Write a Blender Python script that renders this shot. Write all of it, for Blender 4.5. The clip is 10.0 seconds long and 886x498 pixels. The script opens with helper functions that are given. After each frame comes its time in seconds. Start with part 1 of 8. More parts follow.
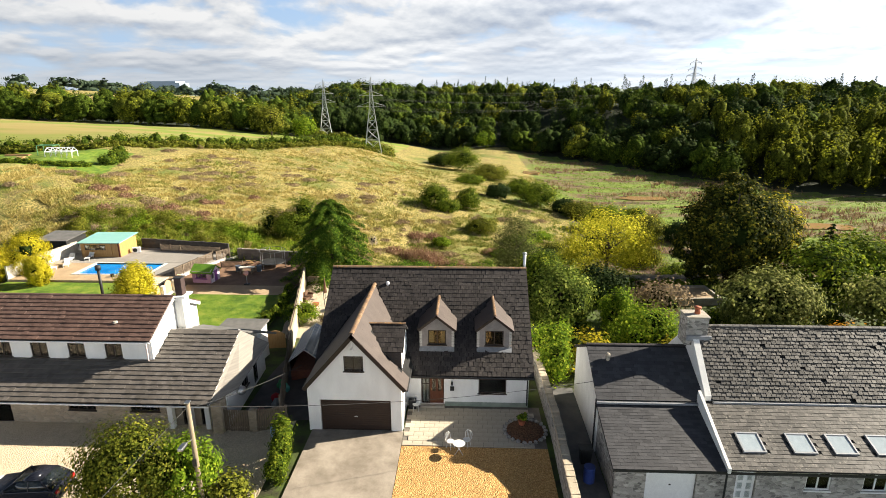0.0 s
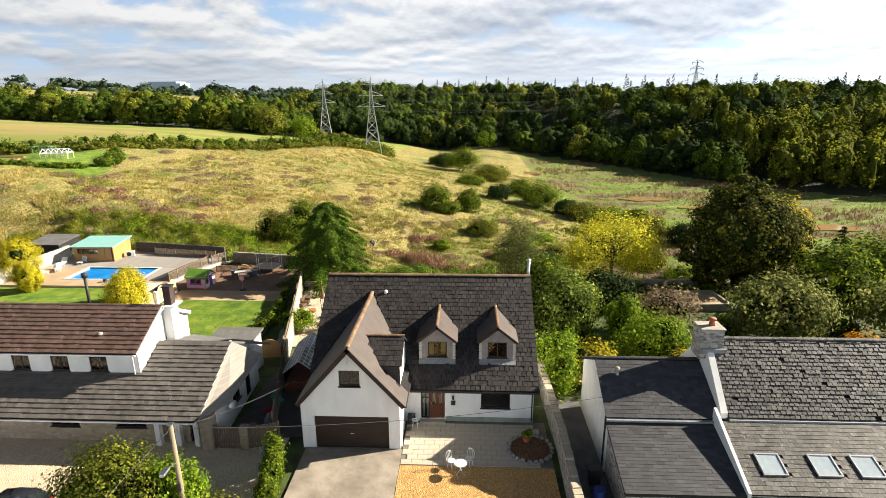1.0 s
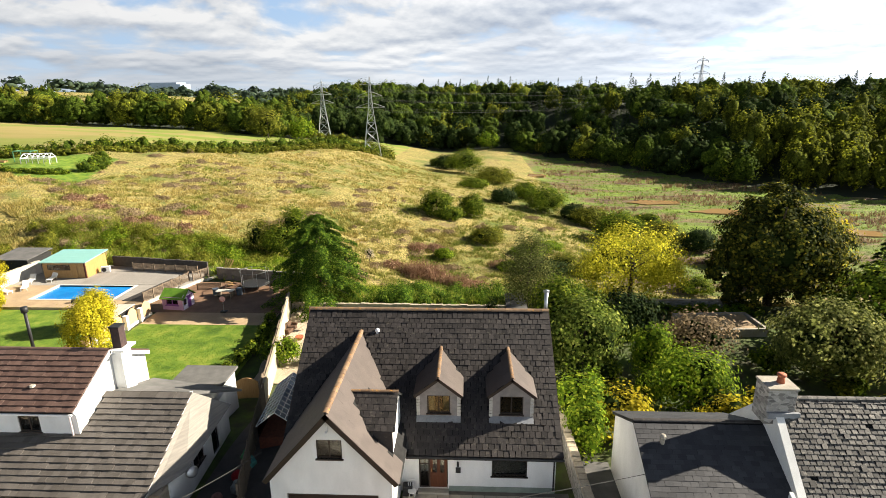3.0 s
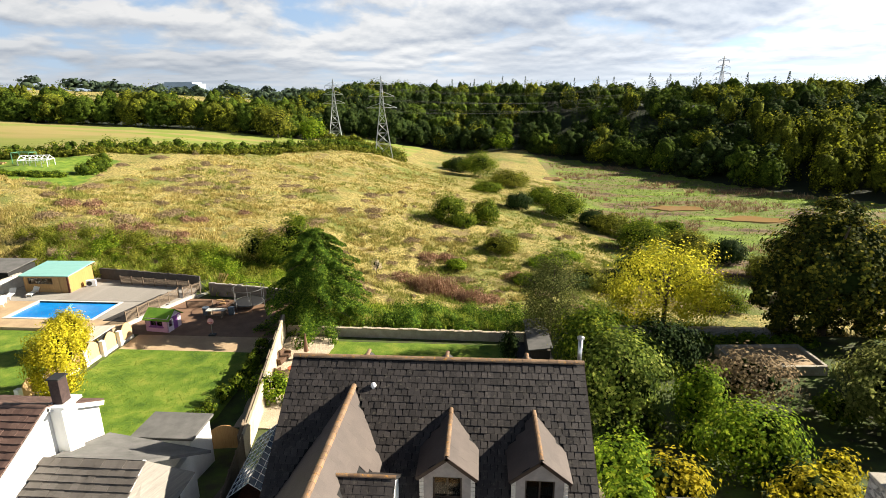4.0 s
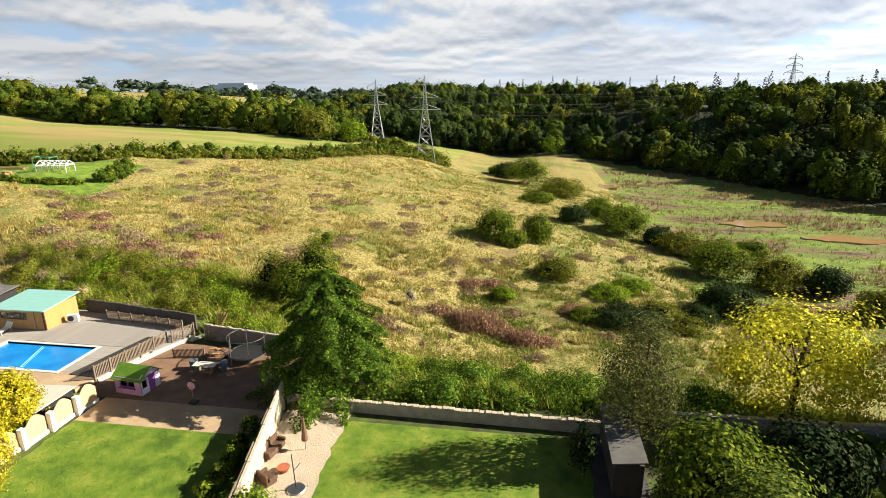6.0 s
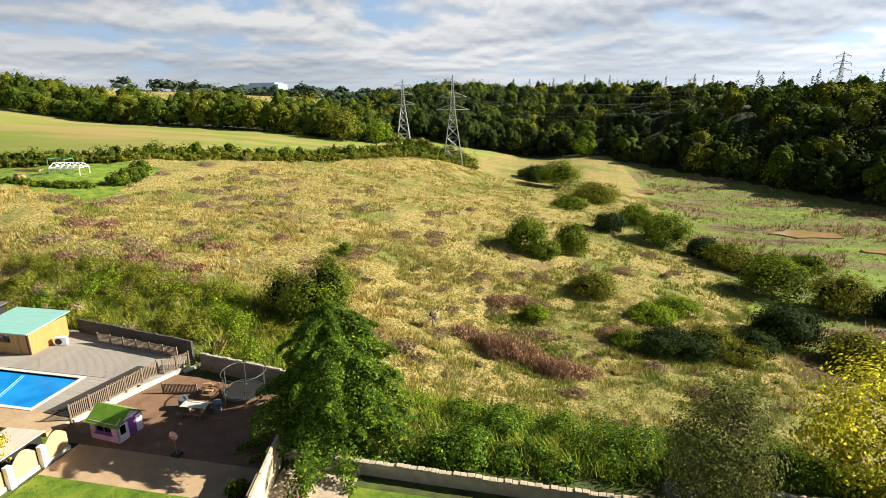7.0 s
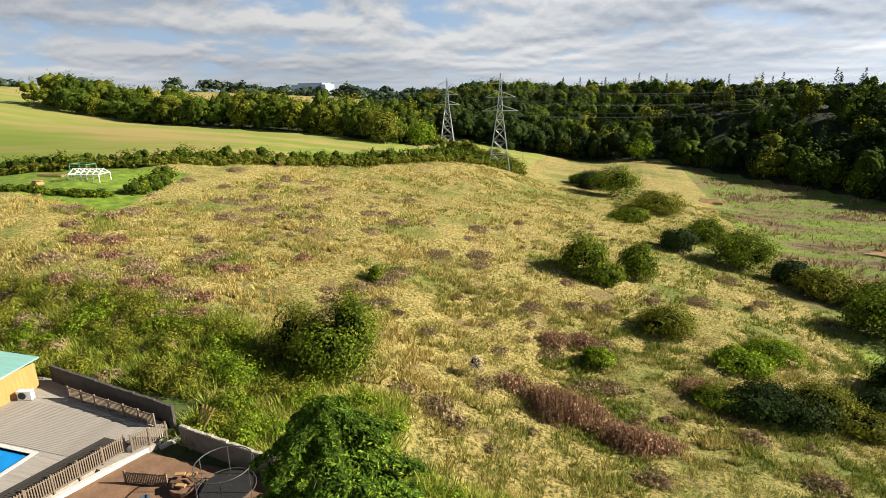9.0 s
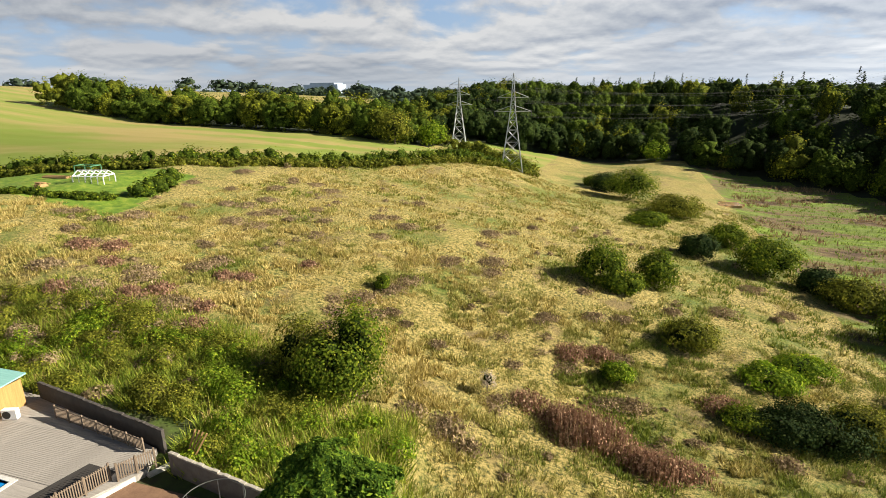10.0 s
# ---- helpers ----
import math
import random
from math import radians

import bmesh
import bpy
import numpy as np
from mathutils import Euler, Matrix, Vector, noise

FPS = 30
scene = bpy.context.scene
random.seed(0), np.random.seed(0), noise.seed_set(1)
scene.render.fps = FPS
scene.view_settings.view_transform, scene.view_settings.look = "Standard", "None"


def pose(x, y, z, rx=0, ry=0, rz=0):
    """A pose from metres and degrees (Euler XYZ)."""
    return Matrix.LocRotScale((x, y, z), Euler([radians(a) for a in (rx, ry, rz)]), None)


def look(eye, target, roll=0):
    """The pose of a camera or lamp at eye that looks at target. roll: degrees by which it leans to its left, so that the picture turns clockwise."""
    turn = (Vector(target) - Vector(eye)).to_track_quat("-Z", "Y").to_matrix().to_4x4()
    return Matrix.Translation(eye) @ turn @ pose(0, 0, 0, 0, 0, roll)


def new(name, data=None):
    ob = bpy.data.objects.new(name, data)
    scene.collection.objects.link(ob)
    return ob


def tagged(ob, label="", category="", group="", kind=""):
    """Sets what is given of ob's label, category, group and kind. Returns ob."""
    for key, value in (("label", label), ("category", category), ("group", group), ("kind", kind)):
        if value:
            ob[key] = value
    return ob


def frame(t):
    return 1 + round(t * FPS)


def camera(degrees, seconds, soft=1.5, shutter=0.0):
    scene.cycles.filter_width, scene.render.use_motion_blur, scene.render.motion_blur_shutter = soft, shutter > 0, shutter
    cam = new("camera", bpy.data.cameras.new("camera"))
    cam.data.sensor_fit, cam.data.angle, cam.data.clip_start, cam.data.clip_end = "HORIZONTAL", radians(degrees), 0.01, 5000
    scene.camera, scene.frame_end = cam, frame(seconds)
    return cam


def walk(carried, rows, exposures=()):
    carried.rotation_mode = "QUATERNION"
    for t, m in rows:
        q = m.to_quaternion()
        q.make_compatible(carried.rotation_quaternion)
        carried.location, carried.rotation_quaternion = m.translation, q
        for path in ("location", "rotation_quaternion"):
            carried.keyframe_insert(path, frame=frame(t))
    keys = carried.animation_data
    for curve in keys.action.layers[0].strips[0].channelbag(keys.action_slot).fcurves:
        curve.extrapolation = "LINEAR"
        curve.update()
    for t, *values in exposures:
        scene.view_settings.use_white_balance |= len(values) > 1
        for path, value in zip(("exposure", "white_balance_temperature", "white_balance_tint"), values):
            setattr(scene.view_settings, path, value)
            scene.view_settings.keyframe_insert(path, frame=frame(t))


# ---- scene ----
cam = camera(78.0, 10.0, 0.6)
PATH = [
    (0, (1.738, -4.358, 20.161), (1.655, -2.441, 19.598), -0.2),
    (0.5, (1.725, -3.531, 20.165), (1.639, -1.613, 19.601), -0.3),
    (1, (1.688, -2.623, 20.145), (1.602, -0.706, 19.582), -0.3),
    (1.5, (1.651, -1.66, 20.138), (1.565, 0.258, 19.575), -0.4),
    (2, (1.602, -0.629, 20.135), (1.515, 1.288, 19.573), -0.4),
    (2.5, (1.568, 1.045, 20.137), (1.478, 2.962, 19.574), -0.5),
    (2.7, (1.506, 1.985, 20.144), (1.416, 3.902, 19.58), -0.5),
    (3.8, (1.171, 8.515, 20.227), (1.048, 10.431, 19.665), -0.5),
    (4, (1.136, 9.74, 20.211), (0.999, 11.654, 19.648), -0.4),
    (4.5, (0.927, 12.855, 20.196), (0.76, 14.767, 19.635), -0.4),
    (5, (0.697, 16.115, 20.144), (0.49, 18.023, 19.584), -0.4),
    (5.5, (0.315, 19.457, 20.151), (0.066, 21.361, 19.59), -0.4),
    (5.7, (0.124, 20.789, 20.153), (-0.142, 22.69, 19.593), -0.4),
    (6.8, (-1.1, 28.247, 20.16), (-1.469, 30.131, 19.598), -0.6),
    (7, (-1.341, 29.622, 20.158), (-1.728, 31.502, 19.597), -0.5),
    (7.5, (-2.157, 33.107, 20.128), (-2.59, 34.977, 19.568), -0.6),
    (8, (-2.901, 36.433, 20.157), (-3.38, 38.292, 19.596), -0.7),
    (8.5, (-3.6, 38.999, 20.16), (-4.112, 40.849, 19.599), -0.7),
    (9, (-4.048, 40.748, 20.181), (-4.585, 42.591, 19.62), -0.7),
    (9.5, (-4.485, 42.161, 20.194), (-5.04, 43.998, 19.634), -0.7),
    (10, (-4.909, 43.665, 20.222), (-5.484, 45.497, 19.661), -0.7),
]
walk(cam, [(t, look(eye, target, roll)) for t, eye, target, roll in PATH], [(0.0, 1.72), (2.5, 1.72), (4.5, 1.66), (7.0, 1.53), (8.5, 1.40), (10.0, 1.38)])

# ---- sky, sun and exposure ----
SUN_AZ, SUN_EL = radians(16.0), radians(27.5)
to_sun = Vector((math.cos(SUN_AZ) * math.cos(SUN_EL), math.sin(SUN_AZ) * math.cos(SUN_EL), math.sin(SUN_EL)))
sun_data = bpy.data.lights.new("sun", "SUN")
sun_data.energy, sun_data.angle, sun_data.color = 5.0, radians(0.5), (1.0, 0.90, 0.74)
sun = new("sun", sun_data)
sun.matrix_world = look(to_sun * 200, (0, 0, 0))

world = bpy.data.worlds.new("sky")
scene.world = world
world.use_nodes = True
wt = world.node_tree
wt.nodes.clear()


def wn(kind, **values):
    n = wt.nodes.new(kind)
    for k, v in values.items():
        n.inputs[k.replace("_", " ")].default_value = v
    return n


def wmath(op, a, b=None):
    n = wt.nodes.new("ShaderNodeMath")
    n.operation = op
    for i, v in enumerate((a, b)):
        if v is None:
            continue
        if isinstance(v, (int, float)):
            n.inputs[i].default_value = v
        else:
            wt.links.new(v, n.inputs[i])
    return n.outputs[0]


def wramp(src, stops):
    n = wt.nodes.new("ShaderNodeValToRGB")
    while len(n.color_ramp.elements) < len(stops):
        n.color_ramp.elements.new(0.5)
    for e, (p, c) in zip(n.color_ramp.elements, stops):
        e.position, e.color = p, (*c, 1)
    wt.links.new(src, n.inputs[0])
    return n.outputs[0]


def wmix(f, a, b):
    n = wt.nodes.new("ShaderNodeMix")
    n.data_type = "RGBA"
    for sock, v in ((n.inputs[0], f), (n.inputs[6], a), (n.inputs[7], b)):
        if isinstance(v, (int, float)):
            sock.default_value = v
        elif isinstance(v, tuple):
            sock.default_value = (*v, 1)
        else:
            wt.links.new(v, sock)
    return n.outputs[2]


nishita = wt.nodes.new("ShaderNodeTexSky")
nishita.sky_type, nishita.sun_disc = "NISHITA", False
nishita.sun_elevation, nishita.sun_rotation = SUN_EL, radians(90) - SUN_AZ
# clouds: heaps that crowd together towards the horizon
co = wt.nodes.new("ShaderNodeTexCoord")
sep = wt.nodes.new("ShaderNodeSeparateXYZ")
wt.links.new(co.outputs["Generated"], sep.inputs[0])
up = wmath("MAXIMUM", sep.outputs[2], 0.0)
den = wmath("ADD", up, 0.12)
comb = wt.nodes.new("ShaderNodeCombineXYZ")
wt.links.new(wmath("MULTIPLY", sep.outputs[0], 6.0), comb.inputs[0])
wt.links.new(wmath("MULTIPLY", sep.outputs[1], 6.0), comb.inputs[1])
wt.links.new(wmath("MULTIPLY", wmath("DIVIDE", up, den), 6.5), comb.inputs[2])


def wnoise(scale, detail, rough, shift):
    m = wt.nodes.new("ShaderNodeMapping")
    m.inputs[1].default_value = shift
    wt.links.new(comb.outputs[0], m.inputs[0])
    n = wn("ShaderNodeTexNoise", Scale=scale, Detail=detail, Roughness=rough, Distortion=0.15)
    wt.links.new(m.outputs[0], n.inputs[0])
    return n.outputs[0]


def density(dy):
    """Cumulus heaps within larger banks; dy looks a little higher up the sky."""
    return wmath("ADD", wmath("MULTIPLY", wnoise(1.25, 8.0, 0.52, (3.1, 1.7, 0.4 + dy)), 0.62), wmath("MULTIPLY", wnoise(0.45, 4.0, 0.5, (0.3, 5.2, 1.0 + dy)), 0.38))


cover = density(0.0)
rim_light = wmath("ADD", wmath("MULTIPLY", wmath("SUBTRACT", cover, density(0.16)), 2.6), 0.5)
mask = wramp(cover, [(0.40, (0, 0, 0)), (0.49, (1, 1, 1))])
shade = wramp(rim_light, [(0.28, (0.60, 0.66, 0.76)), (0.47, (0.88, 0.91, 0.95)), (0.64, (1.12, 1.12, 1.12))])
edge = wramp(wnoise(0.40, 3.0, 0.5, (7.4, 2.2, 3.3)), [(0.42, (1.05, 1.05, 1.05)), (0.62, (0.70, 0.74, 0.80))])
cloud = wt.nodes.new("ShaderNodeMix")
cloud.data_type, cloud.blend_type = "RGBA", "MULTIPLY"
cloud.inputs[0].default_value = 1.0
wt.links.new(shade, cloud.inputs[6]), wt.links.new(edge, cloud.inputs[7])
blue = wramp(up, [(0.0, (0.70, 0.92, 1.15)), (0.22, (0.46, 0.70, 1.08)), (0.5, (0.06, 0.12, 0.30))])
low = wramp(up, [(0.0, (0.7, 0.7, 0.7)), (0.045, (0.12, 0.12, 0.12)), (0.12, (0, 0, 0))])
veil = wmix(low, wmix(mask, blue, cloud.outputs[2]), (0.80, 0.89, 0.99))
bg_cloud, bg_sky, mixer, out = wt.nodes.new("ShaderNodeBackground"), wt.nodes.new("ShaderNodeBackground"), wt.nodes.new("ShaderNodeMixShader"), wt.nodes.new("ShaderNodeOutputWorld")
# brighter on the sun's side; behind the camera too, as fill for house fronts
glow = wmath("MULTIPLY", wmath("ADD", wmath("ADD", wmath("MULTIPLY", sep.outputs[0], 0.58), wmath("MULTIPLY", sep.outputs[1], -0.80)), 1.74), 0.30)
wt.links.new(glow, bg_cloud.inputs[1])
wt.links.new(veil, bg_cloud.inputs[0])
wt.links.new(nishita.outputs[0], bg_sky.inputs[0])
bg_sky.inputs[1].default_value = 0.018
wt.links.new(wramp(up, [(0.22, (0, 0, 0)), (0.42, (1, 1, 1))]), mixer.inputs[0])
wt.links.new(bg_cloud.outputs[0], mixer.inputs[1]), wt.links.new(bg_sky.outputs[0], mixer.inputs[2])
wt.links.new(mixer.outputs[0], out.inputs[0])


# ---- materials ----
class Mat:
    """A small builder for node materials."""

    def __init__(self, name, rough=0.8, metal=0.0, spec=0.3):
        self.m = bpy.data.materials.new(name)
        self.m.use_nodes = True
        self.t = self.m.node_tree
        self.b = self.t.nodes["Principled BSDF"]
        self.b.inputs["Roughness"].default_value = rough
        self.b.inputs["Metallic"].default_value = metal
        self.b.inputs["Specular IOR Level"].default_value = spec
        self.co = self.t.nodes.new("ShaderNodeTexCoord").outputs["Object"]

    def world(self):
        self.co = self.t.nodes.new("ShaderNodeNewGeometry").outputs["Position"]
        return self

    def noise(self, scale, detail=5.0, rough=0.6, stretch=(1, 1, 1), shift=(0, 0, 0)):
        m = self.t.nodes.new("ShaderNodeMapping")
        m.inputs[1].default_value, m.inputs[3].default_value = shift, stretch
        self.t.links.new(self.co, m.inputs[0])
        n = self.t.nodes.new("ShaderNodeTexNoise")
        n.inputs["Scale"].default_value, n.inputs["Detail"].default_value, n.inputs["Roughness"].default_value = scale, detail, rough
        self.t.links.new(m.outputs[0], n.inputs[0])
        return n.outputs[0]

    def cells(self, scale, stretch=(1, 1, 1), out="Color"):
        m = self.t.nodes.new("ShaderNodeMapping")
        m.inputs[3].default_value = stretch
        self.t.links.new(self.co, m.inputs[0])
        n = self.t.nodes.new("ShaderNodeTexVoronoi")
        n.inputs["Scale"].default_value = scale
        self.t.links.new(m.outputs[0], n.inputs[0])
        return n.outputs[out]

    def island(self):
        return self.t.nodes.new("ShaderNodeNewGeometry").outputs["Random Per Island"]

    def chance(self):
        return self.t.nodes.new("ShaderNodeObjectInfo").outputs["Random"]

    def ramp(self, src, stops):
        n = self.t.nodes.new("ShaderNodeValToRGB")
        while len(n.color_ramp.elements) < len(stops):
            n.color_ramp.elements.new(0.5)
        for e, (p, c) in zip(n.color_ramp.elements, stops):
            e.position, e.color = p, (*(c if isinstance(c, tuple) else (c, c, c)), 1)
        self.t.links.new(src, n.inputs[0])
        return n.outputs[0]

    def mix(self, f, a, b, blend="MIX"):
        n = self.t.nodes.new("ShaderNodeMix")
        n.data_type, n.blend_type = "RGBA", blend
        for sock, v in ((n.inputs[0], f), (n.inputs[6], a), (n.inputs[7], b)):
            if isinstance(v, (int, float)):
                sock.default_value = v
            elif isinstance(v, tuple):
                sock.default_value = (*v, 1)
            else:
                self.t.links.new(v, sock)
        return n.outputs[2]

    def color(self, c):
        if isinstance(c, tuple):
            self.b.inputs["Base Color"].default_value = (*c, 1)
        else:
            self.t.links.new(c, self.b.inputs["Base Color"])
        return self

    def bump(self, src, strength=0.4, dist=0.02):
        n = self.t.nodes.new("ShaderNodeBump")
        n.inputs["Strength"].default_value, n.inputs["Distance"].default_value = strength, dist
        self.t.links.new(src, n.inputs["Height"])
        self.t.links.new(n.outputs[0], self.b.inputs["Normal"])
        return self

    def leafy(self, amount=0.35):
        """Lets light through thin leaves."""
        tr, mx = self.t.nodes.new("ShaderNodeBsdfTranslucent"), self.t.nodes.new("ShaderNodeMixShader")
        mx.inputs[0].default_value = amount
        for link in self.b.inputs["Base Color"].links:
            self.t.links.new(link.from_socket, tr.inputs[0])
        self.t.links.new(self.b.outputs[0], mx.inputs[1]), self.t.links.new(tr.outputs[0], mx.inputs[2])
        self.t.links.new(mx.outputs[0], self.t.nodes["Material Output"].inputs[0])
        return self


def two(name, a, b, scale=3.0, rough=0.8, metal=0.0, bump=0.3, fine=60.0, dist=0.01, spec=0.3, stretch=(1, 1, 1)):
    """Two tones at a coarse and a fine scale, with a fine relief."""
    m = Mat(name, rough, metal, spec)
    c = m.mix(m.ramp(m.noise(scale, stretch=stretch), [(0.35, 0.0), (0.65, 1.0)]), a, b)
    g = m.noise(fine, 3.0, stretch=stretch)
    m.color(m.mix(0.35, c, m.ramp(g, [(0.3, 0.35), (0.7, 1.0)]), "MULTIPLY"))
    return m.bump(g, bump, dist).m


def leaf_mat(name, dark, light, tip=None, amount=0.35):
    m = Mat(name, 0.85, 0.0, 0.06)
    c = m.ramp(m.island(), [(0.0, dark), (0.75, light), (1.0, tip or light)])
    big = m.ramp(m.noise(0.5, 3.0), [(0.3, 0.65), (0.7, 1.15)])
    return m.color(m.mix(1.0, c, big, "MULTIPLY")).leafy(amount).m


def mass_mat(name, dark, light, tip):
    """Dense far foliage: leaf clusters as tone and relief, hollow shade put in the colour."""
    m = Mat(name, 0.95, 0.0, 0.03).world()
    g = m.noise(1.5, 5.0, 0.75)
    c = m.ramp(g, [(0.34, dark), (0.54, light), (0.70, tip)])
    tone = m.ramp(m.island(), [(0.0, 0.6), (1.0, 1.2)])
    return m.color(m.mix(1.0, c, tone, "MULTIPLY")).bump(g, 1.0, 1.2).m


RENDER = two("white_render", (0.80, 0.80, 0.78), (0.70, 0.70, 0.68), 1.2, 0.85, bump=0.25, fine=90, stretch=(1, 1, 0.4))
CREAM = two("cream_render", (0.72, 0.70, 0.64), (0.60, 0.57, 0.50), 1.0, 0.85, bump=0.25, fine=80)
SLATE = None


# ---- geometry helpers ----
rng = np.random.default_rng(7)


def ss(a, b, v):
    k = np.clip((np.asarray(v, float) - a) / (b - a), 0, 1)
    return k * k * (3 - 2 * k)


def wood_foot(x):
    return 307 - 133 * ss(5, 135, x)


def bank_line(x):
    return 57.6 + 7.6 * ss(-15.8, -18, x) + 5.0 * ss(-29.5, -31.5, x)


def ground(x, y):
    """Height of the land: terraces of the village, the hill pasture, the marsh and the wooded slopes."""
    x, y = np.asarray(x, float), np.asarray(y, float)
    slope = -7.6 - 0.165 * x + 1.6 * np.exp(-((x + 32) / 22) ** 2 - ((y - 122) / 22) ** 2)
    slope = 7.6 - np.logaddexp(0, (7.6 - slope) / 1.5) * 1.5 + 0.04 * np.maximum(0, -x - 92)
    slope = slope - 0.05 * np.maximum(0, np.minimum(y, 420) - 145) * ss(25, -20, x)
    # the brow by the pylons, the falling west shoulder, the rise of the upper field and the hollow below the knoll
    slope = slope + 4.0 * np.exp(-((x + 46) / 24) ** 2 - ((y - 190) / 24) ** 2)
    slope = slope - 0.13 * np.maximum(0, -x - 88) * ss(195, 145, y) + 0.08 * np.maximum(0, -x - 205)
    slope = slope - 2.8 * np.exp(-((x + 5) / 17) ** 2 - ((y - 92) / 16) ** 2)
    land = -13.5 + np.logaddexp(0, (slope + 13.5) / 0.8) * 0.8
    land = land + 23 * ss(0, 130, y - wood_foot(x)) * ss(-150, -60, x) + 12 * ss(300, 520, y) * ss(-60, -150, x)
    far = 9.0 + 6 * np.sin(x / 700 + 1) * ss(600, 2500, np.hypot(x, y))
    land = land + (far - land) * ss(450, 800, np.hypot(x, y))
    land = land + (0.0 - land) * ss(60, -20, y) * ss(140, 300, np.abs(x))
    garden = -0.6 * ss(-8, -12, x) + (-1.95 + 0.6 * ss(-8, -12, x)) * ss(30, 43, y)
    w = ss(0, 17, y - bank_line(x))
    return garden + (land - garden) * w


def gz(x, y):
    return float(ground(x, y))


def mesh_of(name, verts, faces, mats, index=None, smooth=False):
    me = bpy.data.meshes.new(name)
    verts = np.asarray(verts, np.float32).reshape(-1, 3)
    faces = np.asarray(faces, np.int32)
    k = faces.shape[1]
    me.vertices.add(len(verts)), me.loops.add(faces.size), me.polygons.add(len(faces))
    me.vertices.foreach_set("co", verts.ravel())
    me.loops.foreach_set("vertex_index", faces.ravel())
    me.polygons.foreach_set("loop_start", np.arange(len(faces), dtype=np.int32) * k)
    me.polygons.foreach_set("use_smooth", np.full(len(faces), smooth))
    for m in mats if isinstance(mats, (list, tuple)) else (mats,):
        me.materials.append(m)
    if index is not None:
        me.polygons.foreach_set("material_index", np.asarray(index, np.int32))
    me.update(calc_edges=True)
    me.validate()
    return me


def thing(name, label, category, at=(0, 0, 0), turn=0, group="", kind=""):
    """An empty at a thing's base that carries its parts."""
    ob = new(name)
    ob.matrix_world = pose(*at, 0, 0, turn)
    return tagged(ob, label, category, group, kind)


def part(name, bm, material, parent, label="", smooth=False):
    """Links a bmesh as one mesh under a thing or a part, in its parent's space."""
    me = bpy.data.meshes.new(name)
    bmesh.ops.recalc_face_normals(bm, faces=bm.faces)
    bm.to_mesh(me)
    bm.free()
    if smooth:
        me.polygons.foreach_set("use_smooth", np.ones(len(me.polygons), bool))
    me.materials.append(material)
    ob = new(name, me)
    ob.parent = parent
    return tagged(ob, label)


def link(name, me, parent=None, at=None):
    ob = new(name, me)
    ob.parent = parent
    if at is not None:
        ob.matrix_basis = at
    return ob


def hull(points):
    bm = bmesh.new()
    for p in points:
        bm.verts.new(p)
    r = bmesh.ops.convex_hull(bm, input=bm.verts)
    bmesh.ops.dissolve_limit(bm, angle_limit=0.01, verts=bm.verts, edges=bm.edges)
    return bm


def box(x0, y0, z0, x1, y1, z1, bevel=0.0, bm=None):
    bm = bm or bmesh.new()
    r = bmesh.ops.create_cube(bm, size=1, matrix=Matrix.Translation(((x0 + x1) / 2, (y0 + y1) / 2, (z0 + z1) / 2)) @ Matrix.Diagonal((x1 - x0, y1 - y0, z1 - z0, 1)))
    if bevel:
        vs = set(r["verts"])
        bmesh.ops.bevel(bm, geom=[e for e in bm.edges if e.verts[0] in vs and e.verts[1] in vs], offset=bevel, segments=2, affect="EDGES", profile=0.5)
    return bm


def tube(bm, a, b, r0, r1=None, n=8):
    """A tapered rod from a to b."""
    a, b = Vector(a), Vector(b)
    d = b - a
    m = Matrix.Translation((a + b) / 2) @ d.to_track_quat("Z", "Y").to_matrix().to_4x4()
    bmesh.ops.create_cone(bm, cap_ends=True, segments=n, radius1=r0, radius2=r0 if r1 is None else r1, depth=d.length, matrix=m)
    return bm


def ring(bm, radius, thick, at, n=28, k=6):
    """A closed hoop lying flat round the point at."""
    loops = []
    for i in range(n):
        a = 6.28319 * i / n
        loops.append([bm.verts.new((at[0] + math.cos(a) * (radius + thick * math.cos(6.28319 * j / k)), at[1] + math.sin(a) * (radius + thick * math.cos(6.28319 * j / k)), at[2] + thick * math.sin(6.28319 * j / k))) for j in range(k)])
    for i in range(n):
        p, q = loops[i], loops[(i + 1) % n]
        for j in range(k):
            bm.faces.new((p[j], p[(j + 1) % k], q[(j + 1) % k], q[j]))
    return bm


def slab(quad, thick):
    """A plate from four corners, going down by thick along its normal."""
    q = [Vector(p) for p in quad]
    n = (q[1] - q[0]).cross(q[3] - q[0]).normalized()
    if n.z < 0:
        n = -n
    bm = bmesh.new()
    top = [bm.verts.new(p) for p in q]
    low = [bm.verts.new(p - n * thick) for p in q]
    bm.faces.new(top)
    bm.faces.new(low[::-1])
    for i in range(4):
        bm.faces.new((top[i], low[i], low[(i + 1) % 4], top[(i + 1) % 4]))
    return bm


def cards(c, n, size, aspect=1.0, r=rng):
    """Quads at centres c facing n, of half-size size. Returns verts and faces."""
    c, n = np.asarray(c, float), np.asarray(n, float)
    n = n / np.maximum(np.linalg.norm(n, axis=1, keepdims=True), 1e-6)
    t = np.cross(n, r.normal(size=n.shape))
    t /= np.maximum(np.linalg.norm(t, axis=1, keepdims=True), 1e-6)
    b = np.cross(n, t)
    s = np.asarray(size, float).reshape(-1, 1) * np.ones((len(c), 1))
    v = np.stack([c - t * s, c - b * s * aspect * 0.6 + n * s * 0.15, c + t * s, c + b * s * aspect * 0.6 + n * s * 0.15], 1)
    return v.reshape(-1, 3), np.arange(len(c) * 4).reshape(-1, 4)


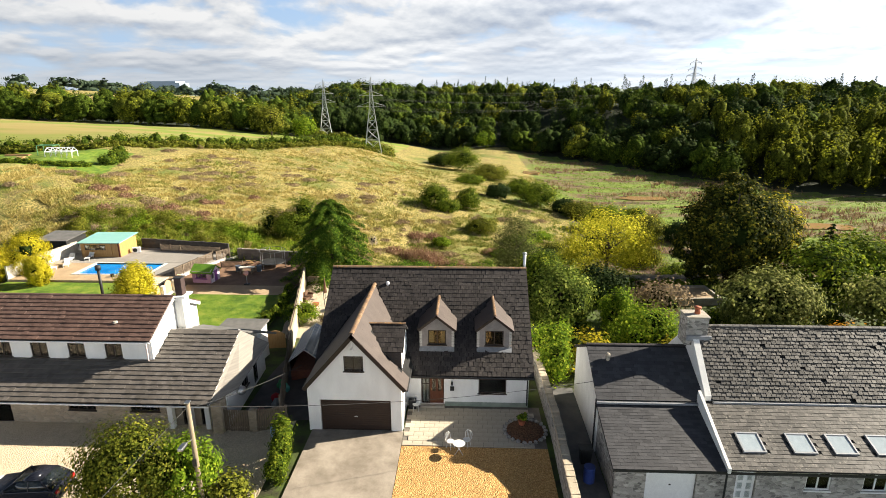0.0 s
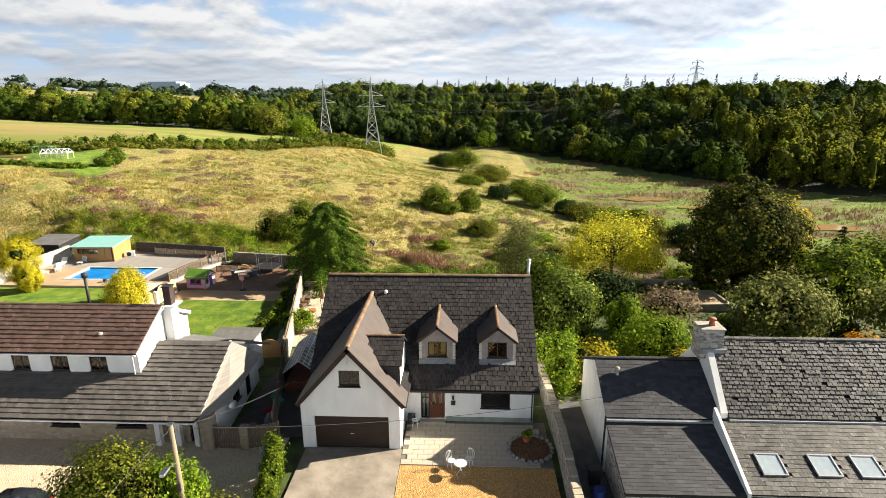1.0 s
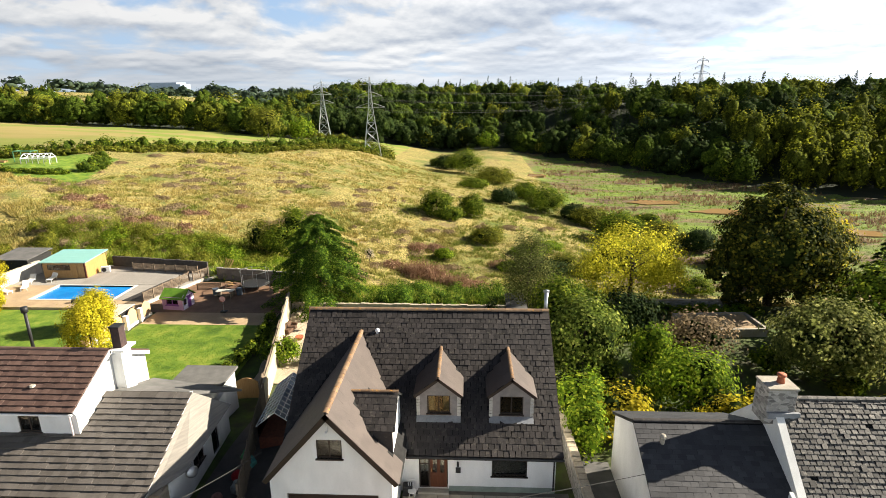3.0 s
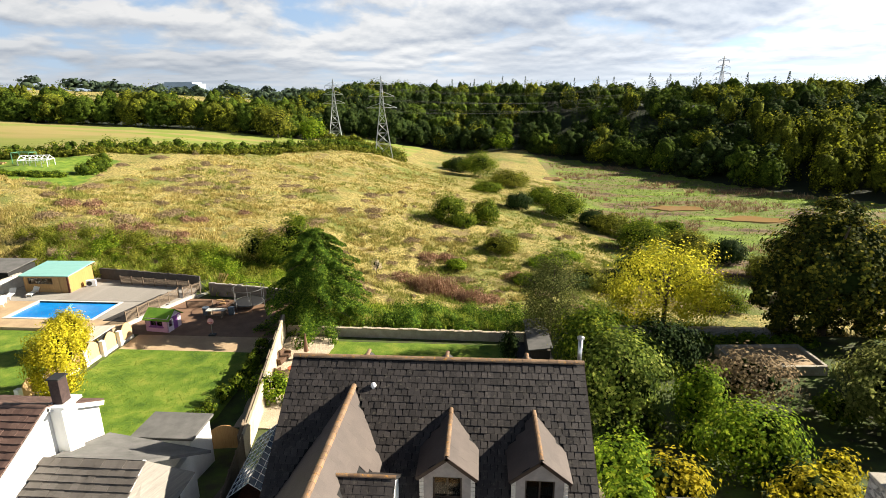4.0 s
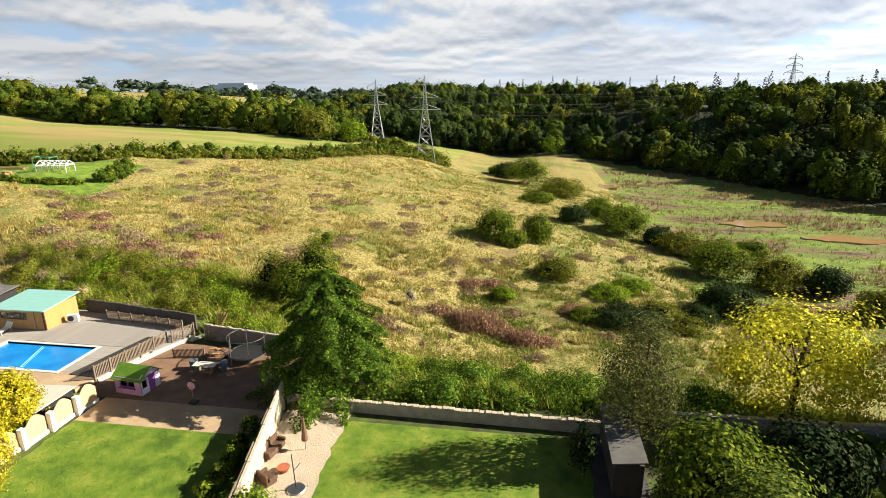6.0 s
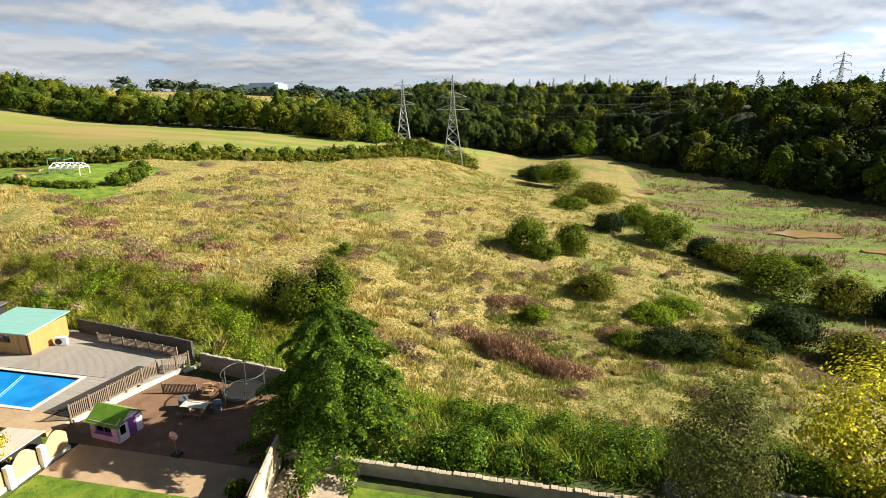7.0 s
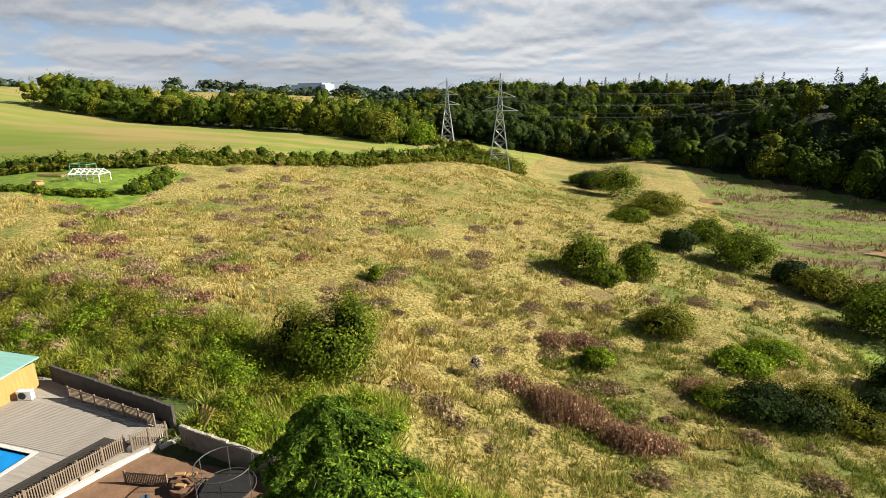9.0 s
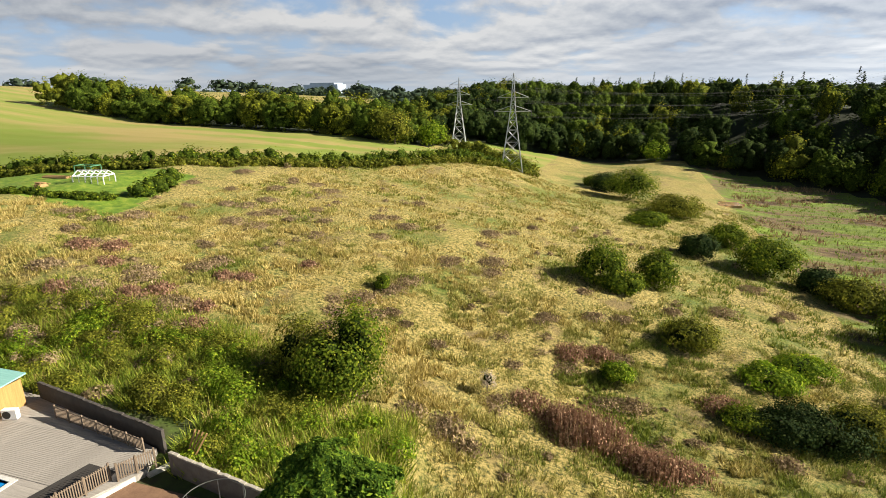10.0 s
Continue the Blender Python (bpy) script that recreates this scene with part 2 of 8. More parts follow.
def crown(radii, centre, clumps, per, leaf, r, hollow=0.55, lump=0.30, droop=0.0, cut=-0.75):
    """Leaf cards of a broad crown: uneven clumps on the outer shell of an ellipsoid, with gaps between."""
    d = r.normal(size=(clumps * 2, 3))
    d /= np.linalg.norm(d, axis=1, keepdims=True)
    d = d[d[:, 2] > cut][:clumps]
    rad = r.uniform(hollow, 1.0, (len(d), 1)) ** 0.6 * r.uniform(0.85, 1.12, (len(d), 1))
    cc = d * rad
    p = np.repeat(cc, per, 0)
    off = r.normal(size=p.shape) * lump * 0.5
    n = off / max(lump, 0.05) * 0.75 + np.repeat(d, per, 0) * 0.75 + r.normal(size=p.shape) * 0.22 + np.array([0, 0, 0.2])
    q = (p + off) * np.asarray(radii)
    q[:, 2] -= droop * np.hypot(off[:, 0], off[:, 1]) * radii[2]
    return cards(q + np.asarray(centre), n, leaf * r.uniform(0.6, 1.3, len(q)), 1.2, r)


def spire(height, width, tiers, per, leaf, r, base=0.06, power=0.85):
    """Leaf cards of a conifer: drooping sprays along single boughs that shorten to the top."""
    boughs = max(38, int(tiers * per / 560))
    k = (np.arange(boughs) + r.uniform(0, 1, boughs)) / boughs
    hb = base + (1 - base) * k ** 0.85
    ab = np.arange(boughs) * 2.39996 + r.normal(size=boughs) * 0.3
    Lb = (width * (1 - hb) ** power + 0.15) * r.uniform(0.58, 1.18, boughs)
    m = int(tiers * per / boughs)
    h, a, L = (np.repeat(q, m) for q in (hb, ab, Lb))
    u = r.uniform(0.12, 1.0, h.shape) ** 0.6
    side = r.normal(size=h.shape) * 0.16 * L * (1.15 - u) + r.normal(size=h.shape) * 0.06
    x, y = np.cos(a) * u * L - np.sin(a) * side, np.sin(a) * u * L + np.cos(a) * side
    z = h * height + L * (0.16 * u - 0.42 * u * u) - np.abs(side) * 0.4 - r.uniform(0, 0.10, h.shape) * L
    n = np.stack([np.cos(a) * 0.5, np.sin(a) * 0.5, np.ones_like(a)], 1) + r.normal(size=(len(h), 3)) * 0.35
    return cards(np.stack([x, y, z], 1), n, leaf * r.uniform(0.6, 1.3, len(h)), 0.7, r)


ICO = bmesh.new()
bmesh.ops.create_icosphere(ICO, subdivisions=1, radius=1.0)
ICO_V = np.array([v.co[:] for v in ICO.verts])
ICO_F = np.array([[v.index for v in f.verts] for f in ICO.faces])
ICO.free()


def lumps(radii, centre, n, size, r):
    """Uneven leafy masses that fill a far crown: dented lumps on its shell. Returns verts and triangles."""
    d = r.normal(size=(n, 3))
    d /= np.linalg.norm(d, axis=1, keepdims=True)
    d[:, 2] = np.where(d[:, 2] < -0.45, -d[:, 2], d[:, 2])
    c = d * r.uniform(0.45, 0.72, (n, 1))
    s = size * r.uniform(0.7, 1.25, (n, 1, 1))
    dent = 1 + 0.22 * r.normal(size=(n, len(ICO_V), 1))
    v = (c[:, None, :] + ICO_V[None] * s * dent) * np.asarray(radii) + np.asarray(centre)
    f = ICO_F[None] + (np.arange(n) * len(ICO_V))[:, None, None]
    return v.reshape(-1, 3), f.reshape(-1, 3)


def join(list_of):
    vs, fs, k = [], [], 0
    for v, f in list_of:
        vs.append(v), fs.append(f + k)
        k += len(v)
    return np.concatenate(vs), np.concatenate(fs)


def limbs(bm, height, r0, r, n=6, spread=0.6, low=0.35):
    tube(bm, (0, 0, -0.3), (0, 0, height * 0.45), r0, r0 * 0.75, 9)
    tube(bm, (0, 0, height * 0.44), (0.1 * height * 0.3, 0, height * 0.85), r0 * 0.75, r0 * 0.2, 7)
    for i in range(n):
        a, h = 6.283 * i / n + r.uniform(-0.4, 0.4), height * r.uniform(low, 0.62)
        e = Vector((math.cos(a) * spread * height * 0.5, math.sin(a) * spread * height * 0.5, h + height * r.uniform(0.15, 0.32)))
        tube(bm, (0, 0, h), e, r0 * 0.42, r0 * 0.1, 6)
    return bm


# ---- the land ----
def steps(fine0, fine1, d, end0, end1):
    a = list(np.arange(fine0, fine1 + d / 2, d))
    v, s = a[0], d
    while v > end0:
        s *= 1.13
        v -= s
        a.insert(0, v)
    v, s = a[-1], d
    while v < end1:
        s *= 1.13
        v += s
        a.append(v)
    return np.array(a)


gx, gy = steps(-95, 75, 1.1, -4500, 4500), steps(-12, 190, 1.1, -1500, 4600)
GX, GY = np.meshgrid(gx, gy)
GZ = ground(GX, GY)
rough = np.array([noise.noise(Vector((x * 0.55, y * 0.55, 0))) * 0.30 + noise.noise(Vector((x * 0.13, y * 0.13, 4))) * 0.45 for x, y in zip(GX.ravel(), GY.ravel())]).reshape(GX.shape)
wild = ss(3, 12, GY - bank_line(GX)) * ss(700, 250, GY)
GZ = GZ + rough * wild * (1 - 0.8 * ss(-12.2, -13.2, GZ)) - 0.06 * (1 - wild)


def hedge_line(x):
    """The old hedge between the hill pasture and the upper field."""
    return np.interp(x, [-160, -92, -46, -28], [112, 131, 186, 206])


soil = Mat("garden_soil", 0.95).world()
soil.color(soil.mix(soil.ramp(soil.noise(0.8), [(0.35, 0.0), (0.65, 1.0)]), (0.045, 0.045, 0.022), (0.075, 0.115, 0.02))).bump(soil.noise(9.0), 0.5, 0.05)
past = Mat("hill_pasture", 0.95).world()
straw = past.ramp(past.noise(3.0, 6.0, 0.75), [(0.40, (0.04, 0.048, 0.012)), (0.48, (0.20, 0.175, 0.045)), (0.58, (0.42, 0.33, 0.12))])
green = past.ramp(past.noise(1.3, 5.0, 0.7), [(0.35, (0.05, 0.09, 0.015)), (0.65, (0.15, 0.20, 0.03))])
brown = past.ramp(past.noise(2.2, 5.0, 0.7), [(0.35, (0.10, 0.07, 0.04)), (0.65, (0.21, 0.15, 0.07))])
past.color(past.mix(past.ramp(past.noise(0.16, 4.0, 0.6), [(0.58, 0.0), (0.68, 0.7)]), past.mix(past.ramp(past.noise(0.07, 5.0, 0.65, shift=(3, 8, 0)), [(0.50, 0.0), (0.66, 0.9)]), straw, green), brown))
past.bump(past.noise(6.0, 6.0, 0.75), 0.9, 0.25)
marsh = Mat("marsh_ground", 0.95).world()
mg = marsh.ramp(marsh.noise(0.10, 6.0, 0.65, stretch=(0.5, 1.6, 1)), [(0.36, (0.09, 0.055, 0.032)), (0.44, (0.20, 0.15, 0.07)), (0.50, (0.13, 0.17, 0.03)), (0.64, (0.19, 0.28, 0.03))])
marsh.color(marsh.mix(0.45, mg, marsh.ramp(marsh.noise(0.9, 6.0, 0.7, stretch=(0.6, 1.4, 1)), [(0.3, 0.3), (0.7, 1.1)]), "MULTIPLY")).bump(marsh.noise(1.6, 6.0, 0.7), 1.0, 0.5)
crop = Mat("crop_field", 0.95).world()
crop.color(crop.mix(crop.ramp(crop.noise(0.03, 4.0, 0.55, stretch=(0.35, 2.2, 1)), [(0.42, 0.0), (0.60, 1.0)]), (0.16, 0.21, 0.03), (0.27, 0.22, 0.075))).bump(crop.noise(2.5), 0.4, 0.1)
# near-black floor: the shade under the trees is put into its colour
floor_mat = two("shaded_wood_floor", (0.014, 0.022, 0.008), (0.024, 0.032, 0.010), 0.3, 0.95)
lawn_mat = Mat("mown_lawn", 0.9).world()
lawn_mat.color(lawn_mat.mix(0.5, lawn_mat.ramp(lawn_mat.noise(0.7, 5.0, 0.65), [(0.32, (0.055, 0.115, 0.008)), (0.5, (0.12, 0.20, 0.015)), (0.68, (0.22, 0.265, 0.035))]), lawn_mat.ramp(lawn_mat.noise(14.0, 4.0, 0.7), [(0.3, 0.45), (0.7, 1.1)]), "MULTIPLY")).bump(lawn_mat.noise(22.0), 0.6, 0.04)
# blue-grey haze of distance is mixed into the ground colour
far_mat = Mat("hazed_far_country", 0.95).world()
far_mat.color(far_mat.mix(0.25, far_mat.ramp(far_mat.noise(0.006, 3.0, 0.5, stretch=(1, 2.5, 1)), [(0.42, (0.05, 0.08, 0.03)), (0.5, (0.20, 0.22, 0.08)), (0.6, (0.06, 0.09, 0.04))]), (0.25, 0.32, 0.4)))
cx, cy = (GX[:-1, :-1] + GX[1:, 1:]) / 2, (GY[:-1, :-1] + GY[1:, 1:]) / 2
cz = ground(cx, cy)
idx = np.zeros(cx.shape, int)
idx[(cy > bank_line(cx) + 1)] = 1
idx[(cz < -12.0) & (cy > 90)] = 2
idx[(cy > hedge_line(cx)) & (cx < -30) & (cy < 330)] = 3
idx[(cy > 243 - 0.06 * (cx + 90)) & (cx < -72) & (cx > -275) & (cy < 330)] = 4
idx[(cx < -71) & (cy > 100) & (cy < hedge_line(cx) - 1) & (cy < 128) & (cx + 0.35 * (cy - 100) < -70)] = 5
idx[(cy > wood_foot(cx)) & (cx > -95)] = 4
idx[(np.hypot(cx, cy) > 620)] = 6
ny, nx = GX.shape
ii = np.arange(ny * nx).reshape(ny, nx)
quads = np.stack([ii[:-1, :-1], ii[:-1, 1:], ii[1:, 1:], ii[1:, :-1]], -1).reshape(-1, 4)
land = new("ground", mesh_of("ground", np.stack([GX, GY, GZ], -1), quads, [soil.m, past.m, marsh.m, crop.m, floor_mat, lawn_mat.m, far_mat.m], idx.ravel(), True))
tagged(land, "rolling ground with rough straw-coloured pasture, marsh and gardens", "ground", kind="structure")

BARK = two("bark", (0.10, 0.075, 0.05), (0.06, 0.045, 0.03), 4, 0.95, bump=0.7, fine=25, dist=0.03)
L_OAK = leaf_mat("leaf_mid_green", (0.032, 0.062, 0.007), (0.135, 0.19, 0.015), (0.30, 0.33, 0.03), 0.45)
L_DARK = leaf_mat("leaf_dark_green", (0.012, 0.028, 0.008), (0.035, 0.060, 0.014), (0.06, 0.08, 0.02), 0.2)
L_OLIVE = leaf_mat("leaf_olive", (0.055, 0.065, 0.010), (0.18, 0.195, 0.022), (0.33, 0.32, 0.04))
L_FAR_OLIVE = leaf_mat("leaf_far_olive", (0.09, 0.11, 0.010), (0.25, 0.27, 0.02), (0.36, 0.37, 0.03), 0.45)
L_FAR_OAK = leaf_mat("leaf_far_green", (0.035, 0.060, 0.008), (0.085, 0.125, 0.014), (0.14, 0.18, 0.02), 0.35)
L_YEL = leaf_mat("leaf_yellow_green", (0.16, 0.15, 0.01), (0.46, 0.39, 0.025), (0.66, 0.54, 0.05), 0.5)
L_FIR = leaf_mat("leaf_fir", (0.025, 0.058, 0.009), (0.11, 0.20, 0.020), (0.32, 0.42, 0.04), 0.4)
L_BRIGHT = leaf_mat("leaf_bright", (0.05, 0.10, 0.008), (0.19, 0.29, 0.018), (0.40, 0.46, 0.04), 0.45)
L_GOLD = leaf_mat("leaf_golden_cypress", (0.22, 0.20, 0.01), (0.55, 0.48, 0.02), (0.72, 0.62, 0.06), 0.3)
L_BROWN = leaf_mat("dead_stalks", (0.17, 0.125, 0.075), (0.31, 0.23, 0.135), (0.44, 0.34, 0.20), 0.3)
L_ORANGE = leaf_mat("leaf_orange", (0.35, 0.14, 0.01), (0.62, 0.30, 0.02), (0.7, 0.42, 0.05))


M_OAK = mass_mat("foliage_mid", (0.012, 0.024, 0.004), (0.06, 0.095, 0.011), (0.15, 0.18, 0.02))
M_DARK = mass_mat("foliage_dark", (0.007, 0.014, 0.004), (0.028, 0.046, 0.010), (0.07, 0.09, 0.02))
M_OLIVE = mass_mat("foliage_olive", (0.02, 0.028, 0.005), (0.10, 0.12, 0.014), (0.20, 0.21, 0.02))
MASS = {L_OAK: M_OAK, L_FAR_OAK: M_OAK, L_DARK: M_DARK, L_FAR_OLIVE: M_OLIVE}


def woods(name, label, spots, mat, conifer=False, cards_each=270, leaf=0.55, seed=1, mass=17):
    r = np.random.default_rng(seed)
    made, core = [], []
    for x, y, h, w in spots:
        z = gz(x, y)
        if conifer:
            v, f = spire(h, w * 0.6, 12, cards_each // 12, leaf, r, 0.12)
            v = v + np.array([x, y, z])
        else:
            v, f = crown((w, w, h * 0.46), (x, y, z + h * 0.45), max(9, cards_each // 26), 17, leaf, r, 0.8, 0.30, cut=-0.9)
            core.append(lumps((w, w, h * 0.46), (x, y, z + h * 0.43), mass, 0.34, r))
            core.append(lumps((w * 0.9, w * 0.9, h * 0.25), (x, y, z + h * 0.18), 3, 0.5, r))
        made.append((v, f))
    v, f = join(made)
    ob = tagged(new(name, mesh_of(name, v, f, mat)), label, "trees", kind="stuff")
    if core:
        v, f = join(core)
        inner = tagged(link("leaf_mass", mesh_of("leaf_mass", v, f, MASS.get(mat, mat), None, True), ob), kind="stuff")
    return ob


r1 = np.random.default_rng(21)
mid, dark, olive, firs = [], [], [], []
for row in range(17):
    for x in np.arange(-120, 330, 9.6):
        xx, yy = x + r1.uniform(-3, 3), wood_foot(x) + 2 + row * 9.6 + r1.uniform(-4, 4)
        if xx < -62 and yy < 262 + 0.2 * (-62 - xx):
            continue
        h, w = r1.uniform(10.5, 17), r1.uniform(4.2, 7.2)
        k = r1.uniform()
        if xx > 104 and row < 7:
            olive.append((xx, yy, h * 1.35, w * 0.8))
        elif 40 < row * 8 + 20 and k < 0.36 and xx > -40:
            firs.append((xx, yy, h * 1.08, w * 0.85))
        elif k < 0.62:
            dark.append((xx, yy, h, w))
        elif k < 0.88:
            mid.append((xx, yy, h, w))
        else:
            olive.append((xx, yy, h, w))
for x in np.arange(-268, -78, 7.5):
    for row in range(3):
        xx, yy = x + r1.uniform(-2, 2), 240 + row * 9 + r1.uniform(-3, 3) - 0.06 * (x + 90)
        (olive if r1.uniform() < 0.55 else mid).append((xx, yy, r1.uniform(13, 20) - (4 if row == 0 else 0), r1.uniform(4.5, 8)))
woods("woodland_trees", "dense mid-green broadleaved woodland on the far slope", mid, L_FAR_OAK, cards_each=520, leaf=0.45, seed=3)
woods("woodland_trees", "dark green shaded broadleaved woodland on the far slope", dark, L_DARK, cards_each=360, seed=4)
woods("woodland_trees", "olive and yellowing broadleaved trees along the wood edge", olive, L_FAR_OLIVE, False, 620, 0.42, 5, 14)
woods("woodland_conifers", "dark conifers standing among the far woodland", firs, L_DARK, True, 300, 0.5, 6)


# ---- building helpers ----
def panel(w, h, t, holes=()):
    """A wall from (0, 0, 0) to (w, t, h) with rectangular openings (x0, z0, x1, z1) right through it."""
    bm = bmesh.new()
    xs = sorted({0.0, w, *[v for o in holes for v in (o[0], o[2])]})
    zs = sorted({0.0, h, *[v for o in holes for v in (o[1], o[3])]})
    cache = {}

    def vert(i, s, k):
        if (i, s, k) not in cache:
            cache[i, s, k] = bm.verts.new((xs[i], s * t, zs[k]))
        return cache[i, s, k]

    def full(i, k):
        if not (0 <= i < len(xs) - 1 and 0 <= k < len(zs) - 1):
            return False
        x, z = (xs[i] + xs[i + 1]) / 2, (zs[k] + zs[k + 1]) / 2
        return not any(o[0] < x < o[2] and o[1] < z < o[3] for o in holes)

    for i in range(len(xs) - 1):
        for k in range(len(zs) - 1):
            if not full(i, k):
                continue
            for s in (0, 1):
                bm.faces.new((vert(i, s, k), vert(i + 1, s, k), vert(i + 1, s, k + 1), vert(i, s, k + 1)))
            for (di, dk), (a, b) in {(-1, 0): ((i, k), (i, k + 1)), (1, 0): ((i + 1, k), (i + 1, k + 1)), (0, -1): ((i, k), (i + 1, k)), (0, 1): ((i, k + 1), (i + 1, k + 1))}.items():
                if not full(i + di, k + dk):
                    bm.faces.new((vert(a[0], 0, a[1]), vert(b[0], 0, b[1]), vert(b[0], 1, b[1]), vert(a[0], 1, a[1])))
    return bm


def cut(bm, point, normal):
    """Removes all that lies on the normal's side of a plane."""
    bmesh.ops.bisect_plane(bm, geom=bm.verts[:] + bm.edges[:] + bm.faces[:], plane_co=point, plane_no=normal, clear_outer=True)
    bmesh.ops.holes_fill(bm, edges=[e for e in bm.edges if e.is_boundary], sides=0)
    return bm


def moved(bm, m):
    bmesh.ops.transform(bm, matrix=m, verts=bm.verts)
    return bm


def glass_mat():
    m = bpy.data.materials.new("window_glass")
    m.use_nodes = True
    t = m.node_tree
    t.nodes.clear()
    o, mx, tr, gl, fr = (t.nodes.new(k) for k in ("ShaderNodeOutputMaterial", "ShaderNodeMixShader", "ShaderNodeBsdfTransparent", "ShaderNodeBsdfGlossy", "ShaderNodeFresnel"))
    tr.inputs[0].default_value = (0.72, 0.76, 0.76, 1)
    gl.inputs["Roughness"].default_value = 0.03
    fr.inputs[0].default_value = 1.6
    t.links.new(fr.outputs[0], mx.inputs[0]), t.links.new(tr.outputs[0], mx.inputs[1]), t.links.new(gl.outputs[0], mx.inputs[2]), t.links.new(mx.outputs[0], o.inputs[0])
    return m


GLASS = glass_mat()
BROWN_UPVC = two("brown_upvc", (0.030, 0.018, 0.012), (0.022, 0.014, 0.010), 6, 0.45, bump=0.05, spec=0.5)
WHITE_UPVC = two("white_upvc", (0.80, 0.80, 0.80), (0.74, 0.74, 0.74), 4, 0.4, bump=0.05, spec=0.5)
DOORWOOD = two("stained_door", (0.13, 0.045, 0.02), (0.09, 0.03, 0.015), 5, 0.45, bump=0.2, fine=30, stretch=(6, 6, 0.6))
GARAGE = two("garage_door_brown", (0.035, 0.020, 0.014), (0.028, 0.017, 0.012), 3, 0.5, bump=0.1)
BLACK = two("black_plastic", (0.02, 0.02, 0.02), (0.03, 0.03, 0.03), 5, 0.5, bump=0.1)
BRASS = two("brass", (0.5, 0.36, 0.12), (0.4, 0.28, 0.1), 9, 0.35, 1.0, bump=0.1)
STEEL = two("galvanised_steel", (0.55, 0.56, 0.57), (0.42, 0.43, 0.44), 9, 0.4, 1.0, bump=0.15)
LEAD = two("lead_flashing", (0.30, 0.31, 0.33), (0.22, 0.23, 0.25), 3, 0.6, 0.3)
CURTAIN = two("curtain_cloth", (0.55, 0.42, 0.20), (0.42, 0.30, 0.12), 9, 0.9, stretch=(8, 8, 0.4))
BLIND = two("pale_blind", (0.62, 0.62, 0.60), (0.5, 0.5, 0.48), 9, 0.8, stretch=(12, 1, 1))
CONC = two("concrete", (0.42, 0.39, 0.33), (0.30, 0.27, 0.22), 1.4, 0.9, bump=0.5, fine=40)


def tile_mat(name, dark, light, lichen=None, amount=0.5):
    m = Mat(name, 0.62, 0.0, 0.4).world()
    pick = m.t.nodes.new("ShaderNodeMath")
    pick.operation = "FRACT"
    add = m.t.nodes.new("ShaderNodeMath")
    m.t.links.new(m.island(), add.inputs[0]), m.t.links.new(m.chance(), add.inputs[1])
    m.t.links.new(add.outputs[0], pick.inputs[0])
    c = m.ramp(pick.outputs[0], [(0.0, dark), (1.0, light)])
    c = m.mix(0.5, c, m.ramp(m.noise(0.9, 5.0), [(0.3, 0.5), (0.7, 1.1)]), "MULTIPLY")
    if lichen:
        c = m.mix(m.ramp(m.noise(5.5, 5.0, 0.7), [(0.56, 0.0), (0.66, amount)]), c, lichen)
    g = m.noise(35.0, 4.0)
    return m.color(m.mix(0.4, c, m.ramp(g, [(0.3, 0.45), (0.7, 1.1)]), "MULTIPLY")).bump(g, 0.4, 0.01).m


SLATE = tile_mat("grey_slate", (0.020, 0.017, 0.016), (0.046, 0.039, 0.037), (0.18, 0.16, 0.12), 0.25)
SLATE_LIGHT = tile_mat("weathered_slate", (0.036, 0.034, 0.031), (0.105, 0.097, 0.088), (0.34, 0.31, 0.26), 0.5)
SLATE_BLUE = tile_mat("smooth_slate", (0.028, 0.029, 0.034), (0.055, 0.056, 0.062))
TILE_BROWN = tile_mat("brown_tile", (0.085, 0.05, 0.04), (0.135, 0.082, 0.065), (0.25, 0.2, 0.15), 0.25)
TILE_GREY = tile_mat("grey_tile", (0.094, 0.083, 0.073), (0.138, 0.123, 0.11))
# dormer faces lie in shadow: that shade is put into this grey
RENDER_IN_SHADE = two("render_in_shade", (0.26, 0.235, 0.22), (0.19, 0.175, 0.165), 3)
STONE_LIGHT = two("pale_quoin", (0.5, 0.48, 0.44), (0.4, 0.38, 0.34), 4)
PLAINROOF = tile_mat("smooth_fibre_slate", (0.074, 0.057, 0.050), (0.086, 0.067, 0.058))
RIDGE = tile_mat("lichened_ridge", (0.16, 0.10, 0.06), (0.26, 0.17, 0.10), (0.48, 0.22, 0.03), 0.9)
UNDER = two("roof_felt", (0.012, 0.012, 0.012), (0.02, 0.02, 0.02), 3, 0.95)
FASCIA = two("fascia_brown", (0.035, 0.022, 0.016), (0.025, 0.017, 0.013), 3, 0.5)


def shingle_mesh(name, w, h, t, mat):
    """One tile: its lower edge lies proud of the course below."""
    v = [(-w / 2, 0, t * 1.2), (w / 2, 0, t * 1.2), (w / 2, h, 0.004), (-w / 2, h, 0.004), (-w / 2, 0, t * 2.4), (w / 2, 0, t * 2.4), (w / 2, h, t), (-w / 2, h, t)]
    return mesh_of(name, v, [(4, 5, 6, 7), (0, 1, 5, 4), (1, 2, 6, 5), (3, 0, 4, 7), (0, 3, 2, 1)], mat)


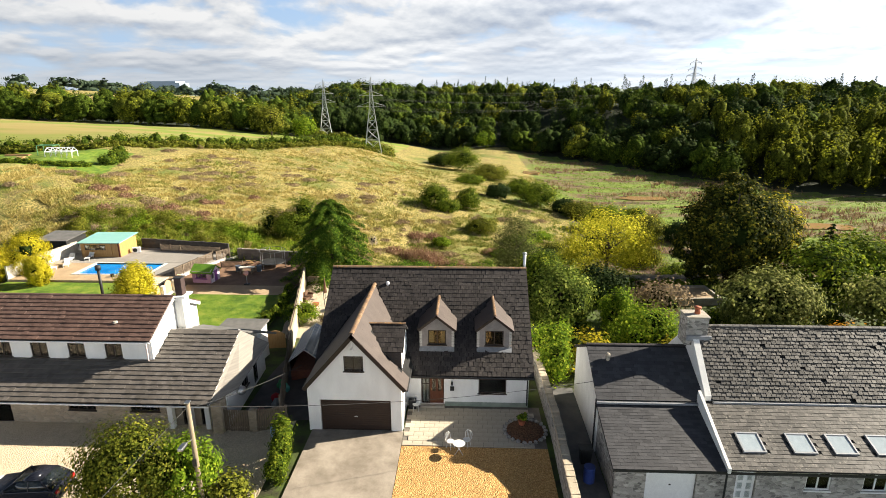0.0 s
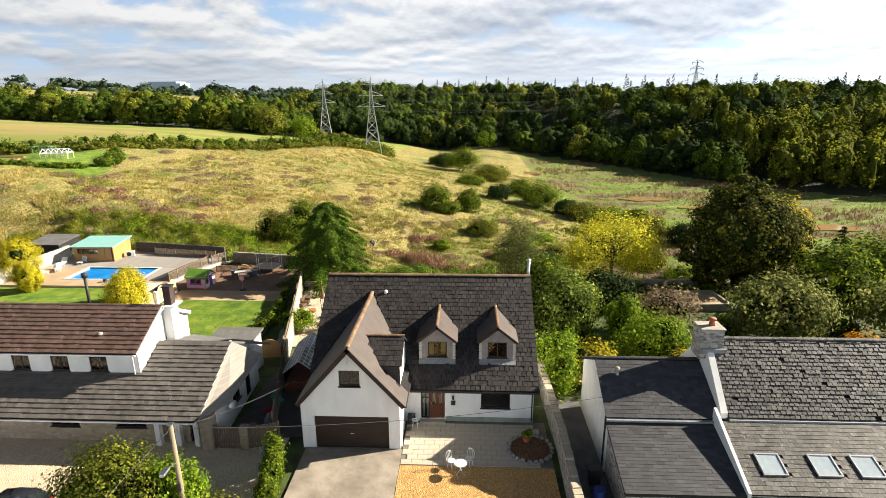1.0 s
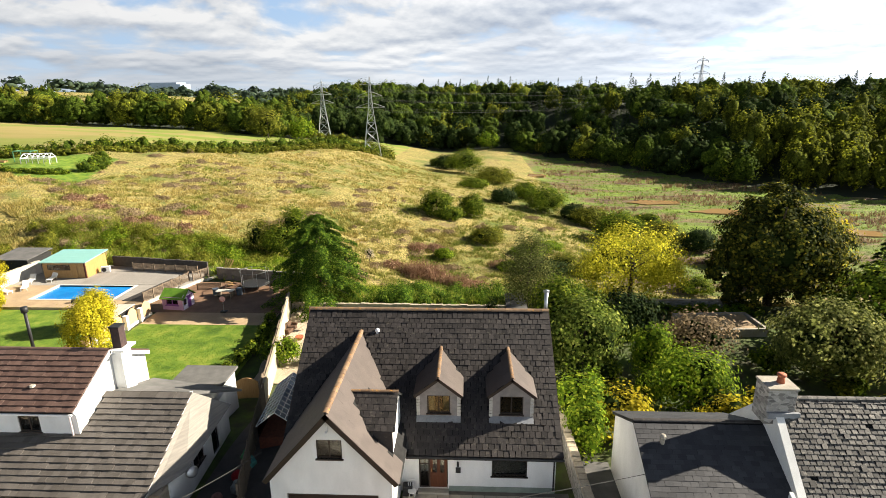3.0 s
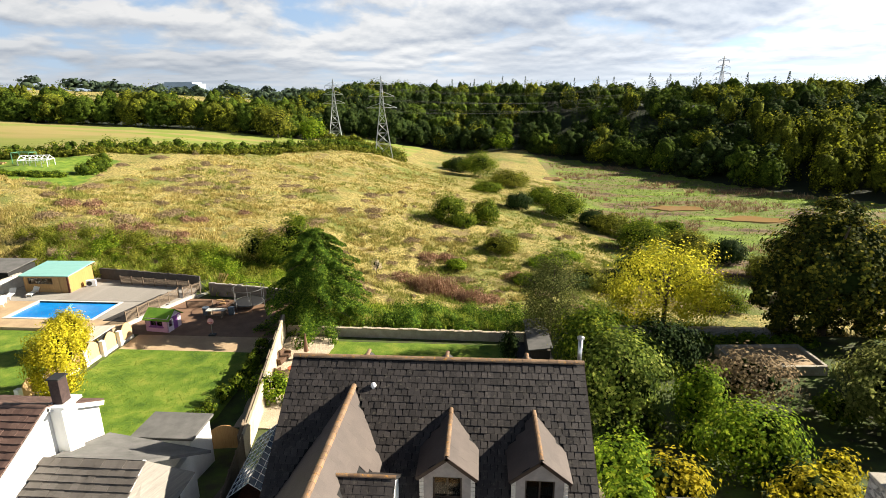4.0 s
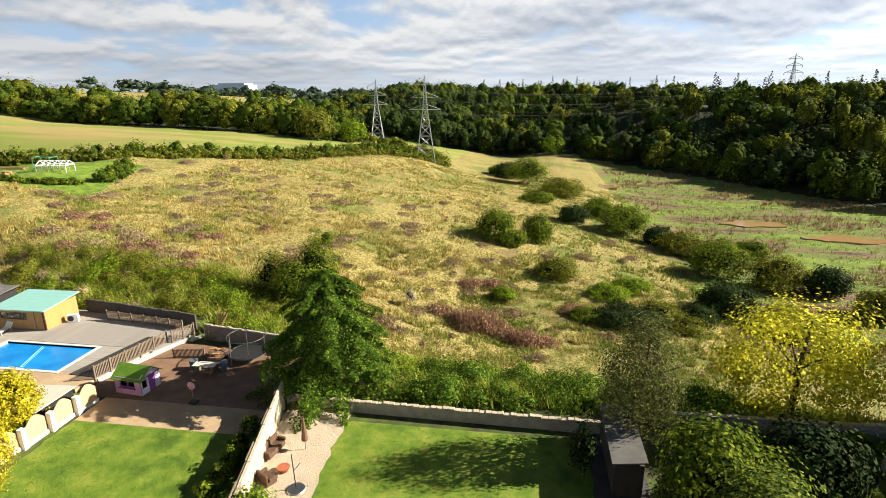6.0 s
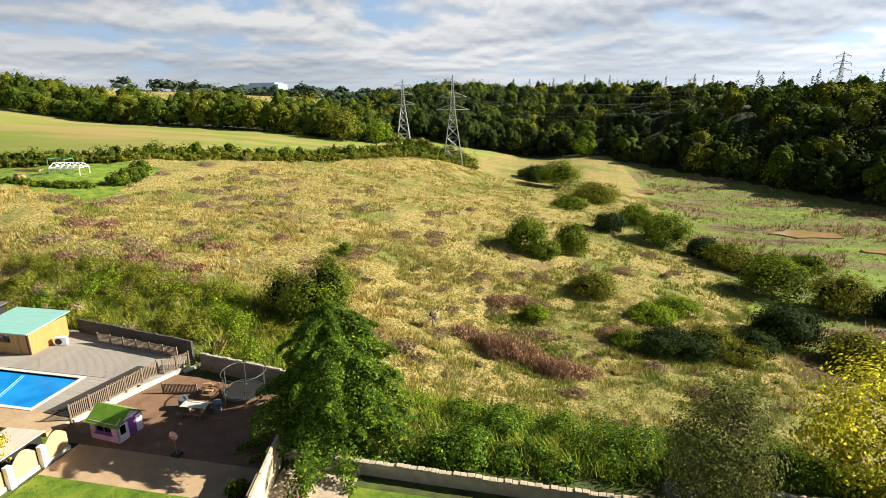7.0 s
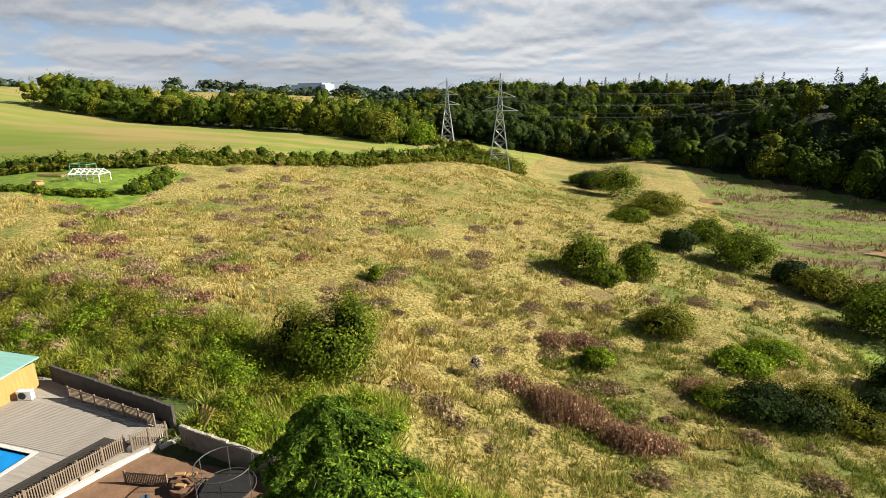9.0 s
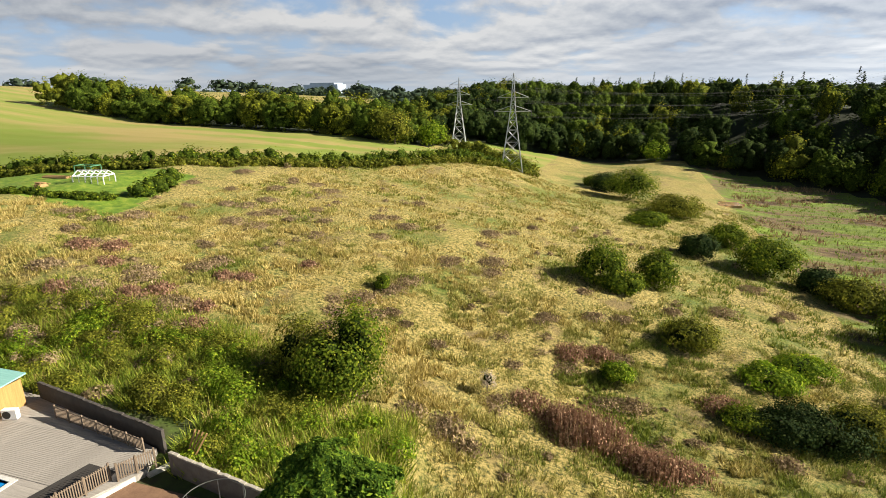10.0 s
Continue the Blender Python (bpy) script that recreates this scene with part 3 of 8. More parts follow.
def tiles(parent, name, p0, u, v, width, height, tw, gauge, thick, mat, keep=None, singles=0, seed=0, gap=0.06, worn=0.0, jit=1.0, lift=0.5):
    """Covers a roof slope with overlapping tiles from its lower corner p0: the lowest rows as pieces, the rest joined."""
    r = np.random.default_rng(seed)
    p0, u, v = Vector(p0), Vector(u).normalized(), Vector(v).normalized()
    n = u.cross(v)
    base = Matrix((u, v, n)).transposed().to_4x4()
    one = shingle_mesh(name, tw * (1 - gap), gauge * 1.25, thick, mat)
    co = np.empty(24, np.float32)
    one.vertices.foreach_get("co", co)
    co = co.reshape(-1, 3)
    fc = np.array([(4, 5, 6, 7), (0, 1, 5, 4), (1, 2, 6, 5), (3, 0, 4, 7), (0, 3, 2, 1)])
    rest = []
    made = 0
    rows = int(height / gauge)
    for i in range(rows):
        off = (i % 2) * tw / 2
        for j in range(int(width / tw) + 1):
            a, b = j * tw + off, i * gauge
            if a > width + tw * 0.3:
                continue
            a = min(max(a, tw * 0.47), width - tw * 0.47)
            c = p0 + u * a + v * b
            if keep and not keep(c + v * gauge * 0.5):
                continue
            if worn and r.uniform() < worn:
                continue
            m = Matrix.Translation(c + n * r.uniform(0, thick * lift)) @ base @ pose(0, 0, 0, r.normal() * 0.5 * jit, r.normal() * 0.7 * jit, r.normal() * 1.0 * jit)
            if made < singles:
                made += 1
                link(name, one, parent, m)
            else:
                rest.append((np.array([m @ Vector(q) for q in co]), fc))
    if rest:
        vv, ff = join(rest)
        ob = link(name + "_field", mesh_of(name + "_field", vv, ff, mat), parent)
        ob["kind"] = "stuff"


def ridge_caps(parent, a, b, radius, mat=None, step=0.42, name="ridge_tile"):
    a, b = Vector(a), Vector(b)
    d = (b - a)
    k = max(1, round(d.length / step))
    bm = bmesh.new()
    segs = 6
    L = d.length / k * 1.04
    ring = [[bm.verts.new((math.cos(math.pi * i / segs) * rr, y, math.sin(math.pi * i / segs) * rr * 0.8)) for i in range(segs + 1)] for y, rr in ((0, radius), (L, radius * 0.93), (0, radius * 0.8))]
    for i in range(segs):
        bm.faces.new((ring[0][i], ring[1][i], ring[1][i + 1], ring[0][i + 1]))
        bm.faces.new((ring[0][i], ring[0][i + 1], ring[2][i + 1], ring[2][i]))
    me = bpy.data.meshes.new(name)
    bm.to_mesh(me)
    bm.free()
    me.materials.append(mat or RIDGE)
    q = d.to_track_quat("Y", "Z").to_matrix().to_4x4()
    for i in range(k):
        link(name, me, parent, Matrix.Translation(a + d * i / k + Vector((0, 0, -radius * 0.25))) @ q)


def window(parent, x, y, z, w, h, turn=0, bars=1, frame=None, inside=None, sill=True, name="window", transom=False):
    """A framed window in an opening whose outer lower middle is at (x, y, z), facing -y before it is turned."""
    frame = frame or BROWN_UPVC
    t = 0.065
    bm = box(-w / 2, 0.05, 0, w / 2, 0.12, t)
    box(-w / 2, 0.05, h - t, w / 2, 0.12, h, 0, bm)
    for i in range(bars + 2):
        c = -w / 2 + t / 2 + (w - t) * i / (bars + 1)
        box(c - t / 2, 0.052, t, c + t / 2, 0.118, h - t, 0, bm)
    if transom:
        box(-w / 2 + t, 0.055, h * 0.68, w / 2 - t, 0.115, h * 0.68 + t * 0.7, 0, bm)
    ob = part(name, bm, frame, parent)
    ob.matrix_basis = pose(x, y, z, 0, 0, turn)
    pane = part("pane", box(-w / 2 + t, 0.08, t, w / 2 - t, 0.088, h - t), GLASS, ob)
    pane.visible_shadow = False
    if sill:
        part("sill", box(-w / 2 - 0.06, -0.07, -0.07, w / 2 + 0.06, 0.1, 0.0, 0.01), frame, ob)
    if inside:
        bm = bmesh.new()
        for s in (-1, 1):
            for i in range(5):
                c = s * (w / 2 - t - 0.03 - i * w * 0.05)
                tube(bm, (c, 0.24, 0.03), (c, 0.24, h - 0.03), w * 0.03, n=8)
        part("curtain", bm, inside, ob)
    return ob


# ---- the white house ----
house = thing("house", "white rendered dormer house with slate roof and brown garage door", "house")
HX0, HX1, HY0, HY1 = -7.9, 5.9, 27.4, 40.2
ROOF_K, EY, EZ = 0.7226, 26.95, 2.55
RY, RZ = 33.8, 7.5
KW, AX, AZ = 1.15, -4.8, 6.62


def main_roof_z(y):
    return EZ + ROOF_K * (y - EY)


def wing_z(x):
    return AZ - KW * abs(x - AX)


front = moved(panel(HX1 + 2.05, 2.75, 0.28, [(0.95, 0.2, 2.45, 2.28), (4.7, 1.02, 6.5, 2.18)]), pose(-2.05, HY0, 0))
part("wall", front, RENDER, house, "white rendered front wall")
part("plinth", box(0.45, HY0 - 0.025, 0.0, HX1, HY0 - 0.003, 0.36), two("green_plinth", (0.28, 0.32, 0.27), (0.2, 0.24, 0.2), 2), house)
for x in (HX0, HX1 - 0.28):
    bm = box(x, HY0 + 0.29, -2.0, x + 0.28, HY1, RZ)
    cut(bm, (0, EY, EZ - 0.16), (0, -ROOF_K, 1))
    cut(bm, (0, 2 * RY - EY, EZ - 0.16), (0, ROOF_K, 1))
    part("gable_wall", bm, RENDER, house)
part("rear_wall", moved(panel(HX1 - HX0 - 0.58, 4.6, 0.28, [(2, 2.2, 3.6, 4.3), (7, 2.2, 9.5, 4.3)]), pose(HX0 + 0.29, HY1 - 0.28, -2)), RENDER, house)
part("floor", box(HX0 + 0.3, HY0 + 0.3, -0.1, HX1 - 0.3, HY1 - 0.3, 0.18), CONC, house)
part("loft_floor", box(HX0 + 0.3, HY0 + 0.9, 2.45, HX1 - 0.3, HY1 - 0.9, 2.6), CREAM, house)
# roof slopes
part("roof", slab([(-8.05, EY, EZ - 0.03), (6.15, EY, EZ - 0.03), (6.15, RY, RZ - 0.03), (-8.05, RY, RZ - 0.03)], 0.12), UNDER, house)
part("roof", slab([(-8.05, 2 * RY - EY, EZ - 0.03), (6.15, 2 * RY - EY, EZ - 0.03), (6.15, RY + 0.002, RZ - 0.03), (-8.05, RY + 0.002, RZ - 0.03)], 0.12), UNDER, house)
DORM = [(-0.11, 28.55), (3.66, 28.55)]
DZ, DK = 6.05, 0.8


def clear_front(p):
    if p.z < wing_z(p.x) and p.x < -1.8:
        return False
    for dx, dy in DORM:
        if p.y > dy and p.z < DZ - 0.07 - DK * abs(p.x - dx) and abs(p.x - dx) < 1.1:
            return False
    return True


up_k = Vector((0, 1, ROOF_K))
tiles(house, "slate", (-8.05, EY - 0.05, EZ - 0.03), (1, 0, 0), up_k, 14.2, 8.45, 0.30, 0.33, 0.017, SLATE, clear_front, 300, 11, 0.10, 0.006, 1.8, 1.3)
tiles(house, "slate", (6.15, 2 * RY - EY + 0.05, EZ - 0.03), (-1, 0, 0), (0, -1, ROOF_K), 14.2, 8.45, 0.30, 0.33, 0.012, SLATE, None, 0, 12, 0.07)
ridge_caps(house, (-8.05, RY, RZ + 0.05), (6.15, RY, RZ + 0.05), 0.16)
part("fascia", box(-1.7, EY - 0.02, EZ - 0.26, 6.15, EY + 0.012, EZ - 0.07), FASCIA, house)
bm = bmesh.new()
tube(bm, (-1.7, EY - 0.08, EZ - 0.10), (6.2, EY - 0.08, EZ - 0.12), 0.06)
part("gutter", bm, BLACK, house)
bm = bmesh.new()
tube(bm, (5.8, HY0 - 0.06, 0.2), (5.8, HY0 - 0.06, EZ - 0.15), 0.04)
part("downpipe", bm, BLACK, house)
for s, x in ((-1, -8.06), (1, 6.16)):
    for sy in (-1, 1):
        part("bargeboard", slab([(x - 0.02, RY + sy * (RY - EY), EZ - 0.02), (x + 0.02, RY + sy * (RY - EY), EZ - 0.02), (x + 0.02, RY, RZ - 0.02), (x - 0.02, RY, RZ - 0.02)], 0.2), FASCIA, house)
# garage wing
wing = moved(panel(5.7, 6.6, 0.28, [(0.75, 0.0, 5.05, 2.13), (2.32, 4.08, 3.49, 5.06)]), pose(-7.75, 24.5, 0))
for s in (-1, 1):
    cut(wing, (AX, 24.5, AZ - 0.14), (s * KW, 0, 1))
part("wall", wing, RENDER, house, "white rendered gable wall")
for x in (-7.75, -2.33):
    bm = box(x, 24.79, 0, x + 0.28, 28.6 if x < -5 else 27.39, 3.9)
    for s in (-1, 1):
        cut(bm, (AX, 24.5, AZ - 0.14), (s * KW, 0, 1))
    part("wall", bm, RENDER, house)
part("floor", box(-7.4, 24.6, -0.1, -2.4, 28.5, 0.01), CONC, house)
part("loft_floor", box(-7.4, 24.8, 2.6, -2.4, 29.5, 2.75), CREAM, house)
SY, SZ = 27.1, 6.0
YB = EY + (AZ - EZ) / ROOF_K
WE = wing_z(-1.72)
for s in (-1, 1):
    xe = AX + s * 3.13
    ye = EY + (WE - EZ) / ROOF_K
    part("roof", slab([(xe, 24.15, WE - 0.03), (AX, 24.15, AZ - 0.03), (AX, YB, AZ - 0.03), (xe, ye, WE - 0.03)], 0.1), UNDER, house)
    L = math.hypot(3.13, 3.13 * KW)
    org, uu = ((xe, 24.13, WE - 0.03), (0, 1, 0)) if s > 0 else ((xe, 33.0, WE - 0.03), (0, -1, 0))
    keep = (lambda p: main_roof_z(p.y) < p.z + 0.05 and not (p.z < SZ - 0.05 - 0.7 * abs(p.y - SY) + 0.0 and abs(p.y - SY) < 1.5)) if s > 0 else (lambda p: main_roof_z(p.y) < p.z + 0.05)
    tiles(house, "roof_sheet", org, uu, (-s, 0, KW), 8.9, L, 0.62, 0.52, 0.004, PLAINROOF, keep, 60, 13 + s, 0.004, 0.0, 0.1)
    part("bargeboard", slab([(xe, 24.10, WE - 0.0), (xe, 24.14, WE - 0.0), (AX, 24.14, AZ), (AX, 24.10, AZ)], 0.24), FASCIA, house)
bm = bmesh.new()
tube(bm, (-1.66, 24.2, WE - 0.08), (-1.66, 27.3, WE - 0.10), 0.06)
part("gutter", bm, BLACK, house)
bm = bmesh.new()
tube(bm, (-2.0, 24.75, 0.05), (-2.0, 24.75, WE - 0.2), 0.04)
part("downpipe", bm, WHITE_UPVC, house)
ridge_caps(house, (AX, 24.12, AZ + 0.05), (AX, YB, AZ + 0.05), 0.15)
# side dormer on the wing: a small gabled roof whose ridge runs out of the wing's slope
SX = -2.12
part("dormer_cheek", hull([(-3.38, 25.62, 4.92), (SX, 25.62, 3.5), (SX, 25.62, 4.92), (-3.38, 25.72, 4.92), (SX, 25.72, 3.5), (SX, 25.72, 4.92)]), SLATE, house)
part("dormer_front", hull([(SX - 0.1, 25.73, 3.45), (SX, 25.73, 3.45), (SX - 0.1, 28.5, 3.45), (SX, 28.5, 3.45), (SX - 0.1, 25.73, 4.95), (SX, 25.73, 4.95), (SX - 0.1, 28.5, 4.95), (SX, 28.5, 4.95), (SX - 0.1, SY, 5.9), (SX, SY, 5.9)]), RENDER, house)
for s in (-1, 1):
    ye, ze = SY + s * 1.62, SZ - 1.62 * 0.7
    xr, xv = AX + (AZ - SZ) / KW, AX + (AZ - ze) / KW
    part("dormer_roof", slab([(-1.98, ye, ze), (-1.98, SY, SZ), (xr, SY, SZ), (xv, ye, ze)], 0.08), UNDER, house)
    org, uu = ((-4.6, ye, ze), (1, 0, 0)) if s < 0 else ((-1.98, ye, ze), (-1, 0, 0))
    tiles(house, "slate", org, uu, (0, -s, 0.7), 2.62, 2.0, 0.30, 0.33, 0.012, SLATE, lambda p: wing_z(p.x) < p.z + 0.05, 30, 40 + s, 0.07)
ridge_caps(house, (-1.96, SY, SZ + 0.04), (AX + (AZ - SZ) / KW, SY, SZ + 0.04), 0.10)
# front dormers
for k, (dx, dy) in enumerate(DORM):
    zb = main_roof_z(dy) - 0.1
    face = moved(panel(2.1, DZ - zb, 0.12, [(0.46, 0.30, 1.66, 1.34)]), pose(dx - 1.05, dy, zb))
    for s in (-1, 1):
        cut(face, (dx, dy, DZ - 0.12), (s * DK, 0, 1))
    d = part("dormer", face, RENDER_IN_SHADE, house, "rendered gabled dormer greyed by its shade")
    for s in (-1, 1):
        x0, zc = dx + s * 1.05, DZ - 0.1 - DK * 1.05
        part("cheek", hull([(x0, dy + 0.12, zb), (x0 - s * 0.1, dy + 0.12, zb), (x0, dy + 0.12, zc), (x0 - s * 0.1, dy + 0.12, zc), (x0, EY + (zc - EZ) / ROOF_K, zc), (x0 - s * 0.1, EY + (zc - EZ) / ROOF_K, zc)]), SLATE, d)
        xe, zt = dx + s * 1.28, DZ - DK * 1.28
        yr, yv = EY + (DZ - EZ) / ROOF_K, EY + (zt - EZ) / ROOF_K
        part("dormer_roof", slab([(xe, dy - 0.22, zt), (dx, dy - 0.22, DZ), (dx, yr, DZ), (xe, yv, zt)], 0.08), UNDER, d)
        part("bargeboard", slab([(xe, dy - 0.26, zt + 0.02), (xe, dy - 0.222, zt + 0.02), (dx, dy - 0.222, DZ + 0.02), (dx, dy - 0.26, DZ + 0.02)], 0.15), FASCIA, d)
        org, uu = ((xe, dy - 0.22, zt), (0, 1, 0)) if s > 0 else ((xe, dy + 4.2, zt), (0, -1, 0))
        tiles(d, "roof_sheet", org, uu, (-s, 0, DK), 4.42, 1.64, 0.62, 0.54, 0.004, PLAINROOF, lambda p: main_roof_z(p.y) < p.z + 0.05, 40, 30 + k * 2 + s, 0.004, 0.0, 0.1)
    ridge_caps(d, (dx, dy - 0.24, DZ + 0.05), (dx, EY + (DZ - EZ) / ROOF_K, DZ + 0.05), 0.11)
    for s in (-1, 1):
        for i in range(6):
            q = part("quoin", box(dx + s * 1.06 - 0.09, dy - 0.015, zb + 0.16 + i * 0.19, dx + s * 1.06 + 0.09, dy - 0.002, zb + 0.33 + i * 0.19, 0.01), STONE_LIGHT, d)
    window(d, dx + 0.01, dy, zb + 0.30, 1.2, 1.04, 0, 1, None, CURTAIN if k == 0 else None, True)
    part("sill_flashing", slab([(dx - 1.15, dy - 0.3, main_roof_z(dy - 0.3) + 0.07), (dx + 1.15, dy - 0.3, main_roof_z(dy - 0.3) + 0.07), (dx + 1.15, dy, main_roof_z(dy) + 0.07), (dx - 1.15, dy, main_roof_z(dy) + 0.07)], 0.02), LEAD, d)
# rear gables, whose tips show above the ridge
for dx in (-5.2, -0.67, 3.82):
    gy_, gz_, gk = 38.1, 5.7, 0.85
    for s in (-1, 1):
        xe, zt = dx + s * 1.3, gz_ - gk * 1.3
        yr, yv = 2 * RY - EY - (gz_ - EZ) / ROOF_K, 2 * RY - EY - (zt - EZ) / ROOF_K
        part("rear_gable_roof", slab([(xe, max(gy_, yv + 0.01), zt), (dx, gy_, gz_), (dx, yr, gz_), (xe, yv, zt)], 0.1), SLATE, house)
    part("rear_gable_wall", hull([(dx + a, b, c) for b in (37.85, 37.95) for a, c in ((-1.1, 3.6), (1.1, 3.6), (-1.1, 4.55), (1.1, 4.55), (0, 5.55))]), RENDER, house)
    ridge_caps(house, (dx, gy_ + 0.02, gz_ + 0.04), (dx, 2 * RY - EY - (gz_ - EZ) / ROOF_K, gz_ + 0.04), 0.12)
# openings
gd = part("garage_door", box(-6.97, 24.58, 0.02, -2.73, 24.62, 2.12), GARAGE, house, "dark brown ribbed garage door")
bm = bmesh.new()
for i in range(14):
    box(-6.93, 24.565, 0.06 + i * 0.147, -2.77, 24.582, 0.06 + i * 0.147 + 0.125, 0.004, bm)
part("door_rib", bm, GARAGE, gd)
part("handle", box(-4.95, 24.53, 0.95, -4.75, 24.565, 1.0, 0.01), STEEL, gd)
window(house, -4.845, 24.5, 4.08, 1.17, 0.98, 0, 1)
window(house, 3.55, HY0, 1.02, 1.8, 1.16, 0, 0, None, None)
fd = part("front_door", box(-0.52, HY0 + 0.08, 0.2, 0.36, HY0 + 0.14, 2.24), DOORWOOD, house, "red-brown front door with two glazed lights")
for x in (-0.38, 0.0):
    part("pane", box(x, HY0 + 0.066, 1.1, x + 0.22, HY0 + 0.078, 2.05), GLASS, fd)
    part("door_panel", box(x, HY0 + 0.06, 0.35, x + 0.22, HY0 + 0.079, 0.95, 0.008), DOORWOOD, fd)
part("handle", box(-0.46, HY0 + 0.03, 1.15, -0.43, HY0 + 0.08, 1.32, 0.008), BRASS, fd)
window(house, -0.81, HY0, 0.2, 0.54, 2.06, 0, 0, None, BLIND, False, "side_light", True)
part("door_frame", box(-0.54, HY0 + 0.05, 0.2, -0.522, HY0 + 0.16, 2.27), BROWN_UPVC, house)
part("doorstep", box(-1.15, HY0 - 0.35, 0.06, 0.45, HY0 - 0.002, 0.19, 0.015), CONC, house)
bm = box(-0.06, -0.14, 0.0, 0.06, -0.02, 0.22, 0.01)
tube(bm, (0, 0, 0.30), (0, -0.10, 0.24), 0.012)
tube(bm, (0, -0.08, 0.22), (0, -0.08, 0.32), 0.05, 0.01)
wl = part("wall_lantern", bm, BLACK, house, "black metal wall lantern")
wl.matrix_basis = pose(0.92, HY0, 1.62)
part("letter_box", box(0.80, HY0 - 0.1, 1.22, 1.06, HY0 - 0.002, 1.5, 0.01), BLACK, house)
bm = bmesh.new()
tube(bm, (-4.86, 24.40, 5.48), (-4.86, 24.40, 5.95), 0.02)
tube(bm, (-4.86, 24.30, 5.52), (-4.86, 24.49, 5.62), 0.05)
part("floodlight", bm, WHITE_UPVC, house)
bm = bmesh.new()
tube(bm, (6.12, 34.75, 6.3), (6.12, 34.75, 8.35), 0.11, n=14)
tube(bm, (6.12, 34.75, 8.34), (6.12, 34.75, 8.42), 0.19, 0.12, 14)
tube(bm, (6.12, 34.75, 8.42), (6.12, 34.75, 8.5), 0.19, 0.02, 14)
part("flue", bm, STEEL, house, "stainless steel flue with cowl", True)
bm = bmesh.new()
bmesh.ops.create_uvsphere(bm, u_segments=12, v_segments=8, radius=0.14, matrix=Matrix.Translation((-3.85, 32.55, main_roof_z(32.55) + 0.12)))
tube(bm, (-3.85, 32.55, main_roof_z(32.55) - 0.05), (-3.85, 32.55, main_roof_z(32.55) + 0.1), 0.1)
part("roof_vent", bm, WHITE_UPVC, house, "", True)


# ---- the long neighbour house with tiled roofs ----
def stone_mat(name, a, b, mortar, scale):
    m = Mat(name, 0.9)
    c = m.ramp(m.cells(scale, (1, 1, 1.9)), [(0.0, a), (1.0, b)])
    n = m.t.nodes.new("ShaderNodeTexVoronoi")
    n.feature = "DISTANCE_TO_EDGE"
    n.inputs["Scale"].default_value = scale
    mp = m.t.nodes.new("ShaderNodeMapping")
    mp.inputs[3].default_value = (1, 1, 1.9)
    m.t.links.new(m.co, mp.inputs[0]), m.t.links.new(mp.outputs[0], n.inputs[0])
    joint = m.ramp(n.outputs[0], [(0.0, 0.0), (0.09, 1.0)])
    return m.color(m.mix(joint, mortar, m.mix(0.4, c, m.ramp(m.noise(20.0), [(0.3, 0.4), (0.7, 1.1)]), "MULTIPLY"))).bump(joint, 0.8, 0.03).m


RUBBLE = stone_mat("rubble_stone", (0.10, 0.095, 0.09), (0.52, 0.49, 0.45), (0.34, 0.32, 0.29), 3.6)
WARMSTONE = stone_mat("buff_stone", (0.26, 0.21, 0.15), (0.46, 0.38, 0.28), (0.32, 0.28, 0.22), 3.4)
FENCEWOOD = two("weathered_fence", (0.22, 0.17, 0.12), (0.13, 0.10, 0.075), 3, 0.9, fine=30, stretch=(9, 9, 0.5))
RAWWOOD = two("raw_wood", (0.42, 0.27, 0.12), (0.32, 0.19, 0.08), 3, 0.8, fine=30, stretch=(9, 9, 0.5))
FLAT = two("grey_flat_roof", (0.16, 0.155, 0.15), (0.11, 0.11, 0.105), 1.2, 0.85, fine=40)

nb = thing("house", "long white rendered house with brown and grey tiled roofs", "house", (0, 0, 0))
NX0, NX1 = -36.0, -18.7
NE_Y, NE_Z, NR_Y, NR_Z = 26.9, 4.62, 30.3, 6.38
NK = (NR_Z - NE_Z) / (NR_Y - NE_Y)
wins = [(-34.6, 1.15), (-32.0, 1.15), (-29.45, 1.15), (-26.94, 1.15), (-24.4, 1.15), (-21.9, 1.15)]
holes = [(x - NX0, 3.78, x - NX0 + w, 4.95) for x, w in wins]
part("wall", moved(panel(NX1 - NX0, 5.3, 0.28, holes), pose(NX0, 27.3, -0.6)), RENDER, nb, "white rendered first floor wall")
for x, w in wins:
    window(nb, x + w / 2, 27.3, 3.18, w, 1.17, 0, 1)
for x in (NX0, NX1 - 0.28):
    bm = box(x, 27.59, -0.6, x + 0.28, 33.6, NR_Z)
    cut(bm, (0, NE_Y, NE_Z - 0.14), (0, -NK, 1))
    cut(bm, (0, 2 * NR_Y - NE_Y, NE_Z - 0.14), (0, NK, 1))
    part("gable_wall", bm, RENDER, nb, "bright white gable wall")
part("rear_wall", box(NX0 + 0.3, 33.3, -2, NX1 - 0.3, 33.6, 4.2), RENDER, nb)
part("floor", box(NX0 + 0.3, 27.6, 2.3, NX1 - 0.3, 33.2, 2.5), CREAM, nb)
for s in (-1, 1):
    part("roof", slab([(NX0, NR_Y + s * 3.4, NE_Z - 0.03), (NX1 + 0.2, NR_Y + s * 3.4, NE_Z - 0.03), (NX1 + 0.2, NR_Y + s * 0.002, NR_Z - 0.03), (NX0, NR_Y + s * 0.002, NR_Z - 0.03)], 0.12), UNDER, nb)
L = math.hypot(3.4, NR_Z - NE_Z)
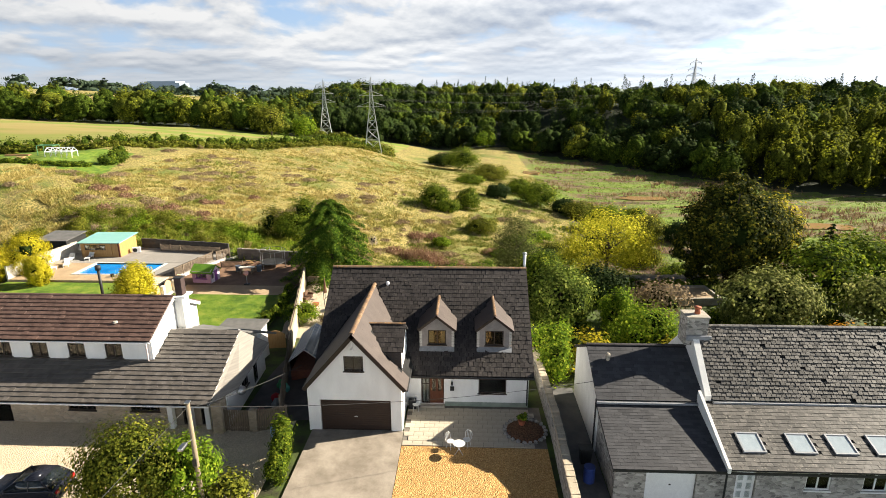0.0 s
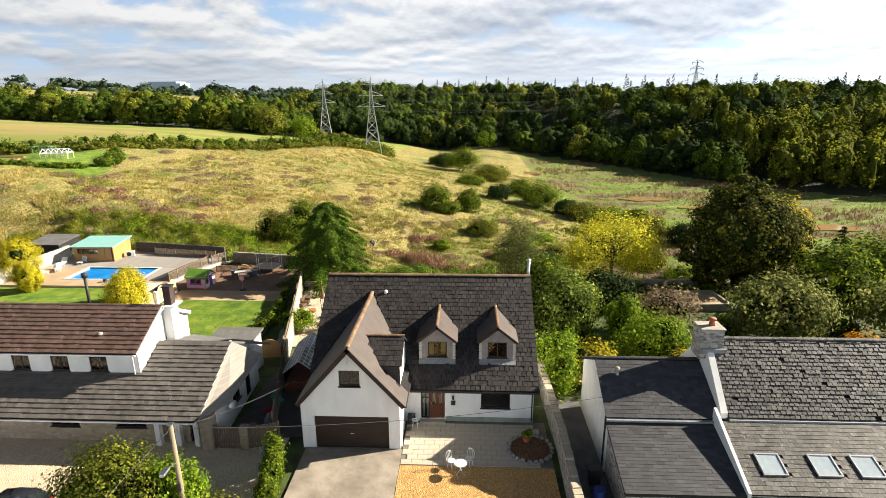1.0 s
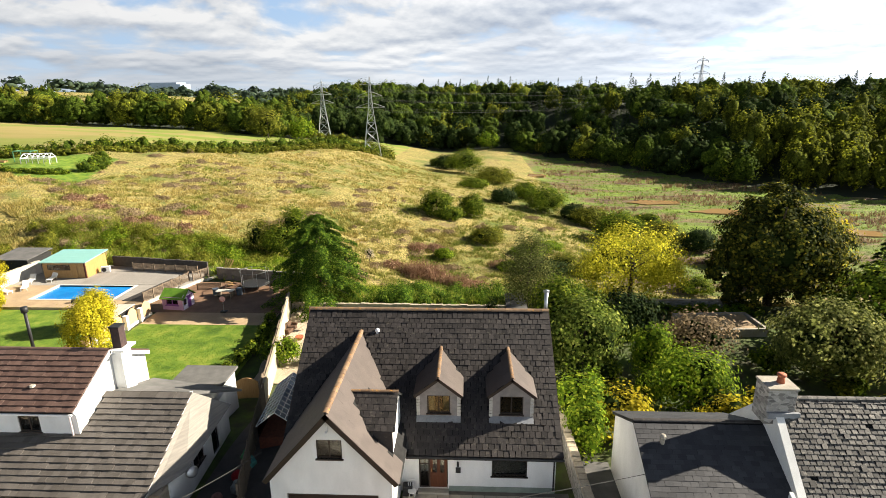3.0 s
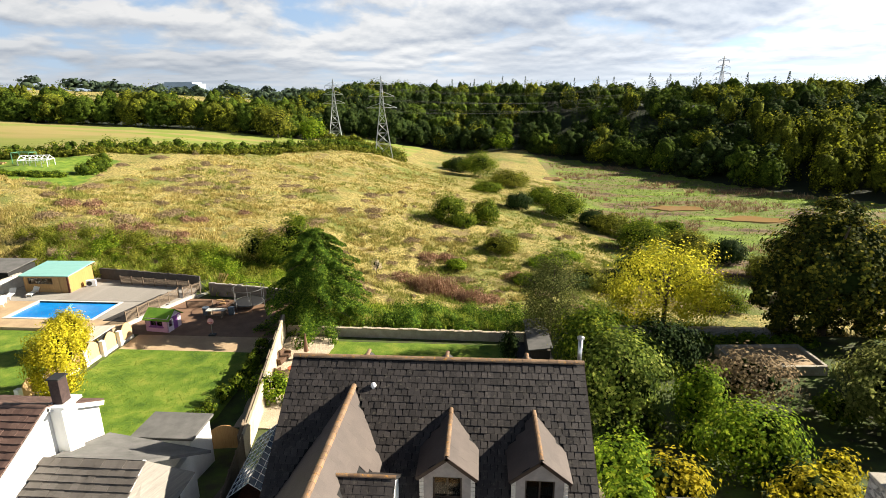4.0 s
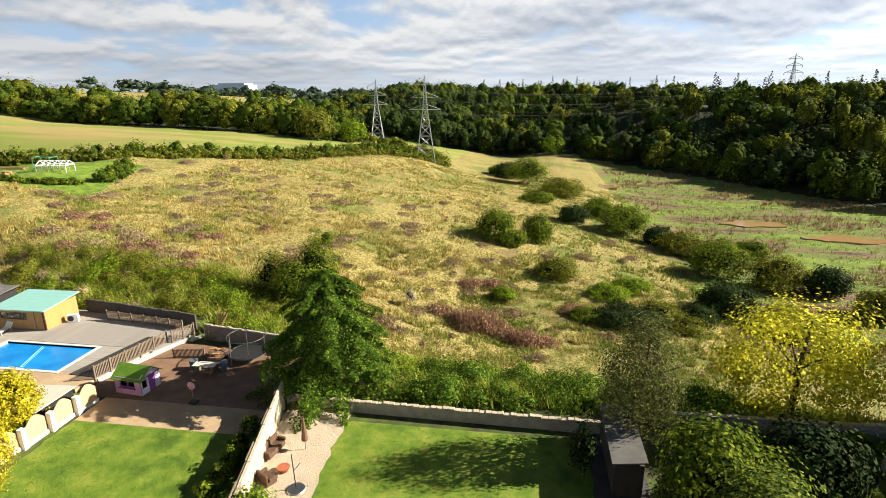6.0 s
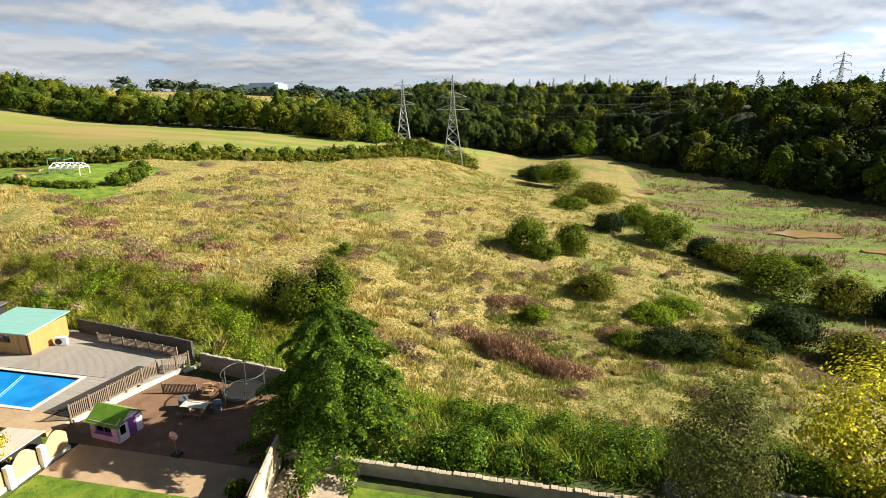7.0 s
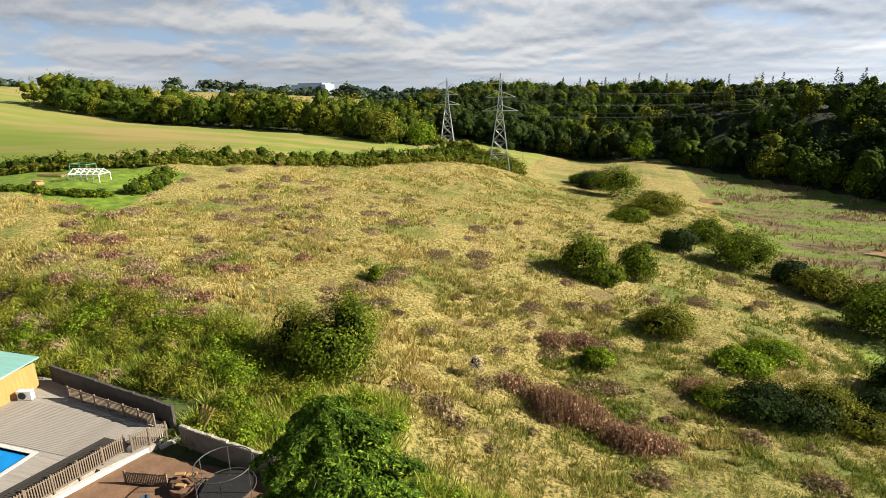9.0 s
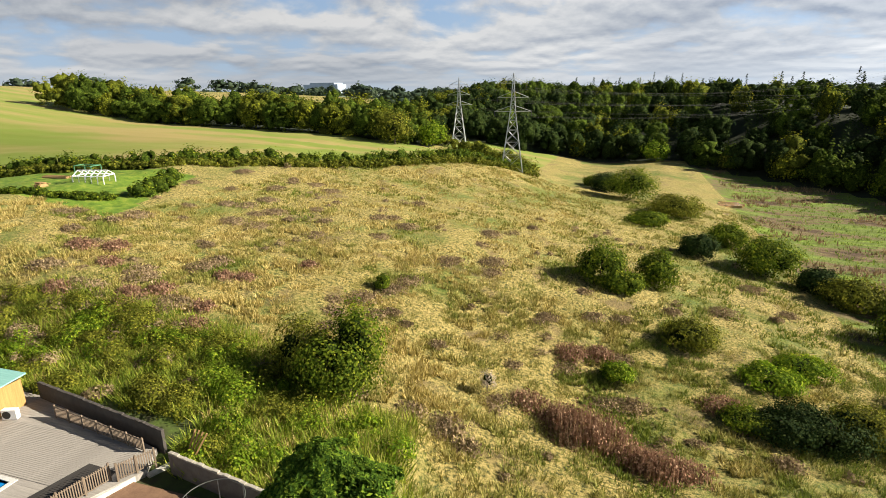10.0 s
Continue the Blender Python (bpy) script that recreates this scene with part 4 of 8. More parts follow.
tiles(nb, "roof_tile", (NX0, NE_Y - 0.05, NE_Z - 0.03), (1, 0, 0), (0, 1, NK), NX1 + 0.2 - NX0, L, 0.34, 0.345, 0.052, TILE_BROWN, None, 150, 51, 0.02)
tiles(nb, "roof_tile", (NX1 + 0.2, 2 * NR_Y - NE_Y + 0.05, NE_Z - 0.03), (-1, 0, 0), (0, -1, NK), NX1 + 0.2 - NX0, L, 0.34, 0.345, 0.052, TILE_BROWN, None, 0, 52, 0.02)
ridge_caps(nb, (NX0, NR_Y, NR_Z + 0.05), (NX1 + 0.2, NR_Y, NR_Z + 0.05), 0.14, TILE_BROWN)
part("gutter", box(NX0, NE_Y - 0.16, NE_Z - 0.15, NX1 + 0.2, NE_Y - 0.06, NE_Z - 0.05, 0.02), WHITE_UPVC, nb)
bm = bmesh.new()
tube(bm, (NX1 - 0.3, 27.2, 3.0), (NX1 - 0.3, 27.2, NE_Z - 0.1), 0.045)
part("downpipe", bm, two("pink_downpipe", (0.7, 0.6, 0.58), (0.6, 0.5, 0.5), 3), nb)
for s in (-1, 1):
    part("bargeboard", slab([(NX1 + 0.2, NR_Y + s * 3.45, NE_Z), (NX1 + 0.25, NR_Y + s * 3.45, NE_Z), (NX1 + 0.25, NR_Y, NR_Z + 0.02), (NX1 + 0.2, NR_Y, NR_Z + 0.02)], 0.22), WHITE_UPVC, nb)
# chimney breast on the gable, with a tall dark stack
part("chimney_breast", box(NX1 + 0.02, 30.6, 0, NX1 + 0.62, 31.5, 6.15, 0.01), RENDER, nb, "white rendered chimney breast")
part("chimney_cap", box(NX1 + 0.01, 30.45, 6.152, NX1 + 0.9, 31.65, 6.28, 0.02), RENDER, nb)
part("chimney_shaft", box(NX1 + 0.12, 30.75, 6.28, NX1 + 0.62, 31.3, 7.5, 0.02), two("dark_brick", (0.07, 0.045, 0.04), (0.045, 0.03, 0.028), 6, 0.9, fine=20), nb, "dark brick chimney stack")
part("stack_cap", box(NX1 + 0.06, 30.7, 7.5, NX1 + 0.68, 31.35, 7.58, 0.02), BLACK, nb)
bm = bmesh.new()
tube(bm, (-26.2, 34.0, 4.0), (-26.2, 34.0, 7.0), 0.1, n=12)
tube(bm, (-26.2, 34.0, 7.0), (-26.2, 34.0, 7.35), 0.2, 0.2, 12)
part("flue", bm, BLACK, nb, "black flue pipe", True)
part("brick_chimney", box(-36.2, 30.5, 5.6, -35.1, 31.5, 6.9, 0.02), two("red_brick", (0.25, 0.09, 0.05), (0.17, 0.06, 0.04), 6, 0.9, fine=20), nb)
bm = bmesh.new()
tube(bm, (-21.4, 28.1, 4.85), (-21.4, 28.1, 5.35), 0.09, n=10)
tube(bm, (-21.4, 28.1, 5.35), (-21.4, 28.1, 5.45), 0.17, 0.12, 10)
part("roof_vent", bm, CONC, nb)
# low wing: mono-pitch front with a hip to the side
LE_Y, LE_Z, LR_Y, LR_Z = 24.4, 1.65, 29.8, 4.15
LK = (LR_Z - LE_Z) / (LR_Y - LE_Y)
part("roof", slab([(-31.5, LE_Y, LE_Z - 0.03), (-13.9, LE_Y, LE_Z - 0.03), (-13.9, LR_Y, LR_Z - 0.03), (-31.5, LR_Y, LR_Z - 0.03)], 0.12), UNDER, nb)
tiles(nb, "roof_tile", (-31.5, LE_Y - 0.05, LE_Z - 0.03), (1, 0, 0), (0, 1, LK), 17.7, 5.95, 0.34, 0.345, 0.052, TILE_GREY, lambda p: p.x > -18.6 or p.y < 27.4, 150, 53, 0.02)
# slope faces the sun: that sunlight is put into a paler colour
part("hip_roof", slab([(-13.88, LE_Y, LE_Z), (-12.75, LE_Y + 1.9, LE_Z + 0.12), (-12.35, LR_Y + 1.2, LE_Z + 1.0), (-13.88, LR_Y, LR_Z)], 0.1), two("sunlit_side_roof", (0.27, 0.25, 0.22), (0.20, 0.185, 0.165), 1.5, 0.8, fine=14, stretch=(0.4, 0.4, 9)), nb, "grey side roof slope coloured pale by sunlight")
part("verge", slab([(-13.97, LE_Y - 0.03, LE_Z + 0.02), (-13.83, LE_Y - 0.03, LE_Z + 0.02), (-13.83, LR_Y, LR_Z + 0.05), (-13.97, LR_Y, LR_Z + 0.05)], 0.06), WHITE_UPVC, nb)
part("rear_roof", slab([(-18.4, LR_Y + 0.01, LR_Z), (-13.9, LR_Y + 0.01, LR_Z), (-12.35, 32.6, 2.7), (-18.4, 33.6, 2.8)], 0.14), FLAT, nb)
part("flat_roof", box(-18.2, 34.7, 1.6, -14.6, 37.2, 1.75, 0.01), FLAT, nb)
part("extension_wall", box(-18.0, 34.75, -2, -14.8, 37.0, 1.6), RENDER, nb)
fh = [(1.6, 0, 2.75, 2.0), (6.6, 1.0, 8.4, 1.75), (10.7, 1.0, 12.6, 1.75), (14.05, 0.1, 14.75, 1.95), (15.25, 0.1, 15.95, 1.95)]
part("wall", moved(panel(16.6, 2.25, 0.28, fh), pose(-30.3, 25.5, -0.62)), WARMSTONE, nb, "buff stone ground floor wall")
for a, b, c, d in fh:
    if b > 0.5:
        window(nb, -30.3 + (a + c) / 2, 25.5, -0.62 + b, c - a, d - b, 0, 2)
    else:
        window(nb, -30.3 + (a + c) / 2, 25.5, -0.62 + b, c - a, d - b, 0, 0, None, CURTAIN if a > 10 else None, False, "door")
for x in (-17.0, -15.75, -14.6):
    part("pier", box(x, 25.1, -0.62, x + 0.32, 25.44, 1.62, 0.01), RENDER, nb)
part("corner_pier", box(-13.95, 24.7, -0.62, -13.3, 25.49, 1.6, 0.01), WARMSTONE, nb)
part("gutter", box(-31.5, LE_Y - 0.17, LE_Z - 0.14, -13.85, LE_Y - 0.07, LE_Z - 0.05, 0.02), WHITE_UPVC, nb)
side = moved(panel(7.6, 2.9, 0.28, [(2.6, 0.95, 3.9, 2.0), (5.0, 0.1, 5.95, 2.1)]), pose(-13.25, 25.5, -0.62, 0, 0, 90 + 3))
cut(side, (-13.4, 25.5, 1.6), (0, -0.16, 1))
part("wall", side, RENDER, nb, "white rendered side wall")
window(nb, -13.42, 28.75, 0.33, 1.3, 1.05, 93, 1)
window(nb, -13.55, 30.97, -0.52, 0.95, 2.0, 93, 0, None, None, False, "side_door")
bm = bmesh.new()
bmesh.ops.create_uvsphere(bm, u_segments=16, v_segments=8, radius=0.32)
for v in bm.verts:
    v.co.x *= 0.28
tube(bm, (0, 0, 0), (-0.3, 0, -0.2), 0.02)
sd = part("satellite_dish", bm, STEEL, nb, "grey satellite dish on a bracket", True)
sd.matrix_basis = pose(-13.0, 27.2, 1.0, 0, -20, -40)

# ---- the stone neighbour house ----
# opaque pane: the sky's reflection is put into its pale blue-grey colour
ROOF_PANE = two("sky_tinted_pane", (0.42, 0.48, 0.52), (0.32, 0.38, 0.42), 1.5, 0.06, bump=0.0, spec=0.8)
rh = thing("house", "old stone and white house with weathered slate roofs and rooflights", "house")
QE_Y, QE_Z, QR_Y, QR_Z = 22.95, 3.62, 26.1, 6.6
QK = (QR_Z - QE_Z) / (QR_Y - QE_Y)
BR_Z, BE_Z = 5.2, 3.5
BK = (BR_Z - BE_Z) / (26.3 - 22.95)
for x, ze, zr, k, ry, mt in ((9.25, BE_Z, BR_Z, BK, 26.3, RENDER), (15.05, QE_Z, QR_Z, QK, QR_Y, RENDER), (31.7, QE_Z, QR_Z, QK, QR_Y, RENDER)):
    bm = box(x, 23.0, 0, x + 0.35, 29.4, zr + (0.12 if x > 10 else -0.08))
    cut(bm, (0, 22.95, ze + (0.12 if x > 10 else -0.1)), (0, -k, 1))
    cut(bm, (0, 2 * ry - 22.95, ze + (0.12 if x > 10 else -0.1)), (0, k, 1))
    part("gable_wall", bm, mt, rh, "white rendered gable wall")
part("wall", box(9.6, 23.1, 0, 15.04, 23.4, BE_Z - 0.15), RENDER, rh)
part("wall", box(15.42, 23.1, 0, 31.7, 23.4, QE_Z - 0.15), RENDER, rh)
part("rear_wall", box(9.6, 29.0, -1.5, 31.7, 29.39, 3.4), RUBBLE, rh)
for s in (-1, 1):
    part("roof", slab([(9.15, 26.3 + s * 3.35, BE_Z - 0.03), (15.04, 26.3 + s * 3.35, BE_Z - 0.03), (15.04, 26.3 + s * 0.002, BR_Z - 0.03), (9.15, 26.3 + s * 0.002, BR_Z - 0.03)], 0.12), UNDER, rh)
    part("roof", slab([(15.42, QR_Y + s * 3.15, QE_Z - 0.03), (32.2, QR_Y + s * 3.15, QE_Z - 0.03), (32.2, QR_Y + s * 0.002, QR_Z - 0.03), (15.42, QR_Y + s * 0.002, QR_Z - 0.03)], 0.12), UNDER, rh)
tiles(rh, "slate", (9.12, 22.9, BE_Z - 0.03), (1, 0, 0), (0, 1, BK), 5.92, 3.76, 0.36, 0.24, 0.010, SLATE_BLUE, None, 80, 61, 0.03)
tiles(rh, "slate", (15.42, 22.9, QE_Z - 0.03), (1, 0, 0), (0, 1, QK), 16.8, 4.4, 0.27, 0.22, 0.026, SLATE_LIGHT, None, 200, 62, 0.13, 0.004, 2.0, 1.1)
tiles(rh, "slate", (32.2, 29.3, QE_Z - 0.03), (-1, 0, 0), (0, -1, QK), 16.8, 4.4, 0.30, 0.22, 0.018, SLATE_LIGHT, None, 0, 63, 0.08)
tiles(rh, "slate", (15.04, 29.7, BE_Z - 0.03), (-1, 0, 0), (0, -1, BK), 5.92, 3.76, 0.36, 0.24, 0.010, SLATE_BLUE, None, 0, 64, 0.03)
ridge_caps(rh, (15.42, QR_Y, QR_Z + 0.04), (32.2, QR_Y, QR_Z + 0.04), 0.15, SLATE_LIGHT)
ridge_caps(rh, (9.12, 26.3, BR_Z + 0.03), (15.04, 26.3, BR_Z + 0.03), 0.12, SLATE)
# lean-to along the front
PE_Y, PE_Z, PT_Y, PT_Z = 18.85, 2.15, 22.95, 3.30
PK = (PT_Z - PE_Z) / (PT_Y - PE_Y)
PZ2 = 2.22
PK2 = (3.50 - PZ2) / (PT_Y - PE_Y)
part("lean_roof", slab([(9.1, PE_Y, PE_Z - 0.03), (14.62, PE_Y, PE_Z - 0.03), (14.62, PT_Y, PT_Z - 0.03), (9.1, PT_Y, PT_Z - 0.03)], 0.12), UNDER, rh)
part("lean_roof", slab([(14.79, PE_Y, PZ2), (32, PE_Y, PZ2), (32, PT_Y, 3.50), (14.79, PT_Y, 3.50)], 0.12), UNDER, rh)
tiles(rh, "slate", (9.1, PE_Y - 0.04, PE_Z - 0.03), (1, 0, 0), (0, 1, PK), 5.55, 4.25, 0.42, 0.20, 0.008, SLATE_BLUE, None, 100, 65, 0.015)
VEL = [16.35, 18.85, 20.85, 22.9, 25.2]
tiles(rh, "slate", (14.79, PE_Y - 0.04, PZ2), (1, 0, 0), (0, 1, PK2), 17.2, 4.28, 0.36, 0.24, 0.014, SLATE_LIGHT, lambda p: not (19.75 < p.y < 20.9 and any(abs(p.x - v) < 0.62 for v in VEL)), 120, 66, 0.03)
part("parapet", hull([(x, y, z) for x in (14.63, 14.785) for y, z in ((PE_Y - 0.08, PE_Z - 0.1), (PE_Y - 0.08, PZ2 + 0.12), (PT_Y + 0.05, PT_Z - 0.1), (PT_Y + 0.05, 4.12))]), RENDER, rh, "white rendered sloping parapet")
part("gutter", box(9.1, 22.72, 3.30, 15.04, 22.86, 3.42, 0.02), LEAD, rh)
part("gutter", box(15.42, 22.72, 3.44, 32, 22.86, 3.56, 0.02), LEAD, rh)
part("fascia", box(9.1, PE_Y - 0.03, PE_Z - 0.2, 32, PE_Y + 0.0, PE_Z - 0.06), BLACK, rh)
ang = math.degrees(math.atan(PK2))
for v in VEL:
    w = new("roof_window")
    w.parent = rh
    w.matrix_basis = pose(v, 19.75, PZ2 + 0.03 + PK2 * (19.75 - PE_Y), ang, 0, 0)
    bm = box(-0.58, 0, 0, 0.58, 0.09, 0.10, 0.01)
    box(-0.58, 1.13, 0, 0.58, 1.22, 0.10, 0.01, bm)
    box(-0.58, 0.09, 0, -0.49, 1.13, 0.10, 0.01, bm)
    box(0.49, 0.09, 0, 0.58, 1.13, 0.10, 0.01, bm)
    part("frame", bm, LEAD, w)
    part("pane", box(-0.49, 0.09, 0.05, 0.49, 1.13, 0.06), ROOF_PANE, w)
    part("blind", box(-0.49, 0.09, 0.025, 0.49, 1.13, 0.035), BLIND, w)
gh = [(1.55, 0, 4.05, 1.98), (5.95, 0.0, 6.95, 2.0), (9.35, 0.95, 10.55, 1.95), (12.1, 0.95, 13.3, 1.95), (15, 0.95, 16.2, 1.95)]
part("wall", moved(panel(22.4, 2.12, 0.4, gh), pose(9.3, 19.1, 0)), RUBBLE, rh, "grey rubble stone front wall")
part("side_wall", hull([(9.3 + a, b, c) for a in (0, 0.4) for b, c in ((19.51, 0), (22.99, 0), (19.51, 2.1), (22.99, 3.1))]), RUBBLE, rh)
g2 = part("garage_door", box(10.87, 19.22, 0.0, 13.33, 19.28, 1.97), WHITE_UPVC, rh, "white up-and-over garage door")
part("handle", box(12.05, 19.18, 0.95, 12.15, 19.22, 1.02, 0.01), BLACK, g2)
d2 = part("front_door", box(15.27, 19.22, 0.0, 16.23, 19.28, 1.98), WHITE_UPVC, rh, "white panelled front door")
for i in range(3):
    for s in (-1, 1):
        part("pane", box(15.75 + s * 0.22 - 0.12, 19.205, 0.35 + i * 0.5, 15.75 + s * 0.22 + 0.12, 19.222, 0.7 + i * 0.5, 0.008), GLASS, d2)
for a, b, c, d in gh[2:]:
    window(rh, 9.3 + (a + c) / 2, 19.1, b, c - a, d - b, 0, 1, WHITE_UPVC)
ch = part("chimney", box(14.65, 25.55, 5.6, 15.9, 26.65, 7.3, 0.02), RUBBLE, rh, "grey stone chimney with clay pot")
part("chimney_cap", box(14.6, 25.5, 7.302, 15.95, 26.7, 7.40, 0.03), CONC, ch)
bm = bmesh.new()
tube(bm, (15.4, 26.1, 7.40), (15.4, 26.1, 7.74), 0.17, 0.14, 14)
tube(bm, (15.4, 26.1, 7.74), (15.4, 26.1, 7.82), 0.2, 0.2, 14)
part("chimney_pot", bm, two("terracotta", (0.42, 0.13, 0.06), (0.3, 0.09, 0.05), 5), ch, "", True)
part("flashing", box(14.7, 25.4, 5.95, 16.1, 25.55, 6.25, 0.02), LEAD, ch)
bm = bmesh.new()
tube(bm, (10.2, 25.3, 4.6), (10.2, 25.3, 5.0), 0.1, n=10)
bmesh.ops.create_uvsphere(bm, u_segments=10, v_segments=6, radius=0.16, matrix=Matrix.Translation((10.2, 25.3, 5.0)))
part("roof_vent", bm, CONC, rh)
bm = bmesh.new()
tube(bm, (9.2, 23.3, 0), (9.2, 23.3, 3.3), 0.05)
part("downpipe", bm, BLACK, rh)
bm = bmesh.new()
tube(bm, (14.68, 18.9, 0), (14.68, 18.9, 2.1), 0.05)
part("downpipe", bm, BLACK, rh)


# ---- drives, paving and gardens ----
def sheet(name, label, x0, x1, y0, y1, mat, lift=0.0, step=0.6, wob=0.0, skew=None):
    """A surface laid on the ground; its edges may wander a little, skew shifts x by y."""
    xs, ys = np.linspace(0, 1, max(2, int((x1 - x0) / step) + 1)), np.linspace(y0, y1, max(2, int((y1 - y0) / step) + 1))
    X, Y = np.meshgrid(xs, ys)
    r = np.random.default_rng(int(abs(x0 * 7 + y1 * 3)))
    e0, e1 = x0 + r.normal(size=len(ys)) * wob, x1 + r.normal(size=len(ys)) * wob
    X = e0[:, None] + (e1 - e0)[:, None] * X
    if skew:
        X = X + skew(Y)
    Z = ground(X, Y) + lift
    n, m = X.shape
    i = np.arange(n * m).reshape(n, m)
    f = np.stack([i[:-1, :-1], i[:-1, 1:], i[1:, 1:], i[1:, :-1]], -1).reshape(-1, 4)
    return tagged(new(name, mesh_of(name, np.stack([X, Y, Z], -1), f, mat, None, True)), label, name, kind="structure")


def gravel_mat(name, a, b, scale):
    m = Mat(name, 0.9).world()
    d = m.cells(scale, out="Distance")
    c = m.ramp(m.cells(scale), [(0.1, a), (0.9, b)])
    c = m.mix(0.6, c, m.ramp(d, [(0.1, 1.15), (0.75, 0.45)]), "MULTIPLY")
    return m.color(m.mix(0.4, c, m.ramp(m.noise(0.7), [(0.3, 0.6), (0.7, 1.1)]), "MULTIPLY")).bump(d, 1.0, -0.05).m


GOLD_GRAVEL = gravel_mat("golden_gravel", (0.46, 0.24, 0.07), (0.80, 0.50, 0.20), 17.0)
PALE_GRAVEL = gravel_mat("pale_gravel", (0.62, 0.49, 0.33), (0.88, 0.74, 0.53), 19.0)
SAND = gravel_mat("sand_patio", (0.62, 0.50, 0.36), (0.78, 0.66, 0.50), 38.0)
BROWN_PAVE = two("brown_paving", (0.24, 0.145, 0.09), (0.16, 0.095, 0.06), 0.9, 0.8, fine=8)
TAN_PAVE = two("tan_concrete", (0.46, 0.34, 0.21), (0.36, 0.26, 0.16), 0.8, 0.85, fine=14)
DECK = two("silvered_decking", (0.36, 0.335, 0.30), (0.27, 0.25, 0.225), 1.5, 0.85, fine=14, stretch=(0.3, 6, 1))
DECK_DARK = two("dark_decking", (0.055, 0.05, 0.046), (0.035, 0.032, 0.03), 1.5, 0.85, fine=14, stretch=(6, 0.3, 1))
MULCH = gravel_mat("bark_mulch", (0.10, 0.05, 0.025), (0.24, 0.12, 0.06), 12.0)
SLABS = [two("paving_slab", (0.52, 0.46, 0.36), (0.42, 0.37, 0.29), 1.0, 0.85, fine=30)]

drive_mat = Mat("drive_concrete", 0.9).world()
dc = drive_mat.ramp(drive_mat.noise(0.6, 6.0, 0.65), [(0.35, (0.19, 0.16, 0.125)), (0.65, (0.34, 0.295, 0.24))])
drive_mat.color(drive_mat.mix(0.45, dc, drive_mat.ramp(drive_mat.noise(30.0), [(0.3, 0.55), (0.7, 1.1)]), "MULTIPLY")).bump(drive_mat.noise(30.0), 0.4, 0.01)
drive = sheet("driveway", "worn pale concrete driveway before the garage", -7.6, -1.95, 8, 24.48, drive_mat.m, 0.05)
sheet("gravel", "golden gravel forecourt beside the driveway", -1.93, 6.6, 8, 23.1, GOLD_GRAVEL, 0.03)
sheet("gravel", "pale gravel forecourt of the long house", -40, -8.9, 8, 25.5, PALE_GRAVEL, 0.03)
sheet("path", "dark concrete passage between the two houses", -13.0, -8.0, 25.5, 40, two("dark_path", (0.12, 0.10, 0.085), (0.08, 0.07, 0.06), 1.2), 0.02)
sheet("path", "dark concrete path beside the stone wall", 7.45, 9.25, 12, 30, two("grey_path", (0.13, 0.125, 0.12), (0.08, 0.08, 0.08), 1.2), 0.03)
pav = new("pavement")
tagged(pav, "pale stone slab terrace before the house front", "paving", kind="structure")
slab_me = bpy.data.meshes.new("paving_slab")
bm = box(-0.29, -0.215, -0.05, 0.29, 0.215, 0.0, 0.008)
bm.to_mesh(slab_me)
bm.free()
slab_me.materials.append(SLABS[0])
rp = random.Random(5)
for i in range(13):
    for j in range(10):
        x, y = -1.62 + i * 0.6 + (0.3 if j % 2 else 0), 23.34 + j * 0.44
        if (x - 5.4) ** 2 + (y - 24.7) ** 2 < 1.2 or x > 6.3 or y > 27.2:
            continue
        link("paving_slab", slab_me, pav, pose(x, y, 0.075 + rp.uniform(-0.004, 0.006), rp.gauss(0, 0.3), rp.gauss(0, 0.3), rp.gauss(0, 0.4)))
part("bedding", box(-1.94, 23.1, -0.02, 6.6, 27.38, 0.04), two("mortar_bed", (0.20, 0.18, 0.15), (0.14, 0.12, 0.1), 2), pav)
# round bed with edging stones and a potted plant
bed = thing("flower_bed", "round bark-mulched bed edged with rough stones", "flower bed", (5.45, 24.75, 0.04))
bm = bmesh.new()
bmesh.ops.create_cone(bm, cap_ends=True, segments=24, radius1=1.25, radius2=0.9, depth=0.14, matrix=Matrix.Translation((0, 0, 0.07)))
part("mulch", bm, MULCH, bed)
for i in range(22):
    a = i * 6.283 / 22
    bm = bmesh.new()
    bmesh.ops.create_icosphere(bm, subdivisions=1, radius=0.15)
    for v in bm.verts:
        v.co *= rp.uniform(0.75, 1.2)
    st = part("edging_stone", bm, RUBBLE, bed)
    st.matrix_basis = pose(math.cos(a) * 1.25, math.sin(a) * 1.25, 0.08, rp.uniform(0, 90), 0, rp.uniform(0, 90))


def leaves(name, v, f, mat, parent):
    return link(name, mesh_of(name, v, f, mat), parent)


def pot_plant(x, y, z, r, h, mat, label):
    t = thing("potted_plant", label, "potted plant", (x, y, z))
    bm = bmesh.new()
    tube(bm, (0, 0, 0), (0, 0, r * 1.4), r * 0.7, r, 14)
    tube(bm, (0, 0, r * 1.25), (0, 0, r * 1.45), r * 1.08, r * 1.08, 14)
    part("pot", bm, bpy.data.materials["terracotta"], t)
    rr = np.random.default_rng(int(abs(x * 10)))
    v, f = crown((r * 1.5, r * 1.5, h * 0.5), (0, 0, r * 1.4 + h * 0.45), 14, 12, 0.09, rr)
    leaves("foliage", v, f, mat, t)


pot_plant(5.3, 25.3, 0.15, 0.24, 0.5, L_BRIGHT, "green plant in a terracotta pot on the mulched bed")
WHITEMETAL = two("white_painted_metal", (0.75, 0.75, 0.74), (0.65, 0.65, 0.63), 6, 0.5)


